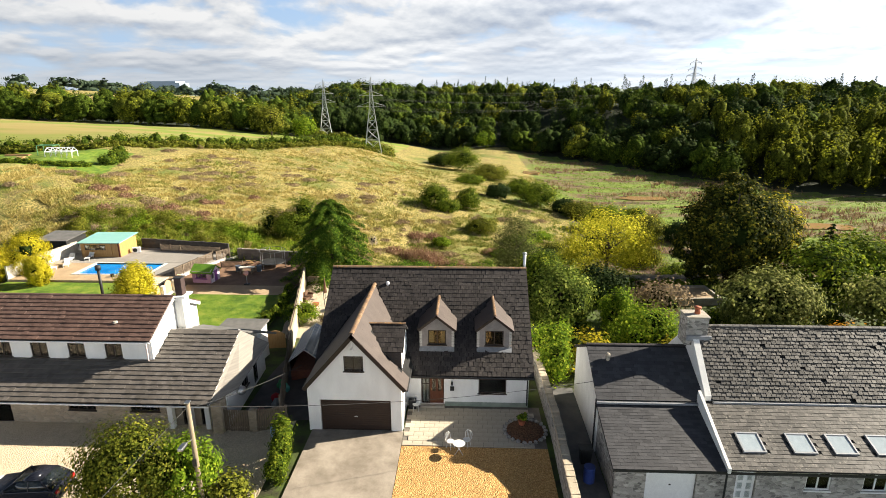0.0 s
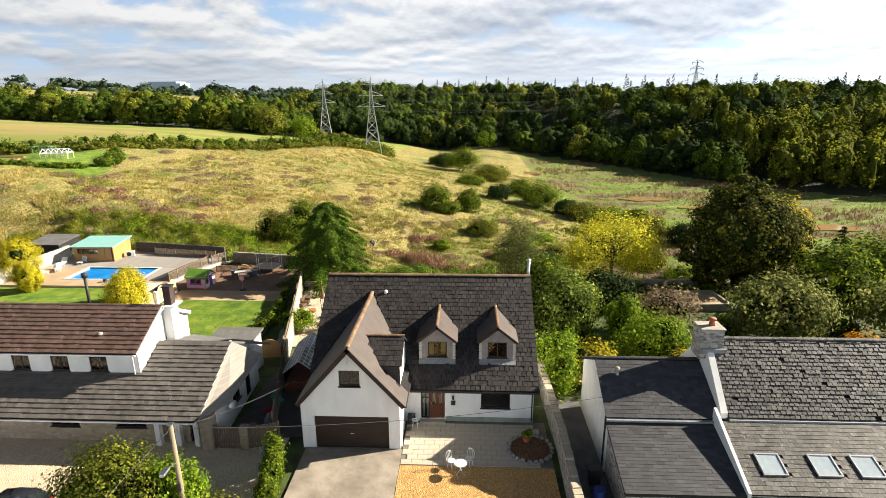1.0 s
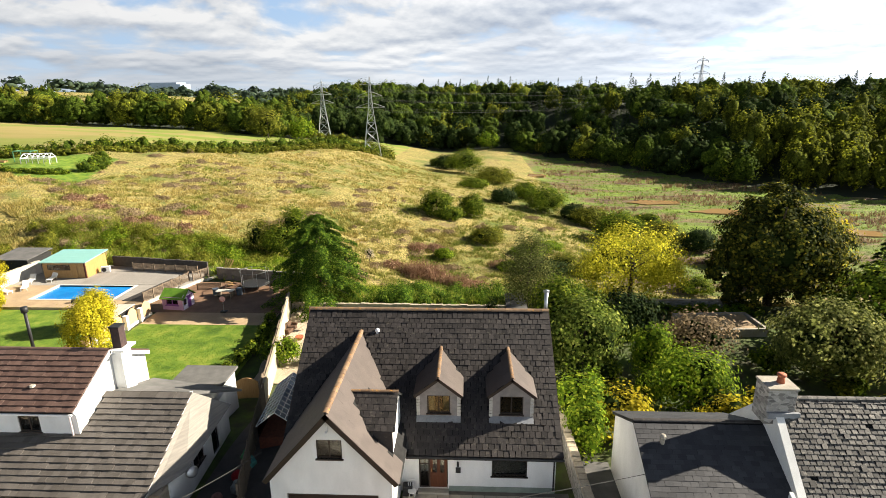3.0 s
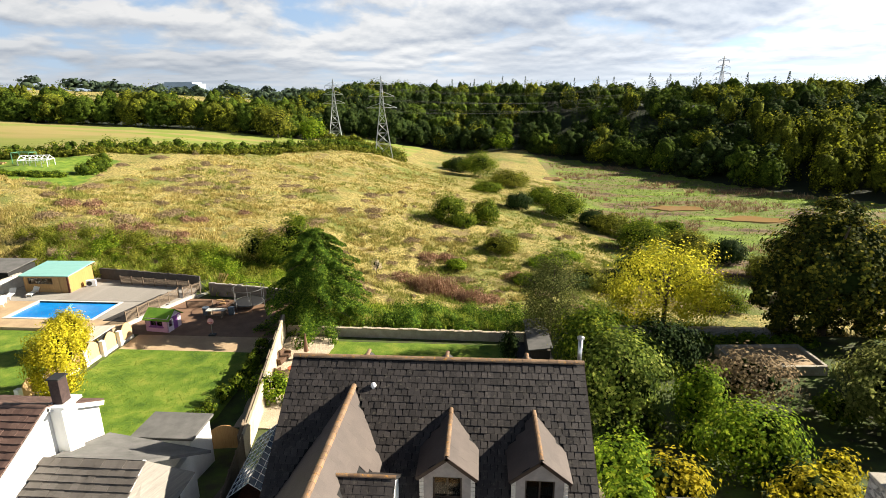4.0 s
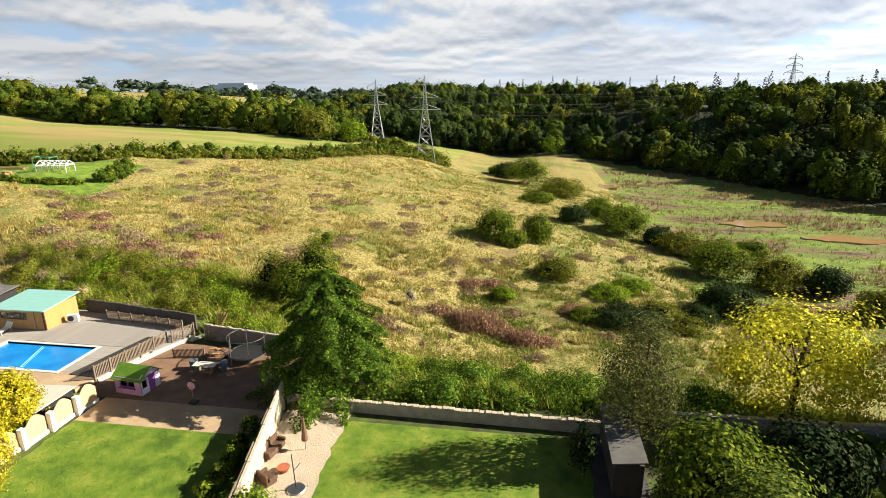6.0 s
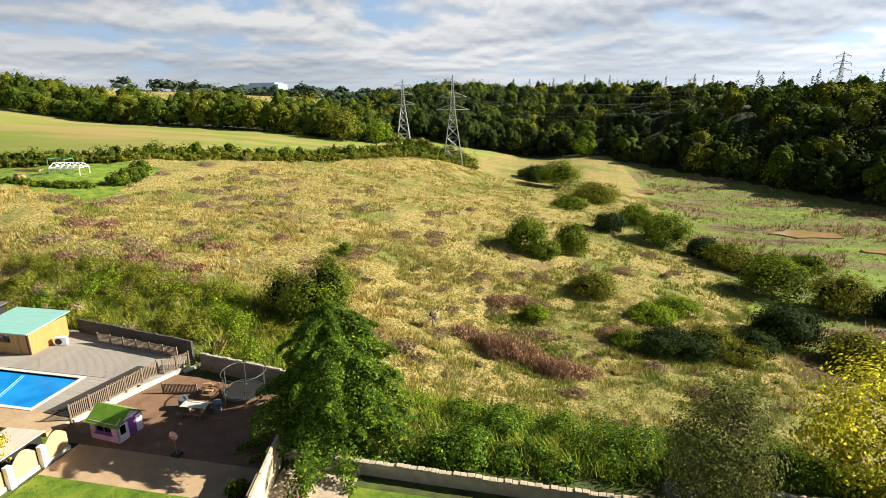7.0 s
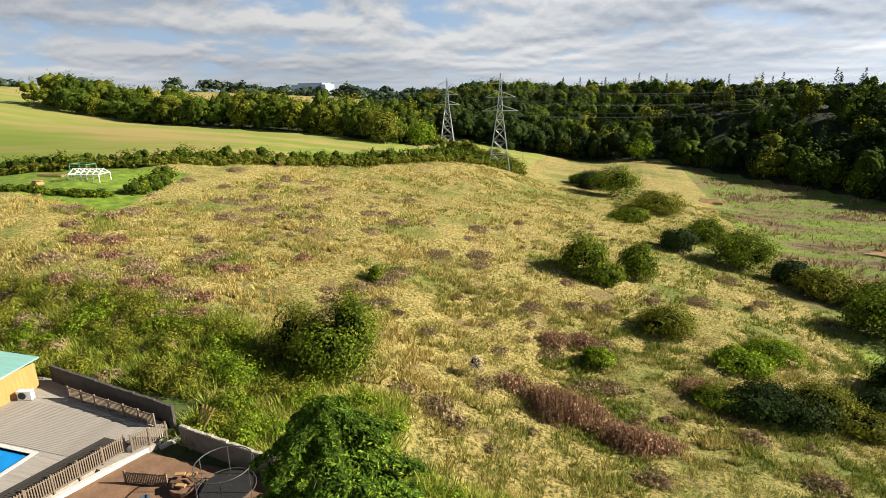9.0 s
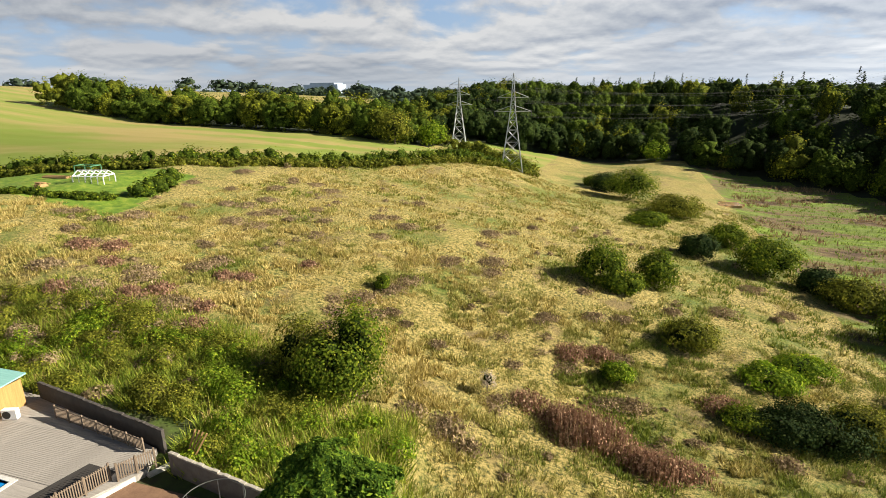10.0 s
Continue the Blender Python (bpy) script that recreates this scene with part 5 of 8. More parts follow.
def bistro_chair(x, y, z, turn):
    t = thing("garden_chair", "white painted metal bistro chair on the terrace", "chair", (x, y, z), turn, "bistro set")
    bm = bmesh.new()
    tube(bm, (0, 0, 0.43), (0, 0, 0.46), 0.22, 0.22, 16)
    part("seat", bm, WHITEMETAL, t)
    for a in (45, 135, 225, 315):
        bm = bmesh.new()
        c, s = math.cos(radians(a)), math.sin(radians(a))
        tube(bm, (c * 0.24, s * 0.24, 0), (c * 0.16, s * 0.16, 0.44), 0.014)
        part("leg", bm, WHITEMETAL, t)
    bm = bmesh.new()
    pts = [(-0.2, 0.18, 0.45), (-0.22, 0.24, 0.75), (-0.12, 0.26, 0.92), (0.12, 0.26, 0.92), (0.22, 0.24, 0.75), (0.2, 0.18, 0.45)]
    for p, q in zip(pts, pts[1:]):
        tube(bm, p, q, 0.014)
    for x_ in (-0.1, 0, 0.1):
        tube(bm, (x_, 0.19, 0.45), (x_, 0.255, 0.91), 0.01)
    part("backrest", bm, WHITEMETAL, t)


bistro_chair(1.9, 23.15, 0.08, -30)
bistro_chair(0.95, 22.95, 0.08, 50)
bistro_chair(-1.4, 26.75, 0.08, 0)
t = thing("garden_table", "round white metal bistro table beside the gravel", "table", (1.45, 22.45, 0.05), 0, "bistro set")
bm = bmesh.new()
tube(bm, (0, 0, 0.69), (0, 0, 0.72), 0.34, 0.34, 24)
part("tabletop", bm, WHITEMETAL, t)
for a in (90, 210, 330):
    bm = bmesh.new()
    c, s = math.cos(radians(a)), math.sin(radians(a))
    tube(bm, (c * 0.28, s * 0.28, 0), (0, 0, 0.35), 0.014)
    tube(bm, (0, 0, 0.35), (c * 0.22, s * 0.22, 0.7), 0.014)
    part("leg", bm, WHITEMETAL, t)
bm = box(-0.25, -0.2, 0, 0.25, 0.2, 0.6, 0.03)
b = part("storage_box", bm, BLACK, None)
tagged(b, "small black plastic storage box by the front door", "box").matrix_basis = pose(-1.65, 27.05, 0.08)


# ---- walls and fences ----
def stone_run(name, label, pts, h, thick, mat, cope, base=None):
    """A wall along pts with single coping stones on it."""
    w = thing(name, label, "wall", kind="structure")
    r = random.Random(len(pts) + int(h * 10))
    for (x0, y0), (x1, y1) in zip(pts, pts[1:]):
        d = math.hypot(x1 - x0, y1 - y0)
        n = max(1, int(d / 1.5))
        for i in range(n):
            a, b = i / n, (i + 1) / n
            ax, ay, bx, by = x0 + (x1 - x0) * a, y0 + (y1 - y0) * a, x0 + (x1 - x0) * b, y0 + (y1 - y0) * b
            nx, ny = -(y1 - y0) / d * thick / 2, (x1 - x0) / d * thick / 2
            za, zb = (gz(ax, ay), gz(bx, by)) if base is None else (base, base)
            part("wall_length", hull([(px_ + sx * nx, py_ + sx * ny, z) for px_, py_, z0 in ((ax, ay, za), (bx, by, zb)) for sx in (-1, 1) for z in (z0 - 0.4, z0 + h)]), mat, w)
        k = int(d / 0.42)
        for i in range(k):
            a = (i + 0.5) / k
            x, y = x0 + (x1 - x0) * a, y0 + (y1 - y0) * a
            bm = box(-0.2, -thick * 0.56, 0, 0.2, thick * 0.56, 0.12 * r.uniform(0.7, 1.5), 0.025)
            c = part("coping_stone", bm, cope, w)
            c.matrix_basis = pose(x, y, (gz(x, y) if base is None else base) + h - 0.01, r.gauss(0, 2), r.gauss(0, 2), math.degrees(math.atan2(y1 - y0, x1 - x0)) + r.gauss(0, 3))
    return w


PALESTONE = two("pale_coping", (0.50, 0.43, 0.32), (0.34, 0.29, 0.22), 2.0, 0.9, bump=0.6, fine=20)
stone_run("boundary_wall", "old rubble stone boundary wall with rough coping", [(6.95, 12.0), (7.2, 24.5), (6.95, 34.0)], 1.45, 0.42, RUBBLE, PALESTONE)
stone_run("garden_wall", "low mossy stone wall at the garden end", [(-16.9, 56.0), (6.5, 55.6)], 0.75, 0.3, CONC, PALESTONE)
stone_run("garden_wall", "low stone wall behind the overgrown garden", [(9.0, 57.3), (30, 57.8)], 0.8, 0.35, RUBBLE, PALESTONE)
CREAMWALL = two("cream_block_wall", (0.56, 0.49, 0.36), (0.42, 0.36, 0.26), 1.0, 0.9, fine=20)
fw = thing("garden_wall", "cream block garden wall topped with timber fence boards", "wall", kind="structure")
P0, P1 = Vector((-13.0, 37.0, 0)), Vector((-17.1, 55.8, 0))
for i in range(11):
    a, b = P0.lerp(P1, i / 11), P0.lerp(P1, (i + 1) / 11)
    zg = min(gz(a.x, a.y), gz(b.x, b.y))
    part("wall_length", hull([(p.x + s, p.y, z) for p in (a, b) for s in (-0.09, 0.09) for z in (zg - 0.5, zg + 1.75 + 0.03 * i)]), CREAMWALL, fw)
    part("fence_board", hull([(p.x - 0.2 + s, p.y, z) for p in (a, b) for s in (-0.03, 0.03) for z in (zg + 0.2, zg + 2.0 - 0.12 * (i % 2))]), FENCEWOOD, fw)


def board_fence(name, label, p0, p1, h, mat, gap=0.14, picket=False, z=None, posts=1.8):
    """Upright boards between posts, each a piece of its own."""
    f = thing(name, label, "fence")
    a, b = Vector((*p0, 0)), Vector((*p1, 0))
    d = (b - a).length
    ang = math.degrees(math.atan2(b.y - a.y, b.x - a.x))
    me = bpy.data.meshes.new("board")
    bm = box(-gap * 0.42, -0.012, 0.06, gap * 0.42, 0.012, h, 0.004) if not picket else box(-0.032, -0.015, 0.08, 0.032, 0.015, h, 0.004)
    bm.to_mesh(me)
    bm.free()
    me.materials.append(mat)
    r = random.Random(int(d * 10))
    for i in range(int(d / gap)):
        p = a.lerp(b, (i + 0.5) * gap / d)
        link("board", me, f, pose(p.x, p.y, (gz(p.x, p.y) if z is None else z) + r.uniform(-0.01, 0.02), 0, 0, ang))
    n = max(1, round(d / posts))
    for i in range(n + 1):
        p = a.lerp(b, i / n)
        zz = gz(p.x, p.y) if z is None else z
        o = part("post", box(-0.05, -0.05, -0.3, 0.05, 0.05, h + 0.08, 0.008), mat, f)
        o.matrix_basis = pose(p.x, p.y, zz, 0, 0, ang)
        if i < n:
            q = a.lerp(b, (i + 1) / n)
            z2 = gz(q.x, q.y) if z is None else z
            for k in (0.12, 0.9):
                bm = bmesh.new()
                tube(bm, (p.x, p.y, zz + h * k), (q.x, q.y, z2 + h * k), 0.035, n=4)
                part("rail", bm, mat, f)
    return f


board_fence("timber_fence", "weathered close-boarded side fence and gate", (-13.3, 25.0), (-9.3, 24.9), 1.55, FENCEWOOD, 0.15)
part("stone_pier", box(-11.7, 24.85, -0.6, -11.2, 25.25, 1.0, 0.02), WARMSTONE, bpy.data.objects["timber_fence"])
board_fence("timber_fence", "tall dark close-boarded fence along the side passage", (-9.9, 25.6), (-12.8, 36.8), 1.9, FENCEWOOD, 0.15)

# ---- back garden of the white house ----
sheet("patio", "pale sand and gravel patio with garden seats", -16.6, -11.9, 41, 55.8, SAND, 0.03, 0.6, 0.06, lambda y: 0.0 * y + np.where(y < 50, (50 - y) * 0.25, 0) * 0.5)
sheet("lawn", "mown green back lawn in dappled shade", -11.9, 4.2, 40.6, 54.6, lawn_mat.m, 0.02, 0.6, 0.1)
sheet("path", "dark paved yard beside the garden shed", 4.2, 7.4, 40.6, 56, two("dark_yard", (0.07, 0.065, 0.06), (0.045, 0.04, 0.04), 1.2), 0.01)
WICKER = two("brown_wicker", (0.13, 0.075, 0.045), (0.08, 0.045, 0.03), 8, 0.8, fine=50, bump=0.8)


def wicker_sofa(x, y, turn, w):
    t = thing("garden_sofa", "brown wicker garden sofa on the sand patio", "sofa", (x, y, gz(x, y) + 0.03), turn)
    part("seat", box(-w / 2, -0.35, 0.1, w / 2, 0.35, 0.42, 0.04), WICKER, t)
    part("backrest", box(-w / 2, 0.22, 0.42, w / 2, 0.38, 0.85, 0.04), WICKER, t)
    for s in (-1, 1):
        part("armrest", box(s * w / 2 - 0.08, -0.36, 0.42, s * w / 2 + 0.08, 0.2, 0.62, 0.03), WICKER, t)


wicker_sofa(-15.5, 50.6, 80, 1.7)
wicker_sofa(-14.6, 47.9, 150, 1.0)
t = thing("parasol", "folded brown garden parasol on the patio", "parasol", (-13.6, 51.2, gz(-13.6, 51.2) + 0.03))
bm = bmesh.new()
tube(bm, (0, 0, 0.0), (0, 0, 2.4), 0.025)
part("pole", bm, STEEL, t)
bm = bmesh.new()
tube(bm, (0, 0, 0.7), (0, 0, 2.35), 0.22, 0.03, 10)
part("canopy", bm, two("brown_canvas", (0.2, 0.11, 0.07), (0.14, 0.08, 0.05), 5, 0.9, stretch=(6, 6, 0.4)), t)
t = thing("parasol", "bare grey parasol stand on a round base", "parasol", (-12.7, 47.6, gz(-12.7, 47.6) + 0.03))
bm = bmesh.new()
tube(bm, (0, 0, 0), (0, 0, 0.08), 0.55, 0.5, 20)
part("base_plate", bm, STEEL, t)
bm = bmesh.new()
tube(bm, (0, 0, 0.08), (-0.15, 0.1, 2.3), 0.03)
tube(bm, (-0.1, 0.05, 1.2), (0.25, 0.3, 1.6), 0.02)
part("pole", bm, BLACK, t)
t = thing("fire_pit", "low brown stone fire bowl on the patio", "fire pit", (-14.1, 49.0, gz(-14.1, 49) + 0.03))
bm = bmesh.new()
tube(bm, (0, 0, 0), (0, 0, 0.3), 0.25, 0.4, 14)
part("bowl", bm, bpy.data.materials["terracotta"], t)
pot_plant(-3.3 + 5.6, 43.9, gz(2.3, 43.9), 0.22, 0.5, L_DARK, "dark plant in a terracotta pot by the lawn")
pot_plant(3.2, 44.2, gz(3.2, 44.2), 0.22, 0.5, L_DARK, "dark plant in a terracotta pot by the lawn")
rk = thing("rockery", "low rockery of pale rough stones beside the lawn", "rockery", (2.3, 44.6, gz(2.3, 44.6)), 20)
rr = random.Random(41)
for i in range(34):
    bm = bmesh.new()
    bmesh.ops.create_icosphere(bm, subdivisions=1, radius=rr.uniform(0.10, 0.26))
    for v in bm.verts:
        v.co *= rr.uniform(0.7, 1.2)
        v.co.z *= 0.65
    st = part("stone", bm, PALESTONE if i % 3 else RUBBLE, rk)
    st.matrix_basis = pose(rr.gauss(0, 0.95), rr.gauss(0, 0.45), 0.06, 0, 0, rr.uniform(0, 180))
sh = thing("garden_shed", "narrow dark garden shed with grey felt roof", "shed", (6.0, 52.6, gz(6, 52.6)), 0)
part("wall", box(-0.8, -2.9, 0, 0.8, 2.9, 2.1, 0.01), two("dark_shed", (0.07, 0.06, 0.05), (0.05, 0.04, 0.035), 2, 0.9, fine=10, stretch=(1, 6, 0.3)), sh)
part("roof", slab([(-0.95, -3.0, 2.15), (0.95, -3.0, 2.4), (0.95, 3.0, 2.4), (-0.95, 3.0, 2.15)], 0.08), FLAT, sh)
# greenhouse beside the garage wing
g = thing("greenhouse", "lean-to greenhouse with white glazing bars on red brick", "greenhouse", (-10.1, 33.6, gz(-10.1, 33.6)), 4)
part("base_wall", box(-1.1, -2.3, 0, 1.1, 2.3, 0.9, 0.01), bpy.data.materials["red_brick"], g)
for s in (-1, 1):
    part("pane", slab([(s * 1.15, -2.4, 1.7), (s * 1.15, 2.4, 1.7), (0, 2.4, 2.6), (0, -2.4, 2.6)], 0.02), two("blue_tinted_glazing", (0.05, 0.075, 0.12), (0.04, 0.06, 0.1), 3, 0.12, bump=0.02, spec=0.8) if s < 0 else bpy.data.materials["blue_tinted_glazing"], g)
    bm = bmesh.new()
    for i in range(11):
        y = -2.4 + i * 0.48
        tube(bm, (s * 1.16, y, 1.71), (0, y, 2.62), 0.02, n=5)
    for k in (0, 0.25, 0.5, 0.75, 1):
        tube(bm, (s * 1.16 * (1 - k), -2.4, 1.71 + 0.91 * k), (s * 1.16 * (1 - k), 2.4, 1.71 + 0.91 * k), 0.02, n=5)
    part("glazing_bar", bm, WHITE_UPVC, g)
    part("side_pane", box(s * 1.08 - 0.02, -2.3, 0.9, s * 1.08 + 0.02, 2.3, 1.7), GLASS, g)
for x, y, c, s in ((-11.3, 28.6, (0.5, 0.03, 0.03), 0.35), (-11.0, 29.6, (0.1, 0.35, 0.3), 0.4), (-11.5, 30.4, (0.08, 0.3, 0.12), 0.35), (-10.9, 27.6, (0.45, 0.42, 0.36), 0.4), (-11.8, 27.0, (0.5, 0.25, 0.2), 0.3)):
    bm = bmesh.new()
    bmesh.ops.create_icosphere(bm, subdivisions=2, radius=s)
    for v in bm.verts:
        v.co *= rp.uniform(0.75, 1.15)
        v.co.z = max(v.co.z, -s * 0.6)
    o = part("garden_sack", bm, two("sack_cloth", c, tuple(k * 0.7 for k in c), 4, 0.8), None)
    tagged(o, "bulging coloured garden sack in the side passage", "sack", "clutter in the side passage").matrix_basis = pose(x, y, gz(x, y) + s * 0.6)
bm = box(-0.35, -0.3, 0, 0.35, 0.3, 0.55, 0.06)
o = part("storage_tub", bm, two("blue_white_plastic", (0.35, 0.5, 0.75), (0.5, 0.6, 0.75), 3, 0.5), None)
tagged(o, "pale blue plastic tub by the side gate", "tub").matrix_basis = pose(-9.75, 24.2, gz(-9.75, 24.2), 0, 0, 20)
bm = bmesh.new()
tube(bm, (0, 0, 0), (0, 0, 0.9), 0.3, 0.3, 16)
o = part("water_barrel", bm, two("blue_barrel_plastic", (0.03, 0.06, 0.25), (0.02, 0.04, 0.18), 3, 0.5), None)
tagged(o, "dark blue plastic water barrel beside the stone house", "barrel").matrix_basis = pose(8.4, 20.5, 0.03)
t = thing("wheelie_bin", "dark grey wheeled refuse bin by the stone house", "bin", (8.5, 22.0, 0.03), 90)
part("body", hull([(a * k, b * k, z) for a in (-0.27, 0.27) for b in (-0.33, 0.33) for k, z in ((0.8, 0.05), (1.0, 0.95))]), BLACK, t)
part("lid", box(-0.3, -0.36, 0.955, 0.3, 0.38, 1.02, 0.02), BLACK, t)

# ---- pool garden of the long house ----
TZ = -1.6
sheet("lawn", "bright green mown lawn behind the long house", -31.0, -17.3, 37, 52.0, lawn_mat.m, 0.02, 0.6, 0.08, lambda y: -np.maximum(0, y - 45) * 0.0)
sheet("patio", "worn tan concrete path between lawn and patio", -31.0, -18.0, 52.0, 55.0, TAN_PAVE, 0.02)
sheet("patio", "shaded red-brown paved patio", -34.8, -17.2, 55.0, 64.2, BROWN_PAVE, 0.03)
ter = thing("pool_terrace", "raised timber and concrete terrace round the swimming pool", "terrace", (0, 0, 0), 0, "", "structure")
PX0, PX1, PY0, PY1 = -46.4, -37.4, 57.5, 61.8


def plate(name, pts, z0, z1, mat, parent):
    bm = bmesh.new()
    lo, hi = [bm.verts.new((x, y, z0)) for x, y in pts], [bm.verts.new((x, y, z1)) for x, y in pts]
    bm.faces.new(hi), bm.faces.new(lo[::-1])
    for i in range(len(pts)):
        j = (i + 1) % len(pts)
        bm.faces.new((lo[i], lo[j], hi[j], hi[i]))
    return part(name, bm, mat, parent)


plate("terrace_slab", [(-53, 61.8), (-31.9, 61.8), (-30.5, 64.8), (-31.5, 66.8), (-45, 69.5), (-53, 69.5)], -2.6, TZ, DECK, ter)
plate("terrace_slab", [(-53, 55.2), (PX0, 55.2), (PX0, 61.79), (-53, 61.79)], -2.6, TZ, TAN_PAVE, ter)
plate("terrace_slab", [(PX0, 55.2), (-33.7, 55.2), (-33.2, 57.49), (PX0, 57.49)], -2.6, TZ, TAN_PAVE, ter)
plate("terrace_slab", [(PX1, 57.5), (-33.2, 57.5), (-32.2, 61.79), (PX1, 61.79)], -2.6, TZ, DECK, ter)
pool = thing("swimming_pool", "rectangular swimming pool under a bright blue cover", "swimming pool", (0, 0, 0))
COVER = Mat("blue_pool_cover", 0.25, 0, 0.5)
COVER.color(COVER.mix(COVER.ramp(COVER.noise(0.5, 3.0), [(0.35, 0.0), (0.65, 1.0)]), (0.0, 0.16, 0.50), (0.01, 0.24, 0.62))).bump(COVER.noise(3.0, 2.0), 0.15, 0.02)
part("cover", box(PX0 + 0.02, PY0 + 0.02, -2.5, PX1 - 0.02, PY1 - 0.02, TZ - 0.12), COVER.m, pool)
bm = bmesh.new()
tube(bm, (-41.2, PY0 + 0.3, TZ - 0.1), (-42.6, PY1 - 0.3, TZ - 0.1), 0.03)
tube(bm, (-41.0, PY0 + 0.3, TZ - 0.11), (-42.4, PY1 - 0.3, TZ - 0.11), 0.02)
part("cover_strap", bm, two("pale_blue_strap", (0.2, 0.5, 0.75), (0.15, 0.4, 0.7), 3), pool)
for a, b, c, d in ((PX0 - 0.3, PY0 - 0.3, PX1 + 0.3, PY0), (PX0 - 0.3, PY1, PX1 + 0.3, PY1 + 0.3), (PX0 - 0.3, PY0, PX0, PY1), (PX1, PY0, PX1 + 0.3, PY1)):
    part("pool_edge", box(a, b, TZ - 0.3, c, d, TZ + 0.05, 0.015), two("white_pool_edge", (0.6, 0.6, 0.58), (0.5, 0.5, 0.48), 2) if a == PX0 - 0.3 and b < PY0 else bpy.data.materials["white_pool_edge"], pool)
plate("dark_deck", [(-36.0, 57.2), (-33.45, 57.0), (-31.95, 63.6), (-32.1, 64.3), (-34.3, 64.4)], TZ - 0.02, TZ + 0.05, DECK_DARK, ter)
dark_board = bpy.data.meshes.new("dark_board")
bm = box(-0.9, -0.065, 0, 0.9, 0.065, 0.022, 0.004)
bm.to_mesh(dark_board)
bm.free()
dark_board.materials.append(DECK_DARK)
for i in range(44):
    k = i / 43
    link("dark_board", dark_board, ter, pose(-34.6 + 1.5 * k, 57.4 + 6.5 * k, TZ + 0.052, 0, 0, -3 + rp.gauss(0, 0.3)))
plank = bpy.data.meshes.new("deck_board")
bm = box(-6.3, -0.068, 0, 6.3, 0.068, 0.025, 0.004)
bm.to_mesh(plank)
bm.free()
plank.materials.append(DECK)
for i in range(30):
    link("deck_board", plank, ter, pose(-38.6, 62.3 + i * 0.145, TZ + 0.003, 0, 0, 0.0))
sheet("lawn", "small green lawn beside the swimming pool", -53, -33.0, 44, 55.1, lawn_mat.m, 0.1)
BLOCK = two("white_block_wall", (0.62, 0.60, 0.54), (0.5, 0.48, 0.43), 2, 0.9, fine=14)
plate("retaining_wall", [(-33.45, 56.9), (-33.15, 56.9), (-30.5, 65.0), (-30.8, 65.0)], -2.6, TZ - 0.03, BLOCK, ter)
plate("retaining_wall", [(-30.5, 64.9), (-30.2, 64.8), (-29.5, 66.4), (-29.8, 66.6)], -2.6, TZ - 0.2, BLOCK, ter)
board_fence("terrace_railing", "weathered slatted timber railing along the pool terrace", (-33.3, 56.8), (-31.75, 63.6), 1.15, FENCEWOOD, 0.13, True, TZ, 1.5)
board_fence("terrace_railing", "weathered slatted timber railing at the terrace corner", (-31.3, 63.7), (-30.3, 65.5), 1.15, FENCEWOOD, 0.13, True, TZ, 1.0)
board_fence("terrace_railing", "dark slatted timber railing behind the deck", (-41.0, 67.6), (-32.0, 66.3), 0.95, FENCEWOOD, 0.13, True, TZ, 1.5)
board_fence("picket_fence", "low timber picket fence beside the patio", (-29.8, 61.6), (-27.2, 62.0), 0.8, FENCEWOOD, 0.11, True)
stone_run("terrace_wall", "dark stepped block wall behind the pool terrace", [(-44.6, 69.3), (-31.0, 67.0)], 1.25, 0.2, two("dark_block", (0.075, 0.066, 0.058), (0.05, 0.045, 0.04), 2), bpy.data.materials["dark_block"], TZ)
stone_run("terrace_wall", "pale block wall at the side of the pool", [(-53.0, 55.2), (-52.2, 66.5)], 1.5, 0.2, BLOCK, CONC, TZ)
# the wall's shade is put into its dark render colour
stone_run("patio_wall", "rendered wall behind the patio, coloured dark for shade", [(-29.2, 65.6), (-17.6, 63.6)], 1.5, 0.2, two("shaded_render", (0.20, 0.17, 0.14), (0.14, 0.12, 0.1), 2), CONC, -2.1)
for i in range(4):
    bm = box(-0.05, -0.02, 0, 0.05, 0.02, 2.2)
    o = part("timber_plank", bm, RAWWOOD, None)
    tagged(o, "long timber plank leaning on the block wall", "plank", "leaning planks").matrix_basis = pose(-29.1 + i * 0.16, 66.5, -1.9, -10 + i * 2, 22 + i * 3, 30)
ps = thing("pool_house", "timber pool house with mint green sheet roof", "shed", (-47.5, 66.4, TZ))
part("wall", moved(panel(5.4, 2.0, 0.1, [(0.5, 0.95, 3.4, 1.7), (4.2, 0.02, 5.1, 1.9)]), pose(-2.7, -1.95, 0)), RAWWOOD, ps)
part("side_wall", box(2.6, -1.84, 0, 2.7, 1.9, 2.05), two("bright_ply", (0.44, 0.26, 0.09), (0.36, 0.20, 0.065), 1.5, 0.7, fine=20, stretch=(9, 9, 0.5)), ps, "bright yellow-brown timber side")
part("side_wall", box(-2.7, -1.84, 0, -2.6, 1.9, 2.05), RAWWOOD, ps)
part("rear_wall", box(-2.59, 1.8, 0, 2.59, 1.9, 2.05), RAWWOOD, ps)
window(ps, -0.75, -1.95, 0.95, 2.9, 0.75, 0, 3, BROWN_UPVC, None, False)
part("door", box(1.52, -1.9, 0.02, 2.38, -1.87, 1.9), RAWWOOD, ps)
part("corner_post", box(2.45, -2.0, 0, 2.62, -1.955, 2.05), two("dark_red_post", (0.12, 0.03, 0.02), (0.09, 0.025, 0.02), 3), ps)
MINT = two("mint_sheet_roof", (0.27, 0.52, 0.48), (0.22, 0.46, 0.42), 1.0, 0.5, fine=6, stretch=(0.2, 6, 1))
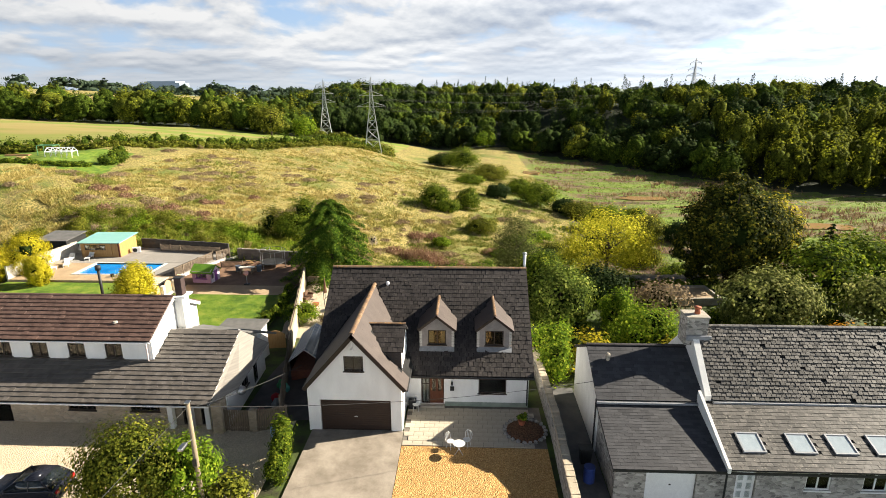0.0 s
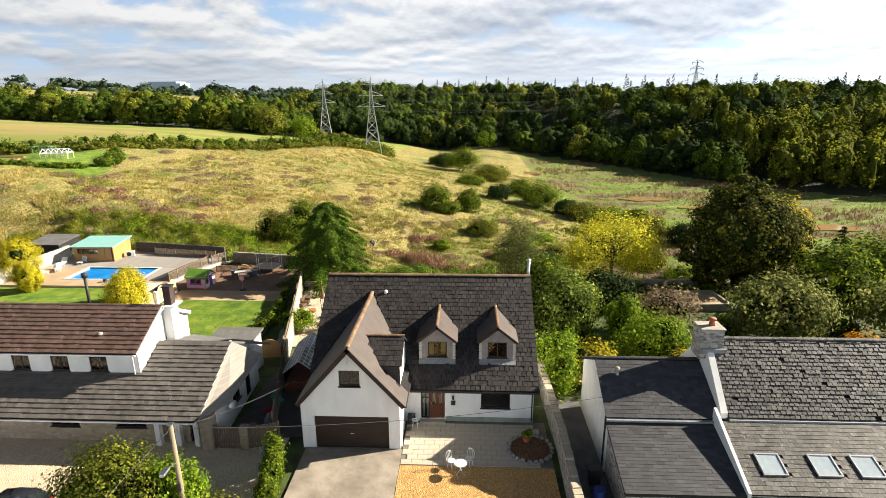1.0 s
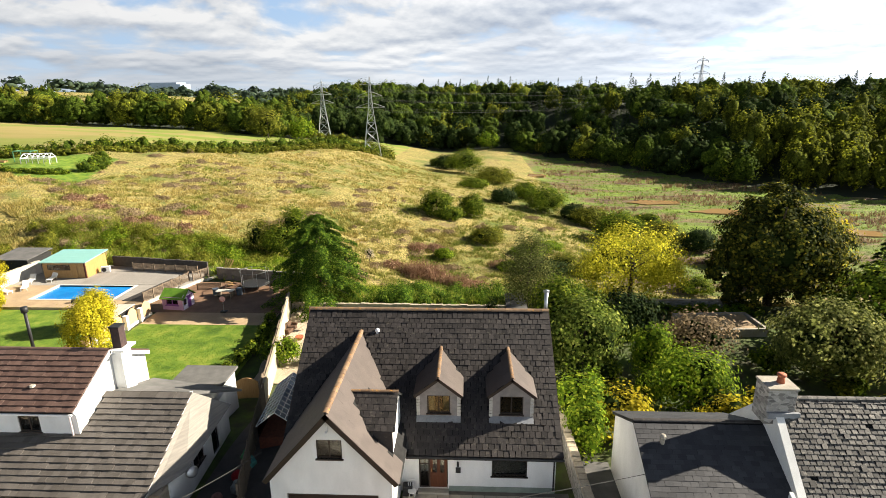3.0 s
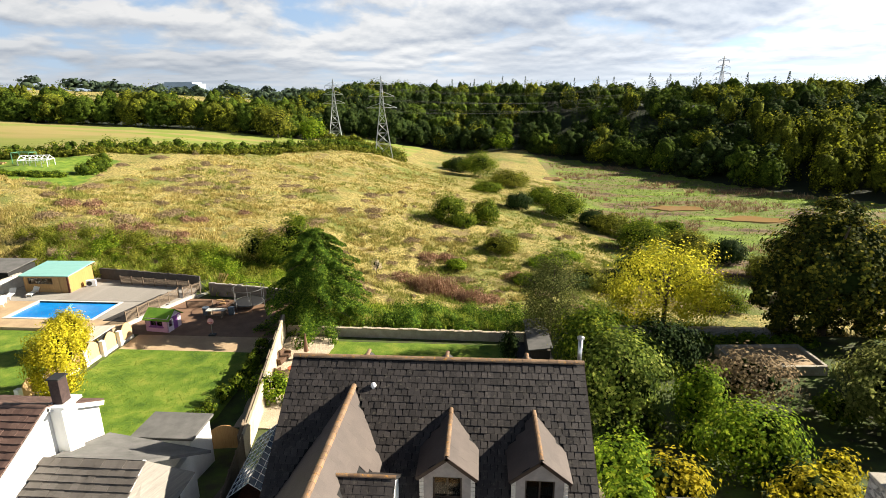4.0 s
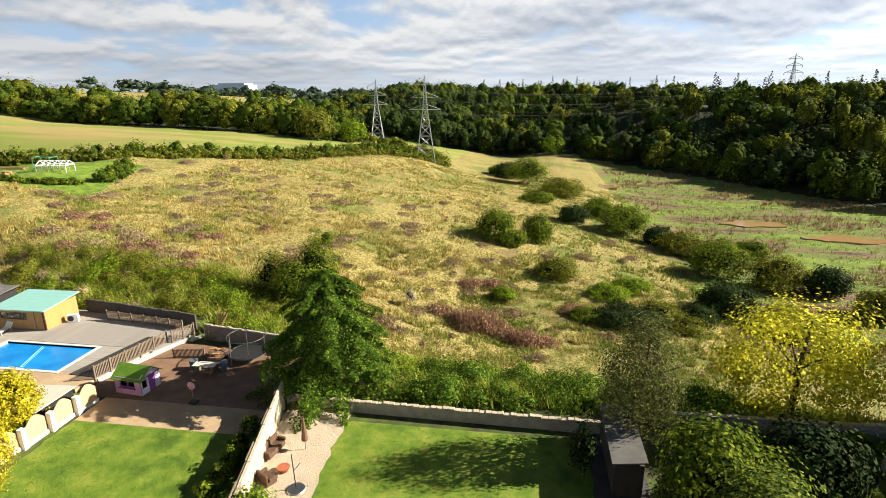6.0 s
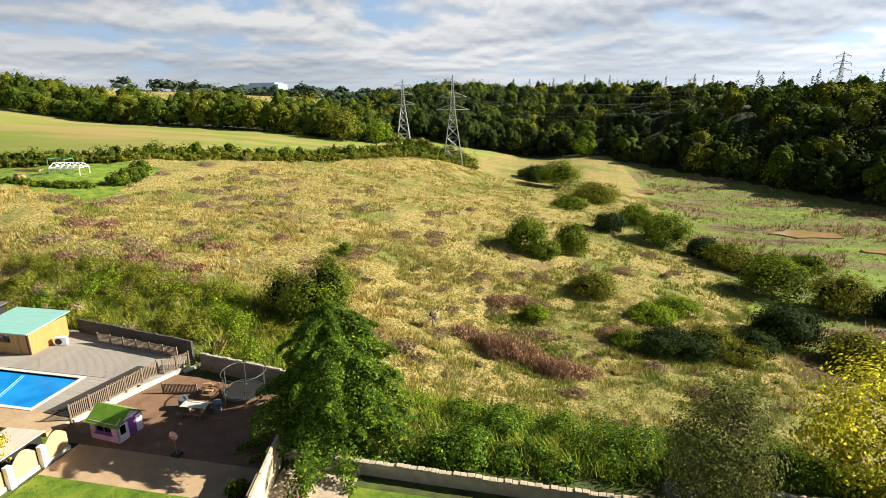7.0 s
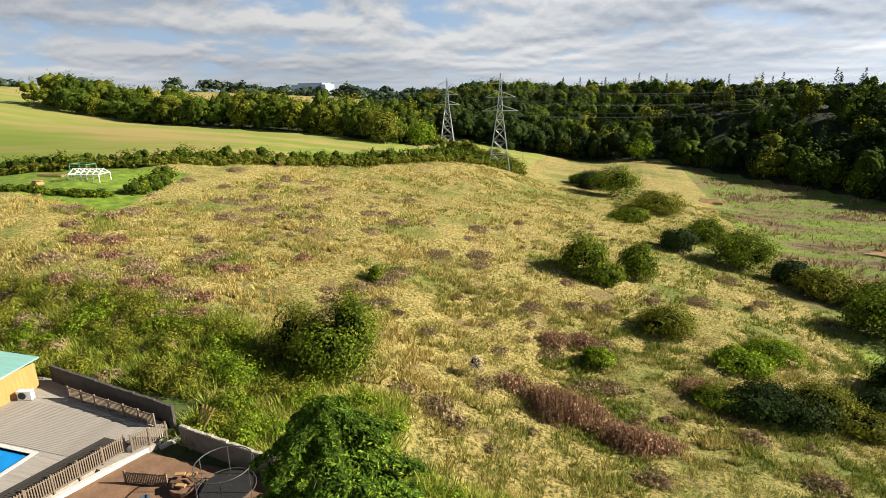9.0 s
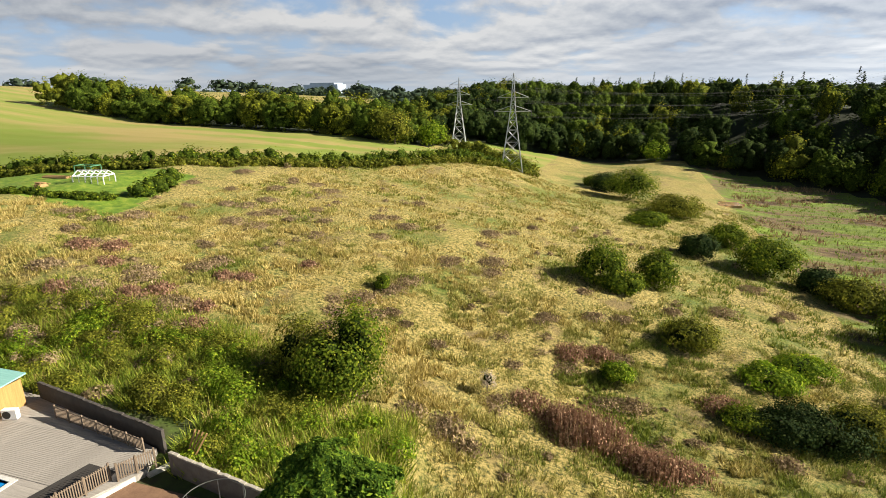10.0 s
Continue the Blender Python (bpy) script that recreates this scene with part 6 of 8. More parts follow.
part("roof", slab([(-2.95, -2.3, 2.05), (2.95, -2.3, 2.1), (2.95, 2.2, 2.45), (-2.95, 2.2, 2.4)], 0.1), MINT, ps)
ol = thing("garden_shed", "low dark outbuilding with grey sheet roof", "shed", (-54.8, 67.5, TZ))
part("wall", box(-2.4, -2, 0, 1.9, 2, 1.9, 0.01), BLACK, ol)
part("roof", slab([(-2.6, -2.3, 2.0), (2.1, -2.3, 2.0), (2.1, 2.2, 2.3), (-2.6, 2.2, 2.3)], 0.08), FLAT, ol)
ac = thing("heat_pump", "white pool heat pump with black fan grille", "heat pump", (-43.9, 66.6, TZ), 20)
part("body", box(-0.5, -0.2, 0.05, 0.5, 0.2, 0.8, 0.02), WHITE_UPVC, ac)
bm = bmesh.new()
tube(bm, (-0.15, -0.235, 0.43), (-0.15, -0.201, 0.43), 0.28, 0.28, 18)
part("fan_grille", bm, BLACK, ac)
part("foot", box(-0.45, -0.18, 0, 0.45, 0.18, 0.05), BLACK, ac)
PINK, PURPLE = two("lilac_paint", (0.55, 0.33, 0.52), (0.48, 0.28, 0.46), 2, 0.6), two("purple_paint", (0.25, 0.08, 0.32), (0.2, 0.06, 0.26), 2, 0.6)
ph = thing("playhouse", "lilac wooden playhouse with green turf roof", "playhouse", (-29.4, 56.6, gz(-29.4, 56.6) + 0.03), -6)
part("wall", moved(panel(1.7, 1.15, 0.05, [(0.3, 0.45, 1.3, 0.95)]), pose(-0.85, -0.85, 0)), PINK, ph)
part("wall", box(-0.85, 0.8, 0, 0.85, 0.85, 1.15), PINK, ph)
part("wall", box(-0.85, -0.79, 0, -0.8, 0.79, 1.15), PINK, ph)
part("front_wall", moved(panel(1.7, 1.15, 0.05, [(0.15, 0.4, 0.55, 0.95), (0.7, 0.0, 1.25, 1.05)]), pose(0.85, -0.85, 0, 0, 0, 90)), two("pale_pink_paint", (0.75, 0.65, 0.74), (0.68, 0.58, 0.68), 2), ph)
part("gable", hull([(0.8, -0.85, 1.15), (0.85, -0.85, 1.15), (0.8, 0.85, 1.15), (0.85, 0.85, 1.15), (0.8, 0, 1.68), (0.85, 0, 1.68)]), bpy.data.materials["pale_pink_paint"], ph)
window(ph, 0.0 - 0.05, -0.85, 0.45, 1.0, 0.5, 0, 1, PURPLE)
part("door", box(0.81, -0.15, 0.0, 0.84, 0.39, 1.05), PURPLE, ph)
TURF = two("turf_roof", (0.10, 0.24, 0.02), (0.16, 0.3, 0.03), 3, 0.95, bump=0.8, fine=30)
for s in (-1, 1):
    part("roof", slab([(-1.0, s * 1.0, 1.02), (1.0, s * 1.0, 1.02), (1.0, 0, 1.72), (-1.0, 0, 1.72)], 0.06), TURF, ph)
part("fascia", box(0.86, -0.9, 1.05, 0.9, 0.9, 1.12), PURPLE, ph)
ph.scale = (1.4, 1.15, 1.2)
# arched timber fence between lawn and pool garden
ar = thing("arched_fence", "arched peach timber fence panels between white pillars", "fence", (0, 0, 0))
PEACH = two("peach_boards", (0.62, 0.42, 0.22), (0.52, 0.34, 0.17), 2, 0.8, fine=14, stretch=(6, 6, 0.4))
y = 42.8
for i in range(6):
    x = -32.3 - 0.02 * (y - 43) + 0.12 * (y - 43)
    zz = gz(x, y)
    part("pillar", box(x - 0.18, y - 0.18, zz - 0.2, x + 0.18, y + 0.18, zz + 1.4, 0.01), WHITE_UPVC, ar)
    pts = [(x + 0.12 * 0, y + 0.22 + k / 8 * 1.55, zz + 0.25) for k in (0, 8)] + [(x, y + 0.22 + k / 8 * 1.55, zz + 1.2 + 0.55 * math.sin(math.pi * k / 8)) for k in range(9)]
    part("arch_panel", hull([(a + s, b, c) for a, b, c in pts for s in (-0.02, 0.03)]), PEACH, ar)
    part("base_course", box(x - 0.12, y + 0.2, zz - 0.2, x + 0.12, y + 1.8, zz + 0.22), BLOCK, ar)
    y += 2.0
cs = thing("garden_store", "low garden store with pale corrugated roof", "shed", (-34.3, 52.7, gz(-34.3, 52.7)))
part("wall", box(-1.3, -1.6, 0, 1.3, 1.6, 0.95, 0.01), BLACK, cs)
part("roof", slab([(-1.5, -1.8, 1.0), (1.5, -1.8, 1.15), (1.5, 1.8, 1.15), (-1.5, 1.8, 1.0)], 0.06), two("corrugated_sheet", (0.62, 0.58, 0.5), (0.5, 0.46, 0.4), 2, 0.6, fine=6, stretch=(8, 0.2, 1)), cs)
pt = thing("picnic_table", "pale grey wooden picnic table on the patio", "table", (-25.6, 59.6, gz(-25.6, 59.6) + 0.03), 4)
for i in range(4):
    part("table_board", box(-0.95, -0.4 + i * 0.205, 0.7, 0.95, -0.21 + i * 0.205, 0.74, 0.006), BLOCK, pt)
for s in (-1, 1):
    part("bench", box(-0.95, s * 0.75 - 0.13, 0.4, 0.95, s * 0.75 + 0.13, 0.44, 0.006), FENCEWOOD, pt)
    part("leg_frame", hull([(s * 0.7 + a, b, c) for a in (-0.04, 0.04) for b, c in ((-0.8, 0), (0.8, 0), (-0.35, 0.7), (0.35, 0.7))]), FENCEWOOD, pt)
for k, (dx, dy) in enumerate(((-1.35, 0.5), (1.3, 0.6))):
    bm = bmesh.new()
    tube(bm, (0, 0, 0), (0, 0, 0.75), 0.3, 0.34, 14)
    o = part("patio_barrel", bm, two("dull_blue_plastic", (0.10, 0.13, 0.17), (0.08, 0.1, 0.13), 3, 0.6) if k == 0 else bpy.data.materials["dull_blue_plastic"], None)
    tagged(o, "dull blue plastic barrel beside the picnic table", "barrel").matrix_basis = pose(-25.6 + dx, 59.6 + dy, gz(-25, 60) + 0.03)
bh = thing("basketball_hoop", "children's basketball hoop with pink round backboard", "basketball hoop", (-23.9, 55.2, gz(-23.9, 55.2) + 0.03), 0)
part("base", box(-0.3, -0.25, 0, 0.3, 0.25, 0.15, 0.03), BLACK, bh)
bm = bmesh.new()
tube(bm, (0, 0, 0.15), (0, 0, 1.3), 0.03)
part("pole", bm, STEEL, bh)
bm = bmesh.new()
tube(bm, (0, -0.06, 1.45), (0, -0.03, 1.45), 0.30, 0.30, 20)
part("backboard", bm, two("pink_board", (0.62, 0.30, 0.36), (0.7, 0.45, 0.48), 4, 0.5), bh)
bm = bmesh.new()
ring(bm, 0.2, 0.015, (0, -0.28, 1.36), 14)
part("rim", bm, two("red_paint", (0.5, 0.05, 0.04), (0.4, 0.04, 0.03), 3), bh)
tr = thing("trampoline", "round trampoline with dark safety net hoop", "trampoline", (-23.2, 62.2, gz(-23.2, 62.2) + 0.03))
bm = bmesh.new()
tube(bm, (0, 0, 0.62), (0, 0, 0.66), 1.45, 1.45, 28)
part("mat", bm, BLACK, tr)
DARK_TUBE = two("dark_tube", (0.06, 0.07, 0.06), (0.05, 0.05, 0.05), 3, 0.5)
for zc, rr in ((0.68, 1.6), (2.2, 1.6)):
    bm = bmesh.new()
    ring(bm, rr, 0.03, (0, 0, zc))
    part("hoop", bm, DARK_TUBE, tr)
for i in range(6):
    a = i * 6.283 / 6
    bm = bmesh.new()
    tube(bm, (math.cos(a) * 1.6, math.sin(a) * 1.6, 0), (math.cos(a) * 1.6, math.sin(a) * 1.6, 2.2), 0.025)
    part("leg", bm, STEEL, tr)
sp = thing("sand_pit", "round brown sand pit with timber pieces", "sand pit", (-26.0, 62.3, gz(-26, 62.3) + 0.03))
bm = bmesh.new()
tube(bm, (0, 0, 0), (0, 0, 0.35), 1.0, 1.0, 20)
part("tub", bm, two("brown_tub", (0.22, 0.13, 0.08), (0.16, 0.09, 0.06), 3), sp)
for i in range(6):
    o = part("timber_piece", box(-0.3, -0.12, 0, 0.3, 0.12, 0.1, 0.01), RAWWOOD if i % 2 else WICKER, sp)
    o.matrix_basis = pose(rp.uniform(-0.6, 0.6), rp.uniform(-0.6, 0.6), 0.36 + 0.05 * i, 0, 0, rp.uniform(0, 180))
for x, y, tn in ((-50.6, 62.8, 20), (-49.6, 60.6, 30), (-50.8, 59.2, 70), (-48.6, 63.6, 10)):
    t = thing("sun_lounger", "white plastic sun lounger by the pool", "sun lounger", (x, y, TZ), tn, "loungers by the pool")
    part("frame", box(-0.32, -0.9, 0.28, 0.32, 0.45, 0.34, 0.01), WHITE_UPVC, t)
    part("backrest", hull([(a, b, c) for a in (-0.32, 0.32) for b, c in ((0.46, 0.28), (0.46, 0.34), (0.95, 0.78), (0.99, 0.74))]), WHITE_UPVC, t)
    for a in (-0.28, 0.28):
        for b in (-0.8, 0.4):
            part("leg", box(a - 0.03, b - 0.03, 0, a + 0.03, b + 0.03, 0.28), WHITE_UPVC, t)
bm = bmesh.new()
tube(bm, (0, 0, 0), (0, 0, 0.35), 0.22, 0.2, 12)
o = part("pool_pump", bm, BLACK, None)
tagged(o, "small dark pool pump drum at the pool side", "pump").matrix_basis = pose(-41.0, 56.6, TZ)
arb = thing("trellis", "brown arched timber trellis panel by the lawn", "trellis", (-15.6, 38.3, gz(-15.6, 38.3)), 8)
for s in (-1, 1):
    pts = [(s * 0.9 + k * 0.1125 - 0.45 * 2 * 0.0 - 0.85, 0, 1.3 + 0.35 * math.sin(math.pi * k / 15)) for k in range(16)] + [(s * 0.9 - 0.85, 0, 0), (s * 0.9 + 0.84, 0, 0)]
    part("panel", hull([(a, d, c) for a, b, c in pts for d in (-0.03, 0.03)]), RAWWOOD, arb)


# ---- trees and shrubs ----
L_FRONT = leaf_mat("leaf_front", (0.03, 0.045, 0.006), (0.13, 0.15, 0.015), (0.30, 0.29, 0.04), 0.4)
L_WILLOW = leaf_mat("leaf_willow", (0.24, 0.25, 0.018), (0.55, 0.52, 0.04), (0.80, 0.72, 0.09), 0.65)
# near-black core: the shade inside crowns is put into this colour
L_CORE = two("shaded_inner_leaves", (0.012, 0.022, 0.005), (0.022, 0.034, 0.008), 4, 0.95, spec=0.02)
def tree(label, x, y, h, radii, mat, clumps, per, leaf, seed, lift=0.55, name="tree", trunk=0.16, lump=0.42, hollow=0.55, extra=None, droop=0.0, cut=-0.8, group="", mass=6):
    """A broad tree: trunk and limbs under a crown of leaf clumps."""
    r = np.random.default_rng(seed)
    t = thing(name, label, "tree" if h > 3 else "shrub", (x, y, gz(x, y) - 0.05), 0, group)
    part("trunk", limbs(bmesh.new(), h, trunk, r), BARK, t)
    sets = [crown(radii, (0, 0, h * lift), clumps, per, leaf, r, hollow, lump, droop, cut)]
    for ex in extra or ():
        sets.append(crown(ex[0], ex[1], ex[2], per, leaf, r, hollow, lump, droop, cut))
    v, f = join(sets)
    leaves("crown", v, f, mat, t)
    # dark lumps added within the crown stand for its inner shade
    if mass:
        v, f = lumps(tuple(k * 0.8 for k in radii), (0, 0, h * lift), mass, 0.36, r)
        leaves("shaded_core", v, f, L_CORE, t)
    return t


def conifer(label, x, y, h, w, mat, tiers, per, leaf, seed, power=0.85, base=0.04):
    r = np.random.default_rng(seed)
    t = thing("conifer", label, "tree", (x, y, gz(x, y) - 0.05))
    bm = bmesh.new()
    tube(bm, (0, 0, -0.3), (0, 0, h * 0.96), 0.22, 0.03, 9)
    for i in range(26):
        k = 0.08 + 0.8 * i / 26
        a = i * 2.4
        L = w * (1 - k) ** power * 0.8
        tube(bm, (0, 0, h * k), (math.cos(a) * L, math.sin(a) * L, h * k - L * 0.15), 0.05, 0.015, 5)
    part("trunk", bm, BARK, t)
    v, f = spire(h, w, tiers, per, leaf, r, base, power)
    leaves("foliage", v, f, mat, t)
    return t


conifer("tall dense dark green fir behind the garden wall", -14.6, 59.0, 9.7, 6.3, L_FIR, 84, 1000, 0.125, 71, 0.44)
tree("slender olive-grey tree beside the garden shed", 7.2, 54.2, 9.0, (2.5, 2.4, 4.1), leaf_mat("leaf_grey_olive", (0.045, 0.055, 0.015), (0.12, 0.135, 0.035), (0.26, 0.27, 0.09)), 150, 90, 0.075, 72, 0.53, lump=0.30, mass=0)
tree("yellow-green weeping willow by the low stone wall", 19.0, 60.3, 9.0, (5.6, 4.6, 3.9), L_WILLOW, 190, 44, 0.125, 73, 0.55, trunk=0.24, lump=0.27, droop=0.35, mass=0, extra=[((3, 3, 2.6), (-3.2, 0, 3.2), 30), ((3, 3, 2.4), (3.4, 0.5, 3.4), 30)])
tree("huge dark spreading yew with sunlit crown", 33.0, 59.0, 12.6, (5.6, 5.0, 5.0), leaf_mat("leaf_yew", (0.014, 0.026, 0.006), (0.075, 0.085, 0.012), (0.30, 0.26, 0.028), 0.3), 170, 85, 0.18, 74, 0.52, trunk=0.5, lump=0.20, cut=-0.97, mass=14, extra=[((3.2, 3.0, 3.0), (4.4, 0, 6.2), 50), ((2.8, 2.8, 2.6), (-4.2, 0, 4.6), 40), ((2.6, 2.6, 2.8), (-1.0, 0, 10.2), 40), ((3.0, 3.0, 2.6), (4.6, -1, 2.6), 45), ((3.4, 3.0, 2.0), (-2.6, -1, 2.2), 40), ((2.8, 2.6, 2.4), (-3.2, -1.5, 7.6), 36)])
tree("yellow-tinged broadleaf tree behind the yew", 38.8, 62.6, 11.9, (3.7, 3.4, 4.8), L_YEL, 110, 60, 0.16, 75, 0.6, lump=0.26, mass=8)
conifer("dark pointed conifer in the overgrown garden", 46.5, 62.5, 8.4, 3.4, L_DARK, 22, 300, 0.22, 76, 0.7)
tree("leafy green pear tree behind the white house", 10.3, 42.6, 7.0, (2.9, 3.0, 3.3), leaf_mat("leaf_pear", (0.04, 0.07, 0.012), (0.15, 0.20, 0.03), (0.34, 0.38, 0.08), 0.4), 125, 60, 0.13, 77, 0.5, trunk=0.14, lump=0.28, mass=9)
tree("glossy mid-green tree behind the white house", 8.9, 46.6, 7.2, (2.3, 2.6, 3.4), L_OAK, 100, 60, 0.13, 78, 0.5, lump=0.28, mass=8)
tree("bright lime green shrub beside the house gable", 8.4, 34.2, 3.6, (1.7, 2.1, 1.6), L_BRIGHT, 65, 55, 0.12, 79, 0.5, "shrub", 0.06)
tree("bright lime green shrub beside the house gable", 8.2, 31.4, 2.9, (1.0, 1.6, 1.4), L_BRIGHT, 50, 55, 0.11, 80, 0.5, "shrub", 0.06)
tree("yellow-green straggly shrub by the stone wall", 10.6, 33.0, 2.9, (1.9, 2.0, 1.4), L_YEL, 40, 40, 0.13, 81, 0.5, "shrub", 0.06)
tree("pale silvery-green bushy tree in the overgrown garden", 29.2, 43.0, 6.6, (4.2, 3.4, 3.0), leaf_mat("leaf_pale", (0.07, 0.09, 0.022), (0.24, 0.26, 0.07), (0.44, 0.44, 0.15), 0.5), 150, 60, 0.15, 82, 0.5, trunk=0.16, lump=0.26)
tree("sunlit round evergreen shrub in the overgrown garden", 15.5, 42.3, 4.9, (1.4, 1.4, 2.3), L_BRIGHT, 80, 55, 0.115, 83, 0.5, "shrub", 0.07)
tree("soft green bushy shrub in the overgrown garden", 16.6, 37.6, 4.2, (2.5, 2.2, 2.0), L_BRIGHT, 100, 55, 0.12, 84, 0.5, "shrub", 0.07)
tree("yellow-green low shrub behind the stone house", 17.6, 33.2, 2.4, (1.9, 1.5, 1.2), L_YEL, 40, 40, 0.13, 85, 0.5, "shrub", 0.05)
tree("russet thinning shrub over the garden path", 20.6, 46.2, 4.3, (2.9, 2.2, 1.9), L_BROWN, 60, 40, 0.13, 86, 0.5, "shrub", 0.07)
tree("dark green evergreen hedge clump in the garden", 16.2, 52.0, 3.6, (3.0, 2.4, 2.0), L_DARK, 90, 55, 0.14, 87, 0.45, "shrub", 0.08)
tree("dark green evergreen hedge clump in the garden", 12.6, 49.0, 3.4, (1.8, 2.6, 2.0), L_OAK, 75, 55, 0.13, 88, 0.45, "shrub", 0.08)
tree("orange autumn shrub behind the stone house", 31.5, 36.0, 3.2, (1.5, 1.4, 1.5), L_ORANGE, 40, 40, 0.14, 89, 0.5, "shrub", 0.06)
tree("dense mid-green garden tree at the boundary", 38.0, 50.0, 7.2, (3.8, 3.4, 3.4), L_OAK, 80, 50, 0.19, 90, 0.5)
tree("dense dark green garden tree at the boundary", 44.5, 54.0, 6.8, (3.6, 3.4, 3.2), L_OAK, 80, 50, 0.2, 91, 0.5)
tree("pale green bushy garden tree", 40.0, 44.0, 5.8, (3.2, 3.0, 2.6), bpy.data.materials["leaf_pale"], 70, 50, 0.18, 92, 0.5)
rv = np.random.default_rng(93)
for i in range(52):
    x, y = rv.uniform(9.5, 44), rv.uniform(31, 55)
    if math.hypot(x - 24.5, y - 52) < 4:
        continue
    h = rv.uniform(1.0, 2.4)
    k = (0, 1, 1, 2, 3, 0, 4, 1)[rv.integers(0, 8)]
    lab, mt = (("low mid-green garden shrub", L_OAK), ("dark evergreen garden shrub", L_DARK), ("lime green bushy garden shrub", L_BRIGHT), ("yellowing straggly garden shrub", L_YEL), ("dull olive garden shrub", L_OLIVE))[k]
    tree(lab, x, y, h, (h * 0.6, h * 0.6, h * 0.48), mt, 26, 34, 0.13, 200 + i, 0.48, "shrub", 0.04, group="shrubs in the overgrown garden")
# concrete raised bed and its plants
rb = thing("raised_bed", "old concrete raised bed with pale soil", "raised bed", (25.2, 52.6, gz(25, 52.6)), 4)
for a, b, c, d in ((-3.6, -2.0, 3.6, -1.75), (-3.6, 1.75, 3.6, 2.0), (-3.6, -1.74, -3.35, 1.74), (3.35, -1.74, 3.6, 1.74)):
    part("side_wall", box(a, b, -0.2, c, d, 0.75, 0.02), CONC, rb)
part("soil", box(-3.3, -1.7, -0.2, 3.3, 1.7, 0.55), TAN_PAVE, rb)
for i in range(9):
    tree("leafy green plant along the garden wall", 20.0 + i * 1.25, 55.9 + 0.3 * math.sin(i * 2), 1.0, (0.75, 0.6, 0.5), L_BRIGHT, 16, 26, 0.12, 260 + i, 0.5, "shrub", 0.03, group="plants along the wall")
# golden cypresses and the planting of the long house
GOLDS = [(-30.6, 44.6, 5.6, 2.3), (-34.6, 51.0, 3.9, 2.1), (-52.4, 58.2, 5.2, 2.9), (-48.2, 54.2, 3.7, 1.5), (-55.2, 55.5, 4.6, 2.4)]
for i, (x, y, h, w) in enumerate(GOLDS):
    tree("bright golden cypress, dense and rounded", x, y, h, (w * 0.85, w * 0.85, h * 0.5), L_GOLD, 140, 85, 0.078, 300 + i, 0.5, "golden_cypress", 0.1, 0.22, 0.7, cut=-0.95, group="golden cypresses")
tree("large leafy green shrub at the drive edge", -14.9, 18.0, 5.3, (2.5, 2.1, 2.35), L_FRONT, 190, 75, 0.075, 310, 0.5, "tree", 0.1, 0.27, mass=9)
tree("bright green leafy shrub by the telegraph pole", -12.4, 18.6, 4.2, (1.6, 1.6, 1.9), L_BRIGHT, 110, 60, 0.085, 311, 0.5, "shrub", 0.08, 0.27)
tree("reddish-green low shrub at the drive edge", -10.3, 18.4, 1.8, (1.2, 1.2, 0.9), L_OLIVE, 40, 40, 0.09, 312, 0.5, "shrub", 0.05)
for i, (x, y, h) in enumerate(((-8.75, 22.5, 2.3), (-8.55, 21.7, 2.0), (-8.4, 20.9, 1.7), (-8.3, 20.1, 1.4))):
    tree("narrow ivy-green hedge along the driveway", x, y, h, (0.55, 0.62, h * 0.5), L_OAK, 40, 40, 0.07, 320 + i, 0.5, "hedge_shrub", 0.04, cut=-0.98, group="driveway hedge")
tree("feathery green bamboo clump behind the house", -14.2, 44.6, 2.2, (1.6, 1.1, 1.1), L_BRIGHT, 50, 40, 0.10, 330, 0.5, "shrub", 0.04)
tree("brown dried shrub at the patio edge", -11.8, 44.6, 1.1, (0.8, 0.7, 0.5), L_BROWN, 24, 30, 0.07, 331, 0.5, "shrub", 0.03)
tree("thin dark climber beside the garden shed", 3.6, 51.5, 3.4, (0.7, 0.8, 1.6), L_DARK, 34, 34, 0.10, 332, 0.5, "shrub", 0.04)
for i in range(9):
    tree("scrubby dark plant in the shaded lawn border", -17.6 - 0.35 * math.sin(i) + 0.0, 39.5 + i * 1.6, 1.3, (0.6, 0.7, 0.6), L_OAK, 18, 28, 0.10, 340 + i, 0.5, "shrub", 0.03, group="lawn border plants")


# ---- the rough bank, brambles and field bushes ----
def thicket(name, label, spots, mat, leaf, per=40, seed=1, up=0.0):
    """Low tangled growth: overlapping mounds of small leaves, one mass."""
    r = np.random.default_rng(seed)
    made = []
    for x, y, w, h in spots:
        made.append(crown((w, w, h), (x, y, gz(x, y) + h * 0.25), int(14 + w * 9), per, leaf, r, 0.7, 0.38, 0, -0.25))
    v, f = join(made)
    return tagged(new(name, mesh_of(name, v, f, mat)), label, "bushes", kind="stuff")


def scatter(n, x0, x1, y0, y1, w0, w1, seed, hk=0.6, rule=None):
    r = np.random.default_rng(seed)
    out = []
    while len(out) < n:
        x, y, w = r.uniform(x0, x1), r.uniform(y0, y1), r.uniform(w0, w1)
        if rule and not rule(x, y):
            n -= 1
            continue
        out.append((x, y, w, w * hk * r.uniform(0.7, 1.3)))
    return out


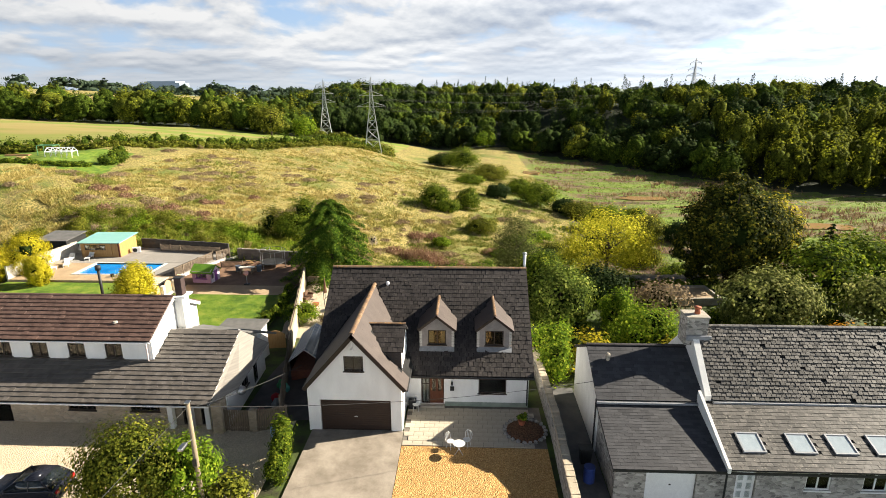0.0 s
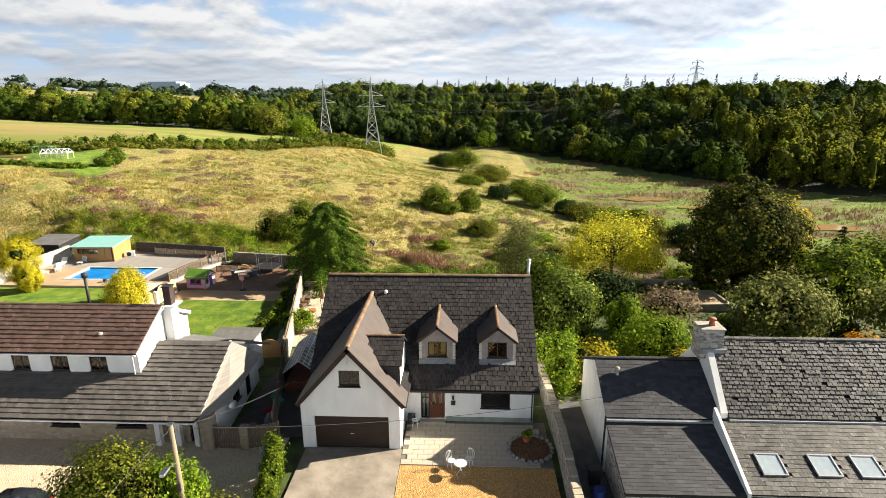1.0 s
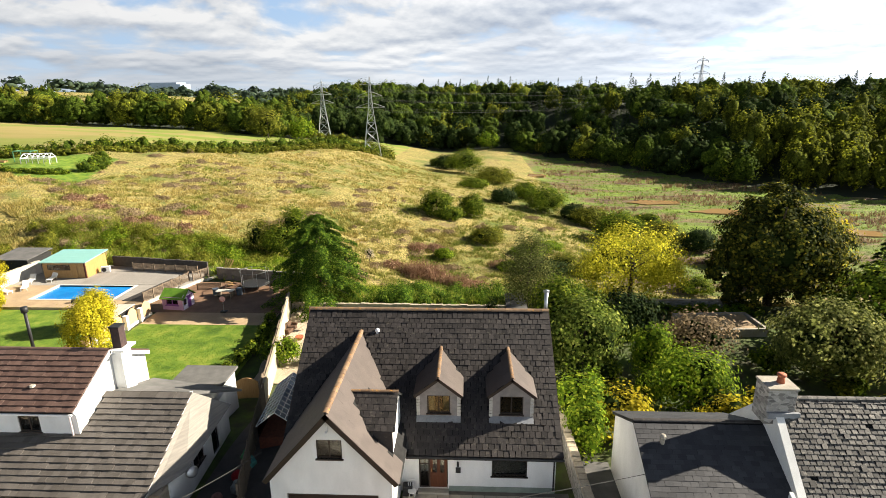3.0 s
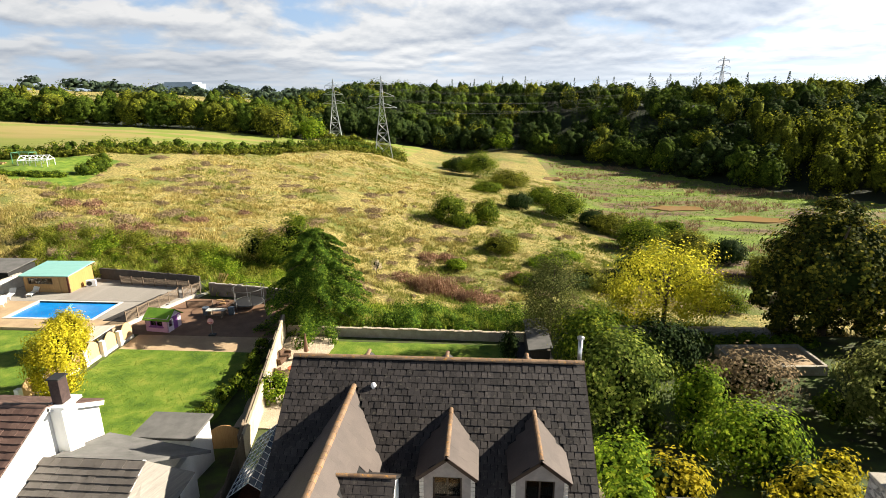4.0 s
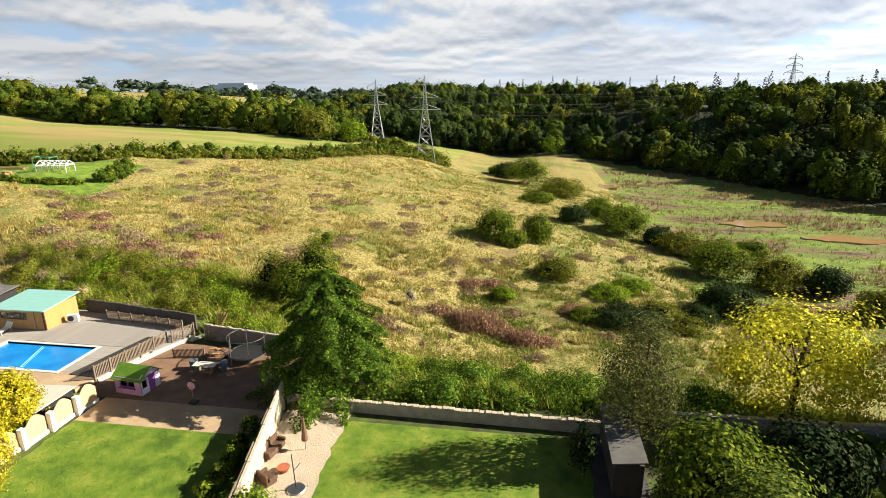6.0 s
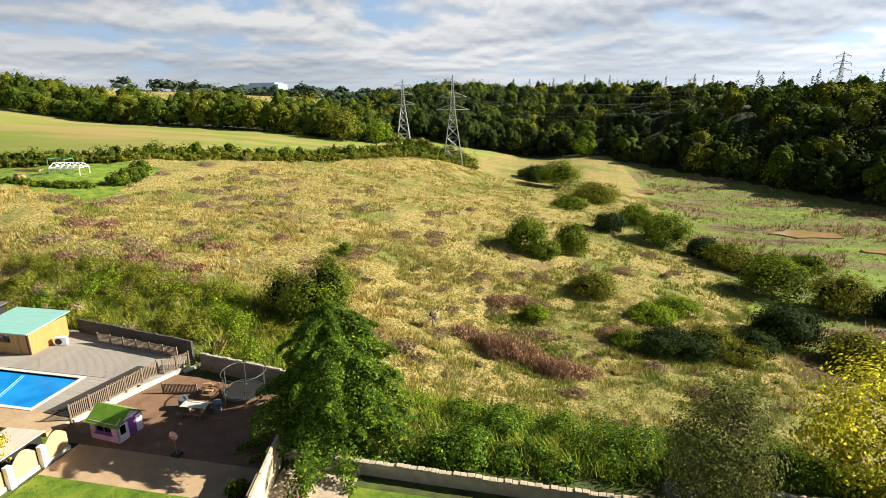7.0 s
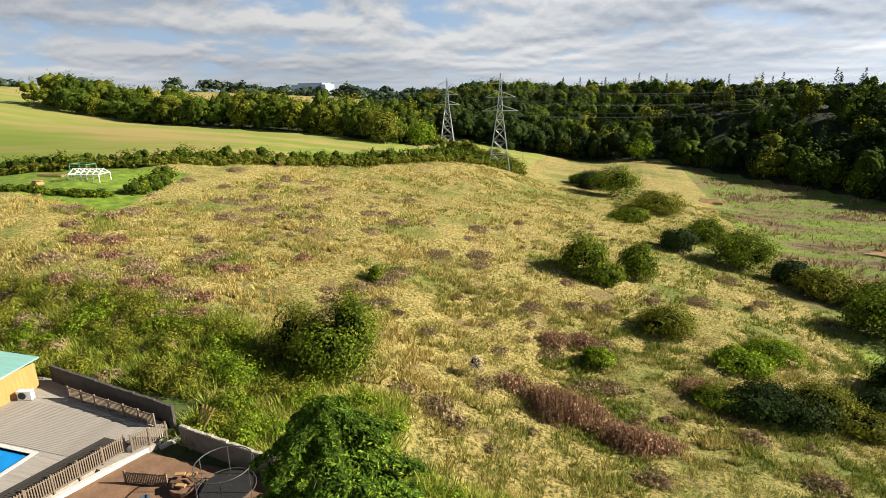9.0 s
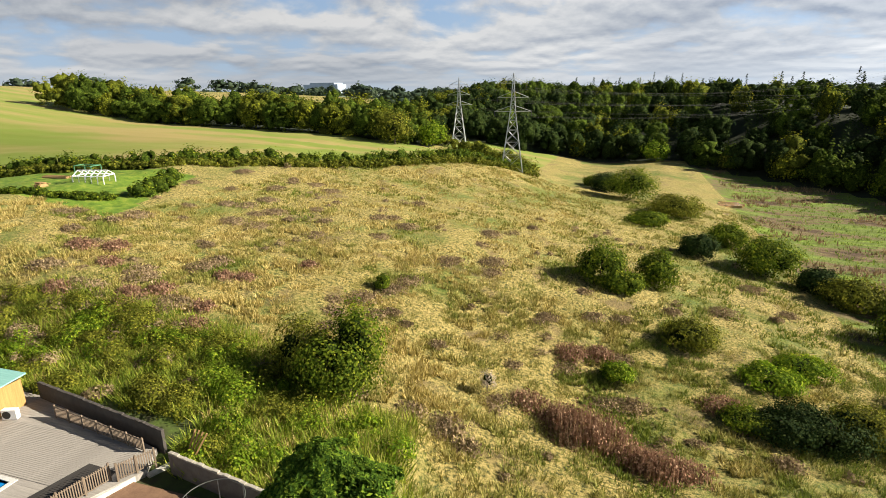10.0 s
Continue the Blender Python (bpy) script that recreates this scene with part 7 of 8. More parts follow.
behind = lambda x, y: y > bank_line(x) + 0.6 and y < bank_line(x) + 11
thicket("bramble_bank", "dense dark green bramble bank behind the gardens", scatter(70, -8.5, 16, 58, 68, 1.0, 2.0, 401, 0.7, behind), L_FIR, 0.09, 52, 402)
thicket("bramble_bank", "olive-green nettle and bramble bank behind the gardens", scatter(90, -70, -26, 66, 84, 0.8, 1.8, 403, 0.7, behind), L_OLIVE, 0.09, 48, 404)
thicket("nettle_bank", "bright green nettles on the bank behind the pool terrace", scatter(110, -60, -8, 60, 82, 0.7, 1.5, 405, 0.8, behind), L_BRIGHT, 0.10, 30, 406)
thicket("bramble_bank", "reddish-brown bramble patches on the bank", scatter(30, -62, -30, 70, 84, 0.7, 1.3, 407, 0.6, behind), L_BROWN, 0.10, 30, 408)


def bush(label, x, y, w, h, mat, seed, leaf=0.17):
    return tree(label, x, y, h * 1.25, (w, w * 0.9, h * 0.6), mat, int(40 + w * 18), 46, leaf, seed, 0.42, "bush", 0.08, 0.30, 0.6, cut=-0.7, group="bushes on the rough pasture")


bush("large dark green bush on the pasture", -25.4, 78.3, 2.9, 5.0, L_OAK, 501, 0.13)
bush("tall bright green bush on the pasture", -23.9, 80.4, 2.7, 7.0, L_OAK, 502, 0.13)
bush("brown-tipped bush on the pasture", -28.7, 80.0, 2.7, 4.4, L_OLIVE, 503, 0.13)
bush("small dark bush on the knoll", -30.0, 99.6, 0.9, 1.5, L_OAK, 507, 0.12)
bush("pale olive willow scrub in the hollow", 5.2, 108.5, 3.2, 2.6, L_OLIVE, 508, 0.14)
bush("bright green low scrub in the hollow", 12.5, 103.2, 3.0, 1.5, L_BRIGHT, 509, 0.14)
bush("bright green low scrub in the hollow", 16.6, 107.0, 3.0, 1.6, L_BRIGHT, 598, 0.14)
bush("green nettle clump in the hollow", -3.0, 98.2, 1.7, 1.6, L_BRIGHT, 599, 0.12)
bush("dark rounded hawthorn bush on the slope", -5.6, 121.0, 3.6, 4.6, L_OAK, 504, 0.18)
bush("dark rounded hawthorn bush on the slope", 2.2, 124.5, 2.9, 4.6, L_OAK, 505, 0.18)
bush("dark low hawthorn bush on the slope", -2.6, 119.2, 2.6, 2.4, L_OAK, 506, 0.18)
ROW = [(0, 198, 8.0, 7.4), (-6.9, 209, 5.4, 4.4), (9.8, 183, 7.6, 4.5), (2.9, 169, 5.2, 2.1), (10.5, 147.5, 3.9, 3.7), (17.6, 160.5, 4.4, 4.1), (21.4, 145.5, 6.2, 5.6), (28, 141, 3.8, 3.2), (31, 135.5, 5.2, 4.0), (34.7, 123, 6.0, 5.4), (37.5, 134, 4.4, 3.8), (42.5, 118.5, 5.2, 5.2), (46, 139, 4.0, 2.6), (29.7, 103.5, 5.2, 3.8), (36, 99, 4.4, 3.4), (-10.5, 216.5, 3.8, 2.8), (50, 118, 4.5, 4), (53, 108, 4.4, 3.6), (62, 104, 5, 4), (55, 97, 4.5, 3.2)]
for i, (x, y, w, h) in enumerate(ROW):
    bush("dark green bush in the row along the marsh edge", x, y, w * 0.8, h, (L_OAK, L_DARK, L_OLIVE)[i % 3 if i % 5 else 0], 510 + i, 0.2)
for i, (x, y, w, h) in enumerate([(15.5, 94, 3.2, 2.2), (18.5, 96.5, 3.0, 2.6), (11.8, 94, 2.8, 1.7), (8.6, 94.8, 2.2, 1.2), (13.5, 96.2, 2.8, 1.8), (21.5, 94.5, 2.6, 1.6), (24, 98, 2.8, 2.2), (40, 92, 3, 2.2)]):
    bush("low bramble mound with dark leaves on the wet pasture", x, y, w, h, (L_DARK, L_OLIVE, L_DARK, L_OAK)[i % 4], 540 + i, 0.11)
red = leaf_mat("red_brown_stalks", (0.16, 0.09, 0.055), (0.34, 0.20, 0.13), (0.48, 0.33, 0.22), 0.3)
def stalk_clump(label, x, y, w, h, mat, seed):
    """A clump of upright dead stems with a ragged top."""
    r = np.random.default_rng(seed)
    n = int(260 * w)
    t = thing("dead_stem_clump", label, "dead plants", (x, y, gz(x, y) - 0.05), 0, "dead stem clumps on the pasture")
    a, d = r.uniform(0, 6.283, n), np.sqrt(r.uniform(0, 1, n)) * w * (1 + 0.3 * np.sin(r.uniform(0, 6.283, n)))
    bx, by = np.cos(a) * d, np.sin(a) * d * 0.8
    hh = h * r.uniform(0.45, 1.1, n) * (1.1 - 0.6 * (d / w) ** 2)
    v1, f1 = cards(np.stack([bx, by, hh * r.uniform(0.4, 1.0, n)], 1), np.stack([bx, by, 0.6 + 0 * bx], 1) + r.normal(size=(n, 3)), r.uniform(0.05, 0.14, n), 1.6, r)
    v2, f2 = cards(np.stack([bx, by, hh * 0.5], 1), r.normal(size=(n, 3)) * [1, 1, 0.1], 0.05 + hh * 0, 1.0, r)
    v2 = v2.reshape(-1, 4, 3)
    c = v2.mean(1, keepdims=True)
    v2 = c + (v2 - c) * [1, 1, 0]
    v2[:, 0, 2] -= hh * 0.5
    v2[:, 2, 2] += hh * 0.5
    v2[:, 2, :2] += r.normal(size=(n, 2)) * 0.12
    v, f = join([(v1, f1), (v2.reshape(-1, 3), f2)])
    tagged(leaves("stem_mass", v, f, mat, t), kind="stuff")


for i, (x, y, w, h) in enumerate([(-6.2, 86.2, 2.6, 3.2), (-3.9, 86.6, 2.0, 2.9), (-8.2, 87.6, 1.8, 2.2), (0.2, 83.8, 2.0, 2.2), (-11.2, 88.6, 1.8, 1.5), (-1.6, 84.8, 1.8, 1.8), (2.6, 84.6, 1.8, 1.4), (-8.2, 100, 2.0, 1.4), (-5.0, 101.5, 1.6, 1.2), (-58, 82, 1.5, 1.2), (-51, 84, 1.4, 1.1), (-41.5, 82, 1.3, 1.1), (7.0, 97.0, 2.0, 1.0), (-46, 92, 1.2, 0.9), (-44, 93, 1.1, 0.9), (-49, 86, 1.4, 1.0), (-61, 92, 1.6, 1.2), (-64, 90, 1.6, 1.3), (-58, 88, 1.4, 1.0), (-43, 85, 1.2, 1.0), (-50, 82, 1.3, 1.0), (-40, 100, 1.1, 0.8)]):
    stalk_clump("dead red-brown willowherb clump on the pasture", x, y, w * 1.15, h, red, 560 + i)
rs = np.random.default_rng(590)
for i in range(120):
    x, y = rs.uniform(-78, 22), 74 + 66 * rs.uniform() ** 1.3
    if gz(x, y) < -12.4 or y > float(hedge_line(min(x, -28))) - 4 or y < float(bank_line(x)) + 10:
        continue
    stalk_clump("dead brown weed clump on the rough pasture", x, y, rs.uniform(0.9, 2.6), rs.uniform(0.35, 0.8), L_BROWN, 600 + i)
tree("pale leafless sapling on the pasture", -14.6, 87.6, 3.0, (0.7, 0.7, 1.1), leaf_mat("pale_twigs", (0.35, 0.28, 0.22), (0.5, 0.42, 0.34), None, 0.1), 18, 26, 0.07, 580, 0.55, "sapling", 0.05)


# ---- hedges of the fields ----
def hedge(name, label, pts, w, h, mat, leaf, seed):
    r = np.random.default_rng(seed)
    made, core = [], []
    for (x0, y0), (x1, y1) in zip(pts, pts[1:]):
        d = math.hypot(x1 - x0, y1 - y0)
        for i in range(int(d / (w * 0.8))):
            k = (i + r.uniform()) / (d / (w * 0.8))
            x, y = x0 + (x1 - x0) * k + r.normal() * 0.3, y0 + (y1 - y0) * k + r.normal() * 0.3
            hh = h * r.uniform(0.7, 1.25)
            made.append(crown((w * r.uniform(0.8, 1.3), w * r.uniform(0.8, 1.3), hh * 0.6), (x, y, gz(x, y) + hh * 0.42), 12, 14, leaf, r, 0.75, 0.4))
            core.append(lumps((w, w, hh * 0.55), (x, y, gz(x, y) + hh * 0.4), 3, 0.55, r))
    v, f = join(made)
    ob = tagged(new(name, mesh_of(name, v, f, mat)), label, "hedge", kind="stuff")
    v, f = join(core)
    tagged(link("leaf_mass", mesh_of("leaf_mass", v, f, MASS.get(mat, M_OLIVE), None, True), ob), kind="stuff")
    return ob


FAR_HEDGE = [(-190, 106), (-160, 112), (-92, 131), (-46, 186), (-28, 206)]
hedge("field_hedge", "overgrown dark green hedge between pasture and upper field", FAR_HEDGE, 1.7, 2.8, L_OAK, 0.24, 601)
hedge("field_hedge", "brownish scrub along the old field hedge", [(a + 1.5, b - 1.8) for a, b in FAR_HEDGE[1:]], 1.2, 1.6, L_OLIVE, 0.2, 602)
hedge("field_hedge", "low dark hedge along the small mown plot", [(-125, 90), (-84, 102.5), (-76, 107)], 0.8, 0.9, L_OAK, 0.16, 603)
hedge("field_hedge", "dark hedge at the end of the small mown plot", [(-76, 109), (-75, 114), (-80, 123)], 1.5, 2.4, L_OAK, 0.2, 606)
hedge("field_hedge", "dark hedge beside the pool garden", [(-56, 52), (-70, 64), (-100, 80)], 1.8, 3.0, L_DARK, 0.2, 604)
hedge("field_hedge", "scrubby hedge running past the pylons", [(-28, 206), (-40, 232), (-66, 255), (-85, 262)], 3.0, 4.0, L_OLIVE, 0.3, 605)
EDGE = [(60, 268, 8, 4.5), (40, 292, 7, 4), (12, 300, 9, 5), (75, 238, 9, 5), (84, 225, 8, 4.5), (-82, 232, 12, 6), (-72, 246, 9, 5), (96, 208, 10, 5.5)]
for i, (x, y, h, w) in enumerate(EDGE):
    tree("sunlit broadleaf tree at the edge of the wood", x, y, h, (w, w, h * 0.48), (L_OAK, L_OLIVE, L_BRIGHT, L_OAK)[i % 4], 70, 26, 0.42, 620 + i, 0.52, "tree", 0.3, group="trees at the wood edge")


# ---- grass ----
def blades(name, label, n, x0, x1, y0, y1, h0, h1, per, spread, width, mat, seed, rule):
    """Tussocks of leaning blades, one mass."""
    r = np.random.default_rng(seed)
    x, y = r.uniform(x0, x1, n), r.uniform(y0, y1, n)
    ok = rule(x, y)
    x, y = x[ok], y[ok]
    z = ground(x, y)
    m = len(x)
    px_, py_, pz_ = (np.repeat(k, per) for k in (x, y, z))
    h = np.repeat(r.uniform(h0, h1, m), per) * r.uniform(0.6, 1.2, m * per)
    a = r.uniform(0, 6.283, m * per)
    lean = r.uniform(0.2, 1.3, m * per) * h
    bx, by = px_ + np.cos(a) * spread * r.uniform(0, 1, m * per), py_ + np.sin(a) * spread * r.uniform(0, 1, m * per)
    w = width * r.uniform(0.6, 1.4, m * per)
    c, s = -np.sin(a) * w, np.cos(a) * w
    v = np.stack([np.stack([bx - c, by - s, pz_ - 0.15], 1), np.stack([bx + c, by + s, pz_ - 0.15], 1), np.stack([bx + np.cos(a) * lean, by + np.sin(a) * lean, pz_ + h], 1)], 1).reshape(-1, 3)
    return tagged(new(name, mesh_of(name, v, np.arange(len(v)).reshape(-1, 3), mat)), label, "grass", kind="stuff")


gm = Mat("tussock_blades", 0.8, 0, 0.2).world()
gi = gm.ramp(gm.island(), [(0.0, (0.17, 0.130, 0.030)), (0.5, (0.40, 0.325, 0.09)), (1.0, (0.70, 0.57, 0.25))])
gg = gm.ramp(gm.island(), [(0.0, (0.07, 0.12, 0.015)), (1.0, (0.24, 0.28, 0.04))])
height = gm.t.nodes.new("ShaderNodeSeparateXYZ")
gm.t.links.new(gm.co, height.inputs[0])
depth = gm.t.nodes.new("ShaderNodeMath")
depth.operation = "MULTIPLY"
depth.inputs[1].default_value = -0.07
gm.t.links.new(height.outputs[2], depth.inputs[0])
dry = gm.mix(gm.ramp(gm.noise(0.11, 6.0, 0.7), [(0.46, 0.0), (0.62, 0.9)]), gi, gg)
damp = gm.mix(gm.ramp(gm.noise(0.16, 6.0, 0.7, shift=(5, 2, 0)), [(0.36, 0.15), (0.54, 0.95)]), gi, gg)
# the damp hollow below the knoll is greener
GRASS = gm.color(gm.mix(gm.ramp(depth.outputs[0], [(0.40, 0.0), (0.62, 1.0)]), dry, damp)).leafy(0.25).m
gm = Mat("green_blades", 0.8, 0, 0.2).world()
GREENB = gm.color(gm.ramp(gm.island(), [(0.0, (0.08, 0.13, 0.012)), (0.7, (0.27, 0.34, 0.035)), (1.0, (0.46, 0.46, 0.08))])).leafy(0.4).m
gm = Mat("lawn_blades", 0.8, 0, 0.2).world()
LAWNB = gm.color(gm.ramp(gm.island(), [(0.0, (0.05, 0.11, 0.01)), (0.7, (0.15, 0.24, 0.02)), (1.0, (0.30, 0.34, 0.05))])).leafy(0.3).m
gm = Mat("marsh_blades", 0.8, 0, 0.2).world()
MARSHB = gm.color(gm.ramp(gm.island(), [(0.0, (0.07, 0.12, 0.015)), (0.7, (0.17, 0.25, 0.03)), (1.0, (0.30, 0.33, 0.07))])).leafy(0.4).m
gm = Mat("reed_blades", 0.8, 0, 0.2).world()
REED = gm.color(gm.ramp(gm.island(), [(0.0, (0.12, 0.07, 0.04)), (0.6, (0.24, 0.16, 0.08)), (1.0, (0.36, 0.26, 0.14))])).leafy(0.2).m
inview = lambda x, y: (np.abs(x + 0.18 * y - 12) < 0.95 * y + 18)
pasture = lambda x, y: (y > bank_line(x) + 1) & (ground(x, y) > -12.6) & (y < hedge_line(np.minimum(x, -28)) - 1) & inview(x, y) & ~((x < -70) & (y > 101))
lumpy = np.vectorize(lambda x, y: noise.noise(Vector((x * 0.45, y * 0.45, 7.0))) + 0.5 * noise.noise(Vector((x * 1.1, y * 1.1, 3.0))) > -0.12)
blades("grass", "rough tussocky straw-coloured pasture grass", 70000, -85, 40, 58, 112, 0.22, 0.55, 8, 0.26, 0.048, GRASS, 701, lambda x, y: pasture(x, y) & lumpy(x, y))
blades("grass", "distant tussocky straw-coloured pasture grass", 46000, -100, 30, 112, 200, 0.22, 0.50, 5, 0.40, 0.08, GRASS, 702, lambda x, y: pasture(x, y) & lumpy(x, y))
near_bank = lambda x, y: (y > bank_line(x) + 0.2) & (y < bank_line(x) + 13)
blades("grass", "tall green weeds on the bank behind the gardens", 15000, -60, 24, 57, 84, 0.5, 1.2, 6, 0.3, 0.05, GREENB, 703, near_bank)
PONDS = ((57, 168, 8), (72, 155, 9.5), (84, 147, 6.5), (26, 211, 6.5), (92, 132, 9))
wet = lambda x, y: (ground(x, y) <= -12.4) & (y < wood_foot(x) - 4) & np.all([np.hypot(x - a, (y - b) * 1.8) > c for a, b, c in PONDS], axis=0)
clumpy = np.vectorize(lambda x, y: noise.noise(Vector((x * 0.035, y * 0.09, 2.0))) > 0.10)
blades("reeds", "brown reed and rush beds across the marsh", 20000, 10, 190, 95, 300, 0.6, 1.4, 5, 0.7, 0.12, REED, 704, lambda x, y: wet(x, y) & clumpy(x, y))
blades("grass", "green marsh grass between the pools", 12000, 10, 190, 95, 300, 0.3, 0.6, 5, 0.6, 0.12, MARSHB, 705, lambda x, y: wet(x, y) & ~clumpy(x, y))
lawn_zone = lambda x, y: np.ones(len(x), bool)
blades("lawn_grass", "short mown grass of the back lawn", 9000, -11.8, 4.1, 41, 54.5, 0.04, 0.09, 4, 0.06, 0.03, LAWNB, 706, lawn_zone)
blades("lawn_grass", "short mown grass of the long lawn", 12000, -30.9, -17.6, 38, 51.9, 0.04, 0.10, 4, 0.06, 0.03, LAWNB, 707, lawn_zone)
dock = [(x, y, w, h) for x, y, w, h in scatter(150, -80, 25, 70, 150, 0.35, 0.9, 708, 0.8, lambda x, y: noise.noise(Vector((x * 0.05, y * 0.05, 9))) > 0.02 and gz(x, y) > -12.6 and y < hedge_line(min(x, -28)) - 3)]
thicket("dead_stalks", "scattered dead brown dock and thistle clumps", dock, L_BROWN, 0.09, 12, 709)


# ---- water of the marsh ----
wm = Mat("muddy_water", 0.08, 0, 0.5)
wm.color(wm.mix(wm.noise(0.4), (0.26, 0.16, 0.07), (0.34, 0.22, 0.10))).bump(wm.noise(2.0), 0.05, 0.02)
for i, (x, y, a, b) in enumerate(((57, 168, 6.5, 3.4), (72, 155, 8, 3.2), (84, 147, 5, 2.6), (26, 211, 4.5, 3.6), (92, 132, 7, 3))):
    bm = bmesh.new()
    pts = [(math.cos(k * 6.283 / 40) * a * (1 + 0.22 * math.sin(k * 0.7 + i) + 0.1 * math.sin(k * 1.9)), math.sin(k * 6.283 / 40) * b * (1 + 0.25 * math.sin(k * 0.55 + 2 * i))) for k in range(40)]
    top, low = [bm.verts.new((p, q, 0.0)) for p, q in pts], [bm.verts.new((p, q, -0.6)) for p, q in pts]
    bm.faces.new(top), bm.faces.new(low[::-1])
    for k in range(40):
        bm.faces.new((low[k], low[(k + 1) % 40], top[(k + 1) % 40], top[k]))
    o = part("water", bm, wm.m, None)
    tagged(o, "shallow muddy brown pool in the marsh", "water", kind="structure").matrix_basis = pose(x, y, gz(x, y) + 0.30)


# ---- pylons and lines ----
PYLON = two("grey_pylon_steel", (0.52, 0.53, 0.54), (0.42, 0.43, 0.44), 1.0, 0.5, 0.6)


def pylon(x, y, h, w, turn, thick, label):
    t = thing("pylon", label, "pylon", (x, y, gz(x, y) - 0.3), turn, "power line pylons")

    def half(z):
        k = z / h
        return w * (1 - k / 0.62) + w * 0.22 * (k / 0.62) if k < 0.62 else w * 0.22 * (1 - (k - 0.62) / 0.38) + 0.06
    for sx in (-1, 1):
        for sy in (-1, 1):
            bm = bmesh.new()
            for z0, z1 in ((0, h * 0.62), (h * 0.62, h)):
                tube(bm, (sx * half(z0), sy * half(z0), z0), (sx * half(z1), sy * half(z1), z1), thick, thick * 0.8, 5)
            part("leg", bm, PYLON, t)
    zs = [0, 0.17, 0.31, 0.43, 0.53, 0.62, 0.70, 0.78, 0.86, 0.93]
    bm = bmesh.new()
    for za, zb in zip(zs, zs[1:]):
        a, b = half(za * h), half(zb * h)
        for k in range(4):
            c = [(-1, -1), (1, -1), (1, 1), (-1, 1)]
            (p, q), (r_, s_) = c[k], c[(k + 1) % 4]
            tube(bm, (p * a, q * a, za * h), (r_ * b, s_ * b, zb * h), thick * 0.5, n=4)
            tube(bm, (r_ * a, s_ * a, za * h), (p * b, q * b, zb * h), thick * 0.5, n=4)
            tube(bm, (p * b, q * b, zb * h), (r_ * b, s_ * b, zb * h), thick * 0.45, n=4)
    tagged(part("bracing", bm, PYLON, t), kind="stuff")
    for zc, L in ((0.62, 0.19), (0.76, 0.16), (0.90, 0.13)):
        for s in (-1, 1):
            bm = bmesh.new()
            hw = half(zc * h)
            tip = (s * (L * h), 0, zc * h)
            for q in (-1, 1):
                tube(bm, (s * hw, q * hw, zc * h), tip, thick * 0.6, n=4)
                tube(bm, (s * hw, q * hw, (zc + 0.055) * h), tip, thick * 0.5, n=4)
            arm = part("crossarm", bm, PYLON, t)
            bm = bmesh.new()
            tube(bm, tip, (tip[0], 0, tip[2] - h * 0.045), thick * 0.7, n=6)
            part("insulator", bm, BLACK, arm)
    return [(t.matrix_world @ Vector((s * L * h, 0, zc * h - h * 0.045))) for zc, L in ((0.62, 0.19), (0.76, 0.16), (0.90, 0.13)) for s in (-1, 1)]


bpy.context.view_layer.update()
A = pylon(-33, 200, 27, 3.0, 12, 0.13, "steel lattice pylon at the brow of the pasture")
B = pylon(-66, 262, 27.5, 3.0, 12, 0.14, "steel lattice pylon beside the far woodland")
C = pylon(173, 436, 32, 3.2, -50, 0.2, "steel lattice pylon on the far ridge")
LINE = two("line_wire", (0.07, 0.07, 0.07), (0.05, 0.05, 0.05), 1.0, 0.8, 0.0)


def wire(name, label, a, b, sag, r, n=16):
    bm = bmesh.new()
    a, b = Vector(a), Vector(b)
    pts = [a.lerp(b, i / n) - Vector((0, 0, sag * 4 * (i / n) * (1 - i / n))) for i in range(n + 1)]
    d = (b - a).normalized()
    u = d.cross(Vector((0, 0, 1))).normalized()
    v = u.cross(d)
    rings = [[bm.verts.new(p + (u * math.cos(k * 1.2566) + v * math.sin(k * 1.2566)) * r) for k in range(5)] for p in pts]
    for g0, g1 in zip(rings, rings[1:]):
        for k in range(5):
            bm.faces.new((g0[k], g0[(k + 1) % 5], g1[(k + 1) % 5], g1[k]))
    bm.faces.new(rings[0]), bm.faces.new(rings[-1])
    return tagged(part(name, bm, LINE, None), label, "cable")


for k, p in enumerate(A):
    wire("power_line", "thin overhead power line strung between pylons", p, C[k], 9, 0.018, 28)
for k, p in enumerate(B):
    wire("power_line", "thin overhead power line strung between pylons", p, Vector((260 + 3 * k, 420, 20 + 4 * (k // 2))), 8, 0.018, 28)

# ---- telegraph pole with street lamp ----
tp = thing("telegraph_pole", "weathered wooden telegraph pole carrying a street lamp", "telegraph pole", (-11.3, 17.8, 0))
bm = bmesh.new()
tube(bm, (0, 0, -0.8), (0, 0, 6.0), 0.14, 0.10, 12)
part("pole", bm, two("pole_wood", (0.30, 0.24, 0.16), (0.21, 0.165, 0.11), 2, 0.9, fine=20, stretch=(8, 8, 0.3)), tp, "", True)
bm = bmesh.new()
tube(bm, (0, -0.1, 4.05), (0.05, -0.75, 4.3), 0.03)
part("bracket", bm, STEEL, tp)
bm = box(-0.11, -1.25, 4.2, 0.14, -0.7, 4.36, 0.05)
lh = part("lamp_head", bm, STEEL, tp, "pale grey street lamp head")
part("lens", box(-0.08, -1.2, 4.15, 0.11, -0.78, 4.2, 0.02), GLASS, lh)
part("cap", box(-0.12, -0.12, 6.0, 0.12, 0.12, 6.05, 0.01), STEEL, tp)
part("fuse_box", box(-0.1, -0.2, 2.6, 0.1, -0.13, 3.0, 0.01), BLACK, tp)
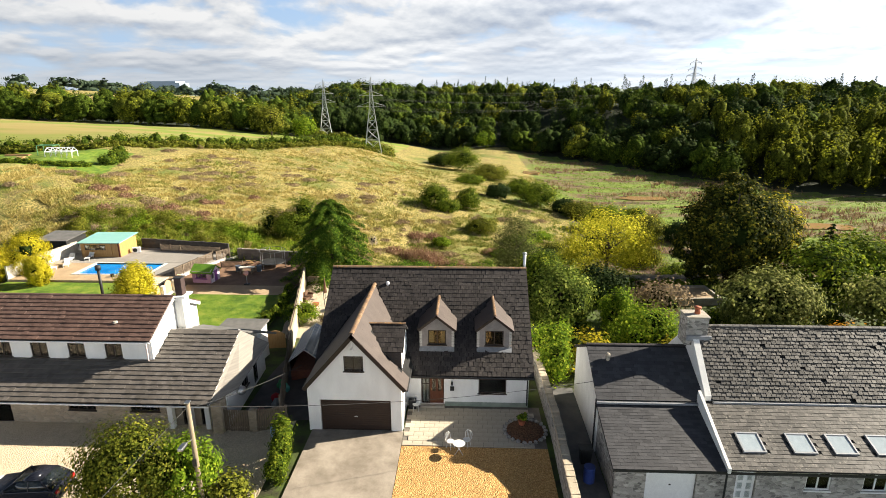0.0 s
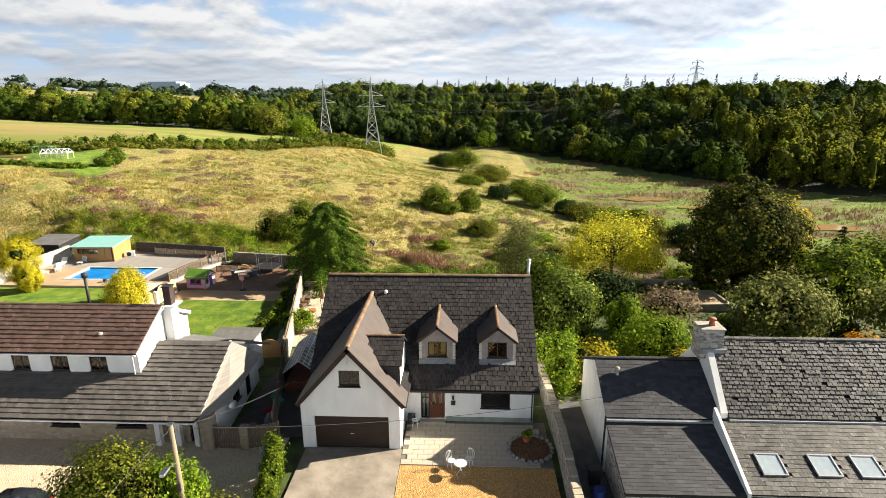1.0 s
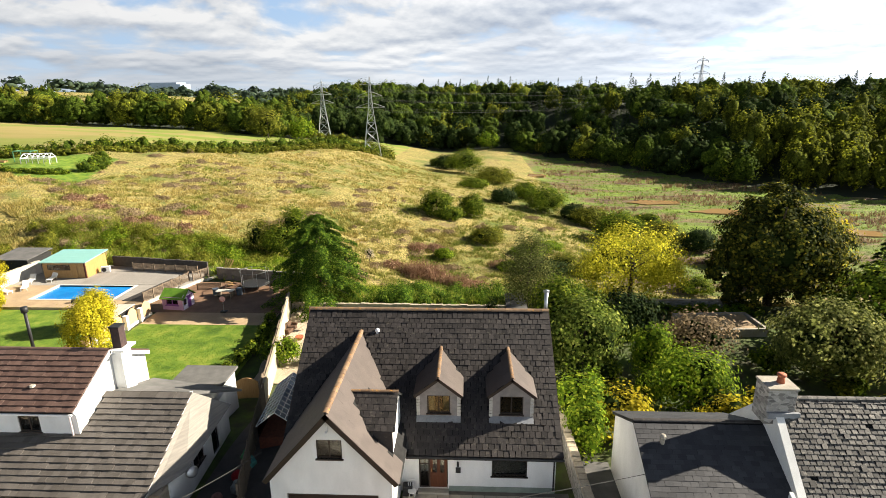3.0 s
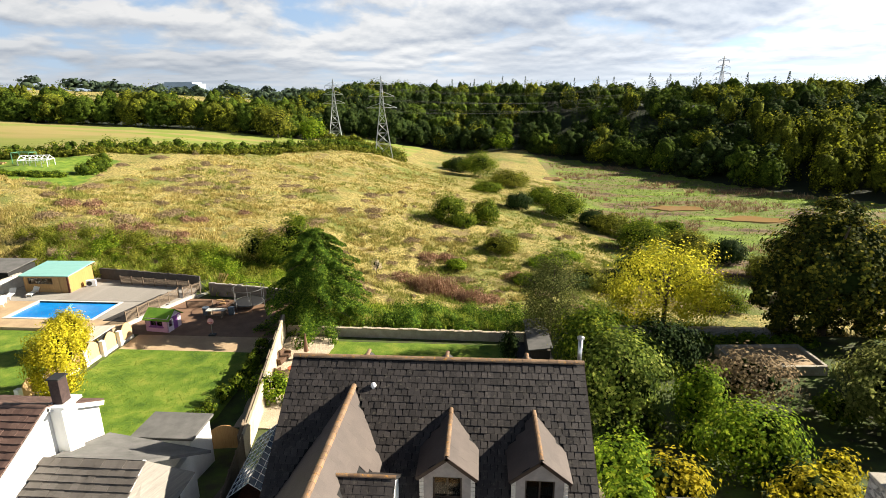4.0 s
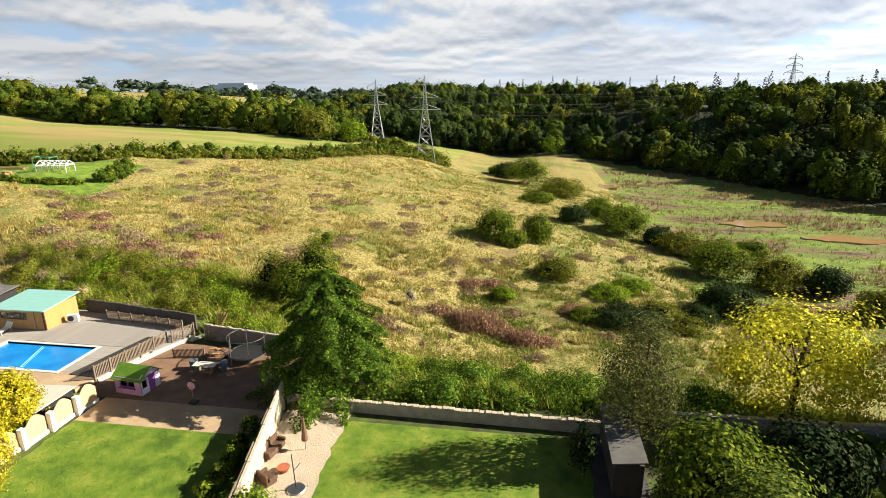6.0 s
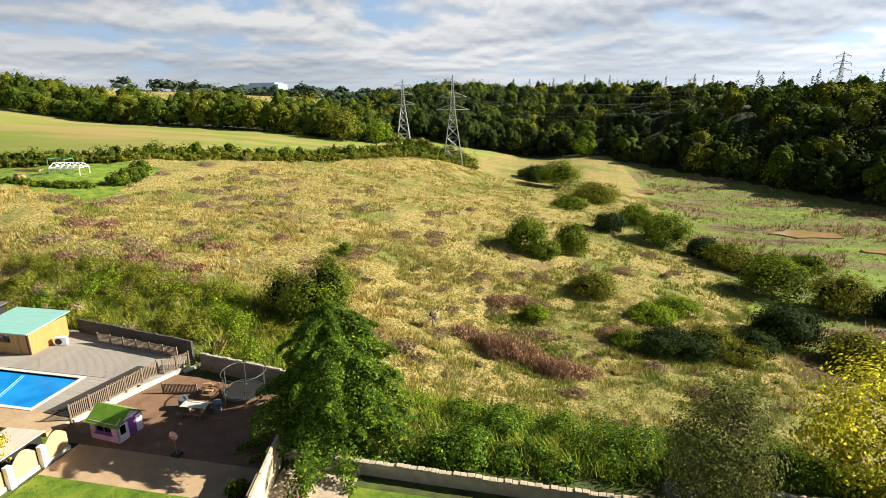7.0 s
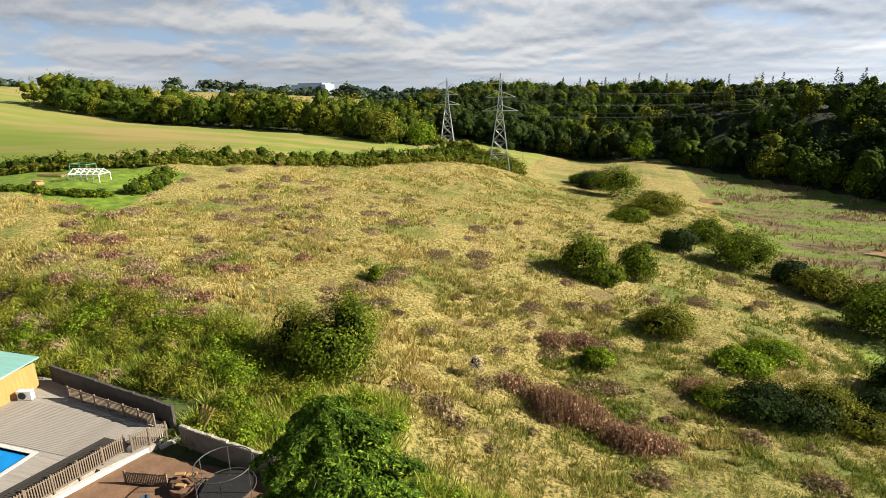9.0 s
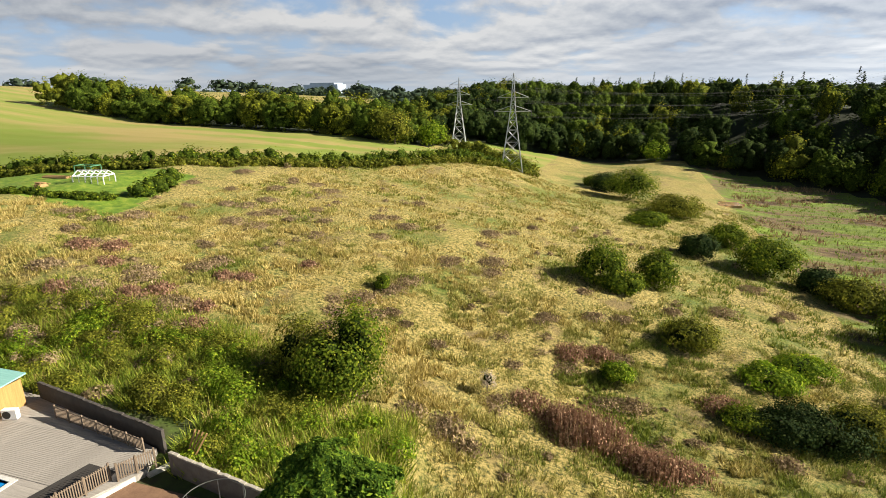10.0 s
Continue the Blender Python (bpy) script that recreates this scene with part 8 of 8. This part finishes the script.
wire("overhead_cable", "thin overhead telephone cable across the forecourt", (-11.3, 17.8, 5.8), (9.3, 24.2, 3.9), 0.5, 0.012)
wire("overhead_cable", "thin overhead telephone cable to the white house", (-11.3, 17.8, 5.7), (-7.8, 24.2, 4.6), 0.2, 0.012)
wire("overhead_cable", "thin overhead cable running along the road", (-11.3, 17.8, 5.8), (-14, -30, 6.5), 0.5, 0.012)

# ---- parked car ----
PAINT = Mat("dark_car_paint", 0.22, 0.4, 0.5)
PAINT.color((0.018, 0.02, 0.03)).bump(PAINT.noise(400.0), 0.02, 0.001)
car = thing("car", "dark blue-grey hatchback parked on the gravel", "car", (-21.2, 18.9, gz(-21.2, 18.9) + 0.03), 4)
TYRE = two("tyre_rubber", (0.015, 0.015, 0.015), (0.025, 0.025, 0.025), 9, 0.9)
low = [(x, y, z) for x, z in ((-1.95, 0.35), (-1.98, 0.6), (-1.75, 0.8), (1.85, 0.35), (1.92, 0.75), (1.80, 0.95), (-0.9, 0.92), (1.5, 0.98)) for y in (-0.84, 0.84)]
bm = hull(low)
bmesh.ops.bevel(bm, geom=bm.edges[:], offset=0.06, segments=3, affect="EDGES", profile=0.6)
body = part("body", bm, PAINT.m, car, "glossy dark paintwork", True)
top = [(x, y * k, z) for x, z, k in ((-0.85, 0.9, 0.8), (1.72, 0.93, 0.8), (-0.15, 1.40, 0.66), (1.15, 1.42, 0.66), (0.5, 1.46, 0.64)) for y in (-1, 1)]
bm = hull(top)
bmesh.ops.bevel(bm, geom=bm.edges[:], offset=0.04, segments=2, affect="EDGES")
part("cabin", bm, two("tinted_glass", (0.02, 0.025, 0.03), (0.015, 0.02, 0.02), 2, 0.06, bump=0.0, spec=0.8), car, "", True)
part("roof", hull([(x, y, z) for x, z in ((-0.1, 1.43), (1.2, 1.45), (0.5, 1.50)) for y in (-0.62, 0.62)]), PAINT.m, car, "", True)
for s in (-1, 1):
    for a, b in (((-0.85, 0.93), (-0.12, 1.42)), ((0.55, 0.95), (0.55, 1.46)), ((1.72, 0.95), (1.17, 1.43))):
        bm = bmesh.new()
        tube(bm, (a[0], s * 0.81, a[1]), (b[0], s * 0.66, b[1]), 0.035, n=6)
        part("pillar", bm, PAINT.m, car)
    for x in (-1.25, 1.2):
        bm = bmesh.new()
        tube(bm, (x, s * 0.66, 0.32), (x, s * 0.87, 0.32), 0.32, 0.32, 20)
        wh = part("wheel", bm, TYRE, car)
        bm = bmesh.new()
        tube(bm, (x, s * 0.86, 0.32), (x, s * 0.885, 0.32), 0.21, 0.19, 14)
        part("rim", bm, STEEL, wh)
    part("tail_light", box(1.86, s * 0.62 - 0.14, 0.68, 1.95, s * 0.62 + 0.14, 0.86, 0.02), two("red_lens", (0.5, 0.02, 0.02), (0.4, 0.01, 0.01), 3, 0.15), car)
    part("headlight", box(-1.97, s * 0.62 - 0.16, 0.6, -1.80, s * 0.62 + 0.16, 0.76, 0.03), WHITE_UPVC, car)
    part("wing_mirror", box(-0.72, s * 0.92 - 0.09, 0.92, -0.6, s * 0.92 + 0.09, 1.04, 0.03), PAINT.m, car)
part("number_plate", box(1.945, -0.26, 0.5, 1.96, 0.26, 0.61), two("plate_yellow", (0.7, 0.5, 0.04), (0.65, 0.45, 0.04), 3), car)
part("bumper", box(1.80, -0.8, 0.32, 1.955, 0.8, 0.48, 0.04), BLACK, car)

# ---- mown plot on the hill ----
def frame_box(bm, x, y, z, w, d, h, r=0.06):
    c = [(x - w, y - d), (x + w, y - d), (x + w, y + d), (x - w, y + d)]
    for i in range(4):
        (a, b), (e, f) = c[i], c[(i + 1) % 4]
        tube(bm, (a, b, z), (a, b, z + h), r, n=5)
        tube(bm, (a, b, z + h), (e, f, z + h), r, n=5)
    return bm


t = thing("climbing_frame", "green metal climbing frame on the mown plot", "climbing frame", (-92.5, 116.5, gz(-92.5, 116.5)))
part("frame", frame_box(bmesh.new(), 0, 0, 0, 1.9, 1.0, 2.2, 0.08), two("green_metal", (0.10, 0.28, 0.14), (0.08, 0.2, 0.1), 3), t)
t = thing("bare_greenhouse", "bare white greenhouse frame on the mown plot", "greenhouse frame", (-86.5, 112.3, gz(-86.5, 112.3)), 14)
bm = frame_box(bmesh.new(), 0, 0, 0, 2.6, 1.5, 1.3, 0.08)
for i in range(6):
    x = -2.6 + i * 1.04
    for s in (-1, 1):
        tube(bm, (x, s * 1.5, 1.3), (x, 0, 2.1), 0.07, n=5)
        tube(bm, (x, s * 1.5, 0), (x, s * 1.5, 1.3), 0.06, n=5)
tube(bm, (-2.6, 0, 2.1), (2.6, 0, 2.1), 0.08, n=5)
part("frame", bm, WHITE_UPVC, t)
t = thing("picnic_bench", "brown timber picnic bench on the mown plot", "bench", (-91.5, 107.0, gz(-91.5, 107)))
part("tabletop", box(-0.9, -0.4, 0.7, 0.9, 0.4, 0.76), RAWWOOD, t)
for s in (-1, 1):
    part("seat", box(-0.9, s * 0.8 - 0.13, 0.42, 0.9, s * 0.8 + 0.13, 0.47), RAWWOOD, t)
    part("leg", hull([(s * 0.6 + a, b, c) for a in (-0.04, 0.04) for b, c in ((-0.85, 0), (0.85, 0), (-0.3, 0.7), (0.3, 0.7))]), RAWWOOD, t)
t = thing("timber_stack", "low stack of brown timber at the plot edge", "timber", (-99.5, 116.0, gz(-99.5, 116)), 6)
for i in range(5):
    part("beam", box(-2.6, -0.6 + i * 0.26, 0, 2.6, -0.38 + i * 0.26, 0.3 + 0.1 * (i % 2), 0.02), RAWWOOD, t)

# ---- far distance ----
# distance haze is put into the pale blue-grey cladding colour
fb = thing("distant_building", "large hazy pale grey industrial building on the skyline", "building", (-905, 1670, gz(-905, 1670)))
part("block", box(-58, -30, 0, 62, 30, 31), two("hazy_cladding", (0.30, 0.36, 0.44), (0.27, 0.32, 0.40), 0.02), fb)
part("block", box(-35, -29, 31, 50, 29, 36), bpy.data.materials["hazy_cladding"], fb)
r9 = np.random.default_rng(909)
far = []
for k in range(330):
    a, d = r9.uniform(-1.25, 0.95), r9.uniform(480, 1500)
    far.append((math.sin(a) * d, math.cos(a) * d, r9.uniform(9, 16), r9.uniform(7, 15)))
# leaf colours of the far belts carry distance haze
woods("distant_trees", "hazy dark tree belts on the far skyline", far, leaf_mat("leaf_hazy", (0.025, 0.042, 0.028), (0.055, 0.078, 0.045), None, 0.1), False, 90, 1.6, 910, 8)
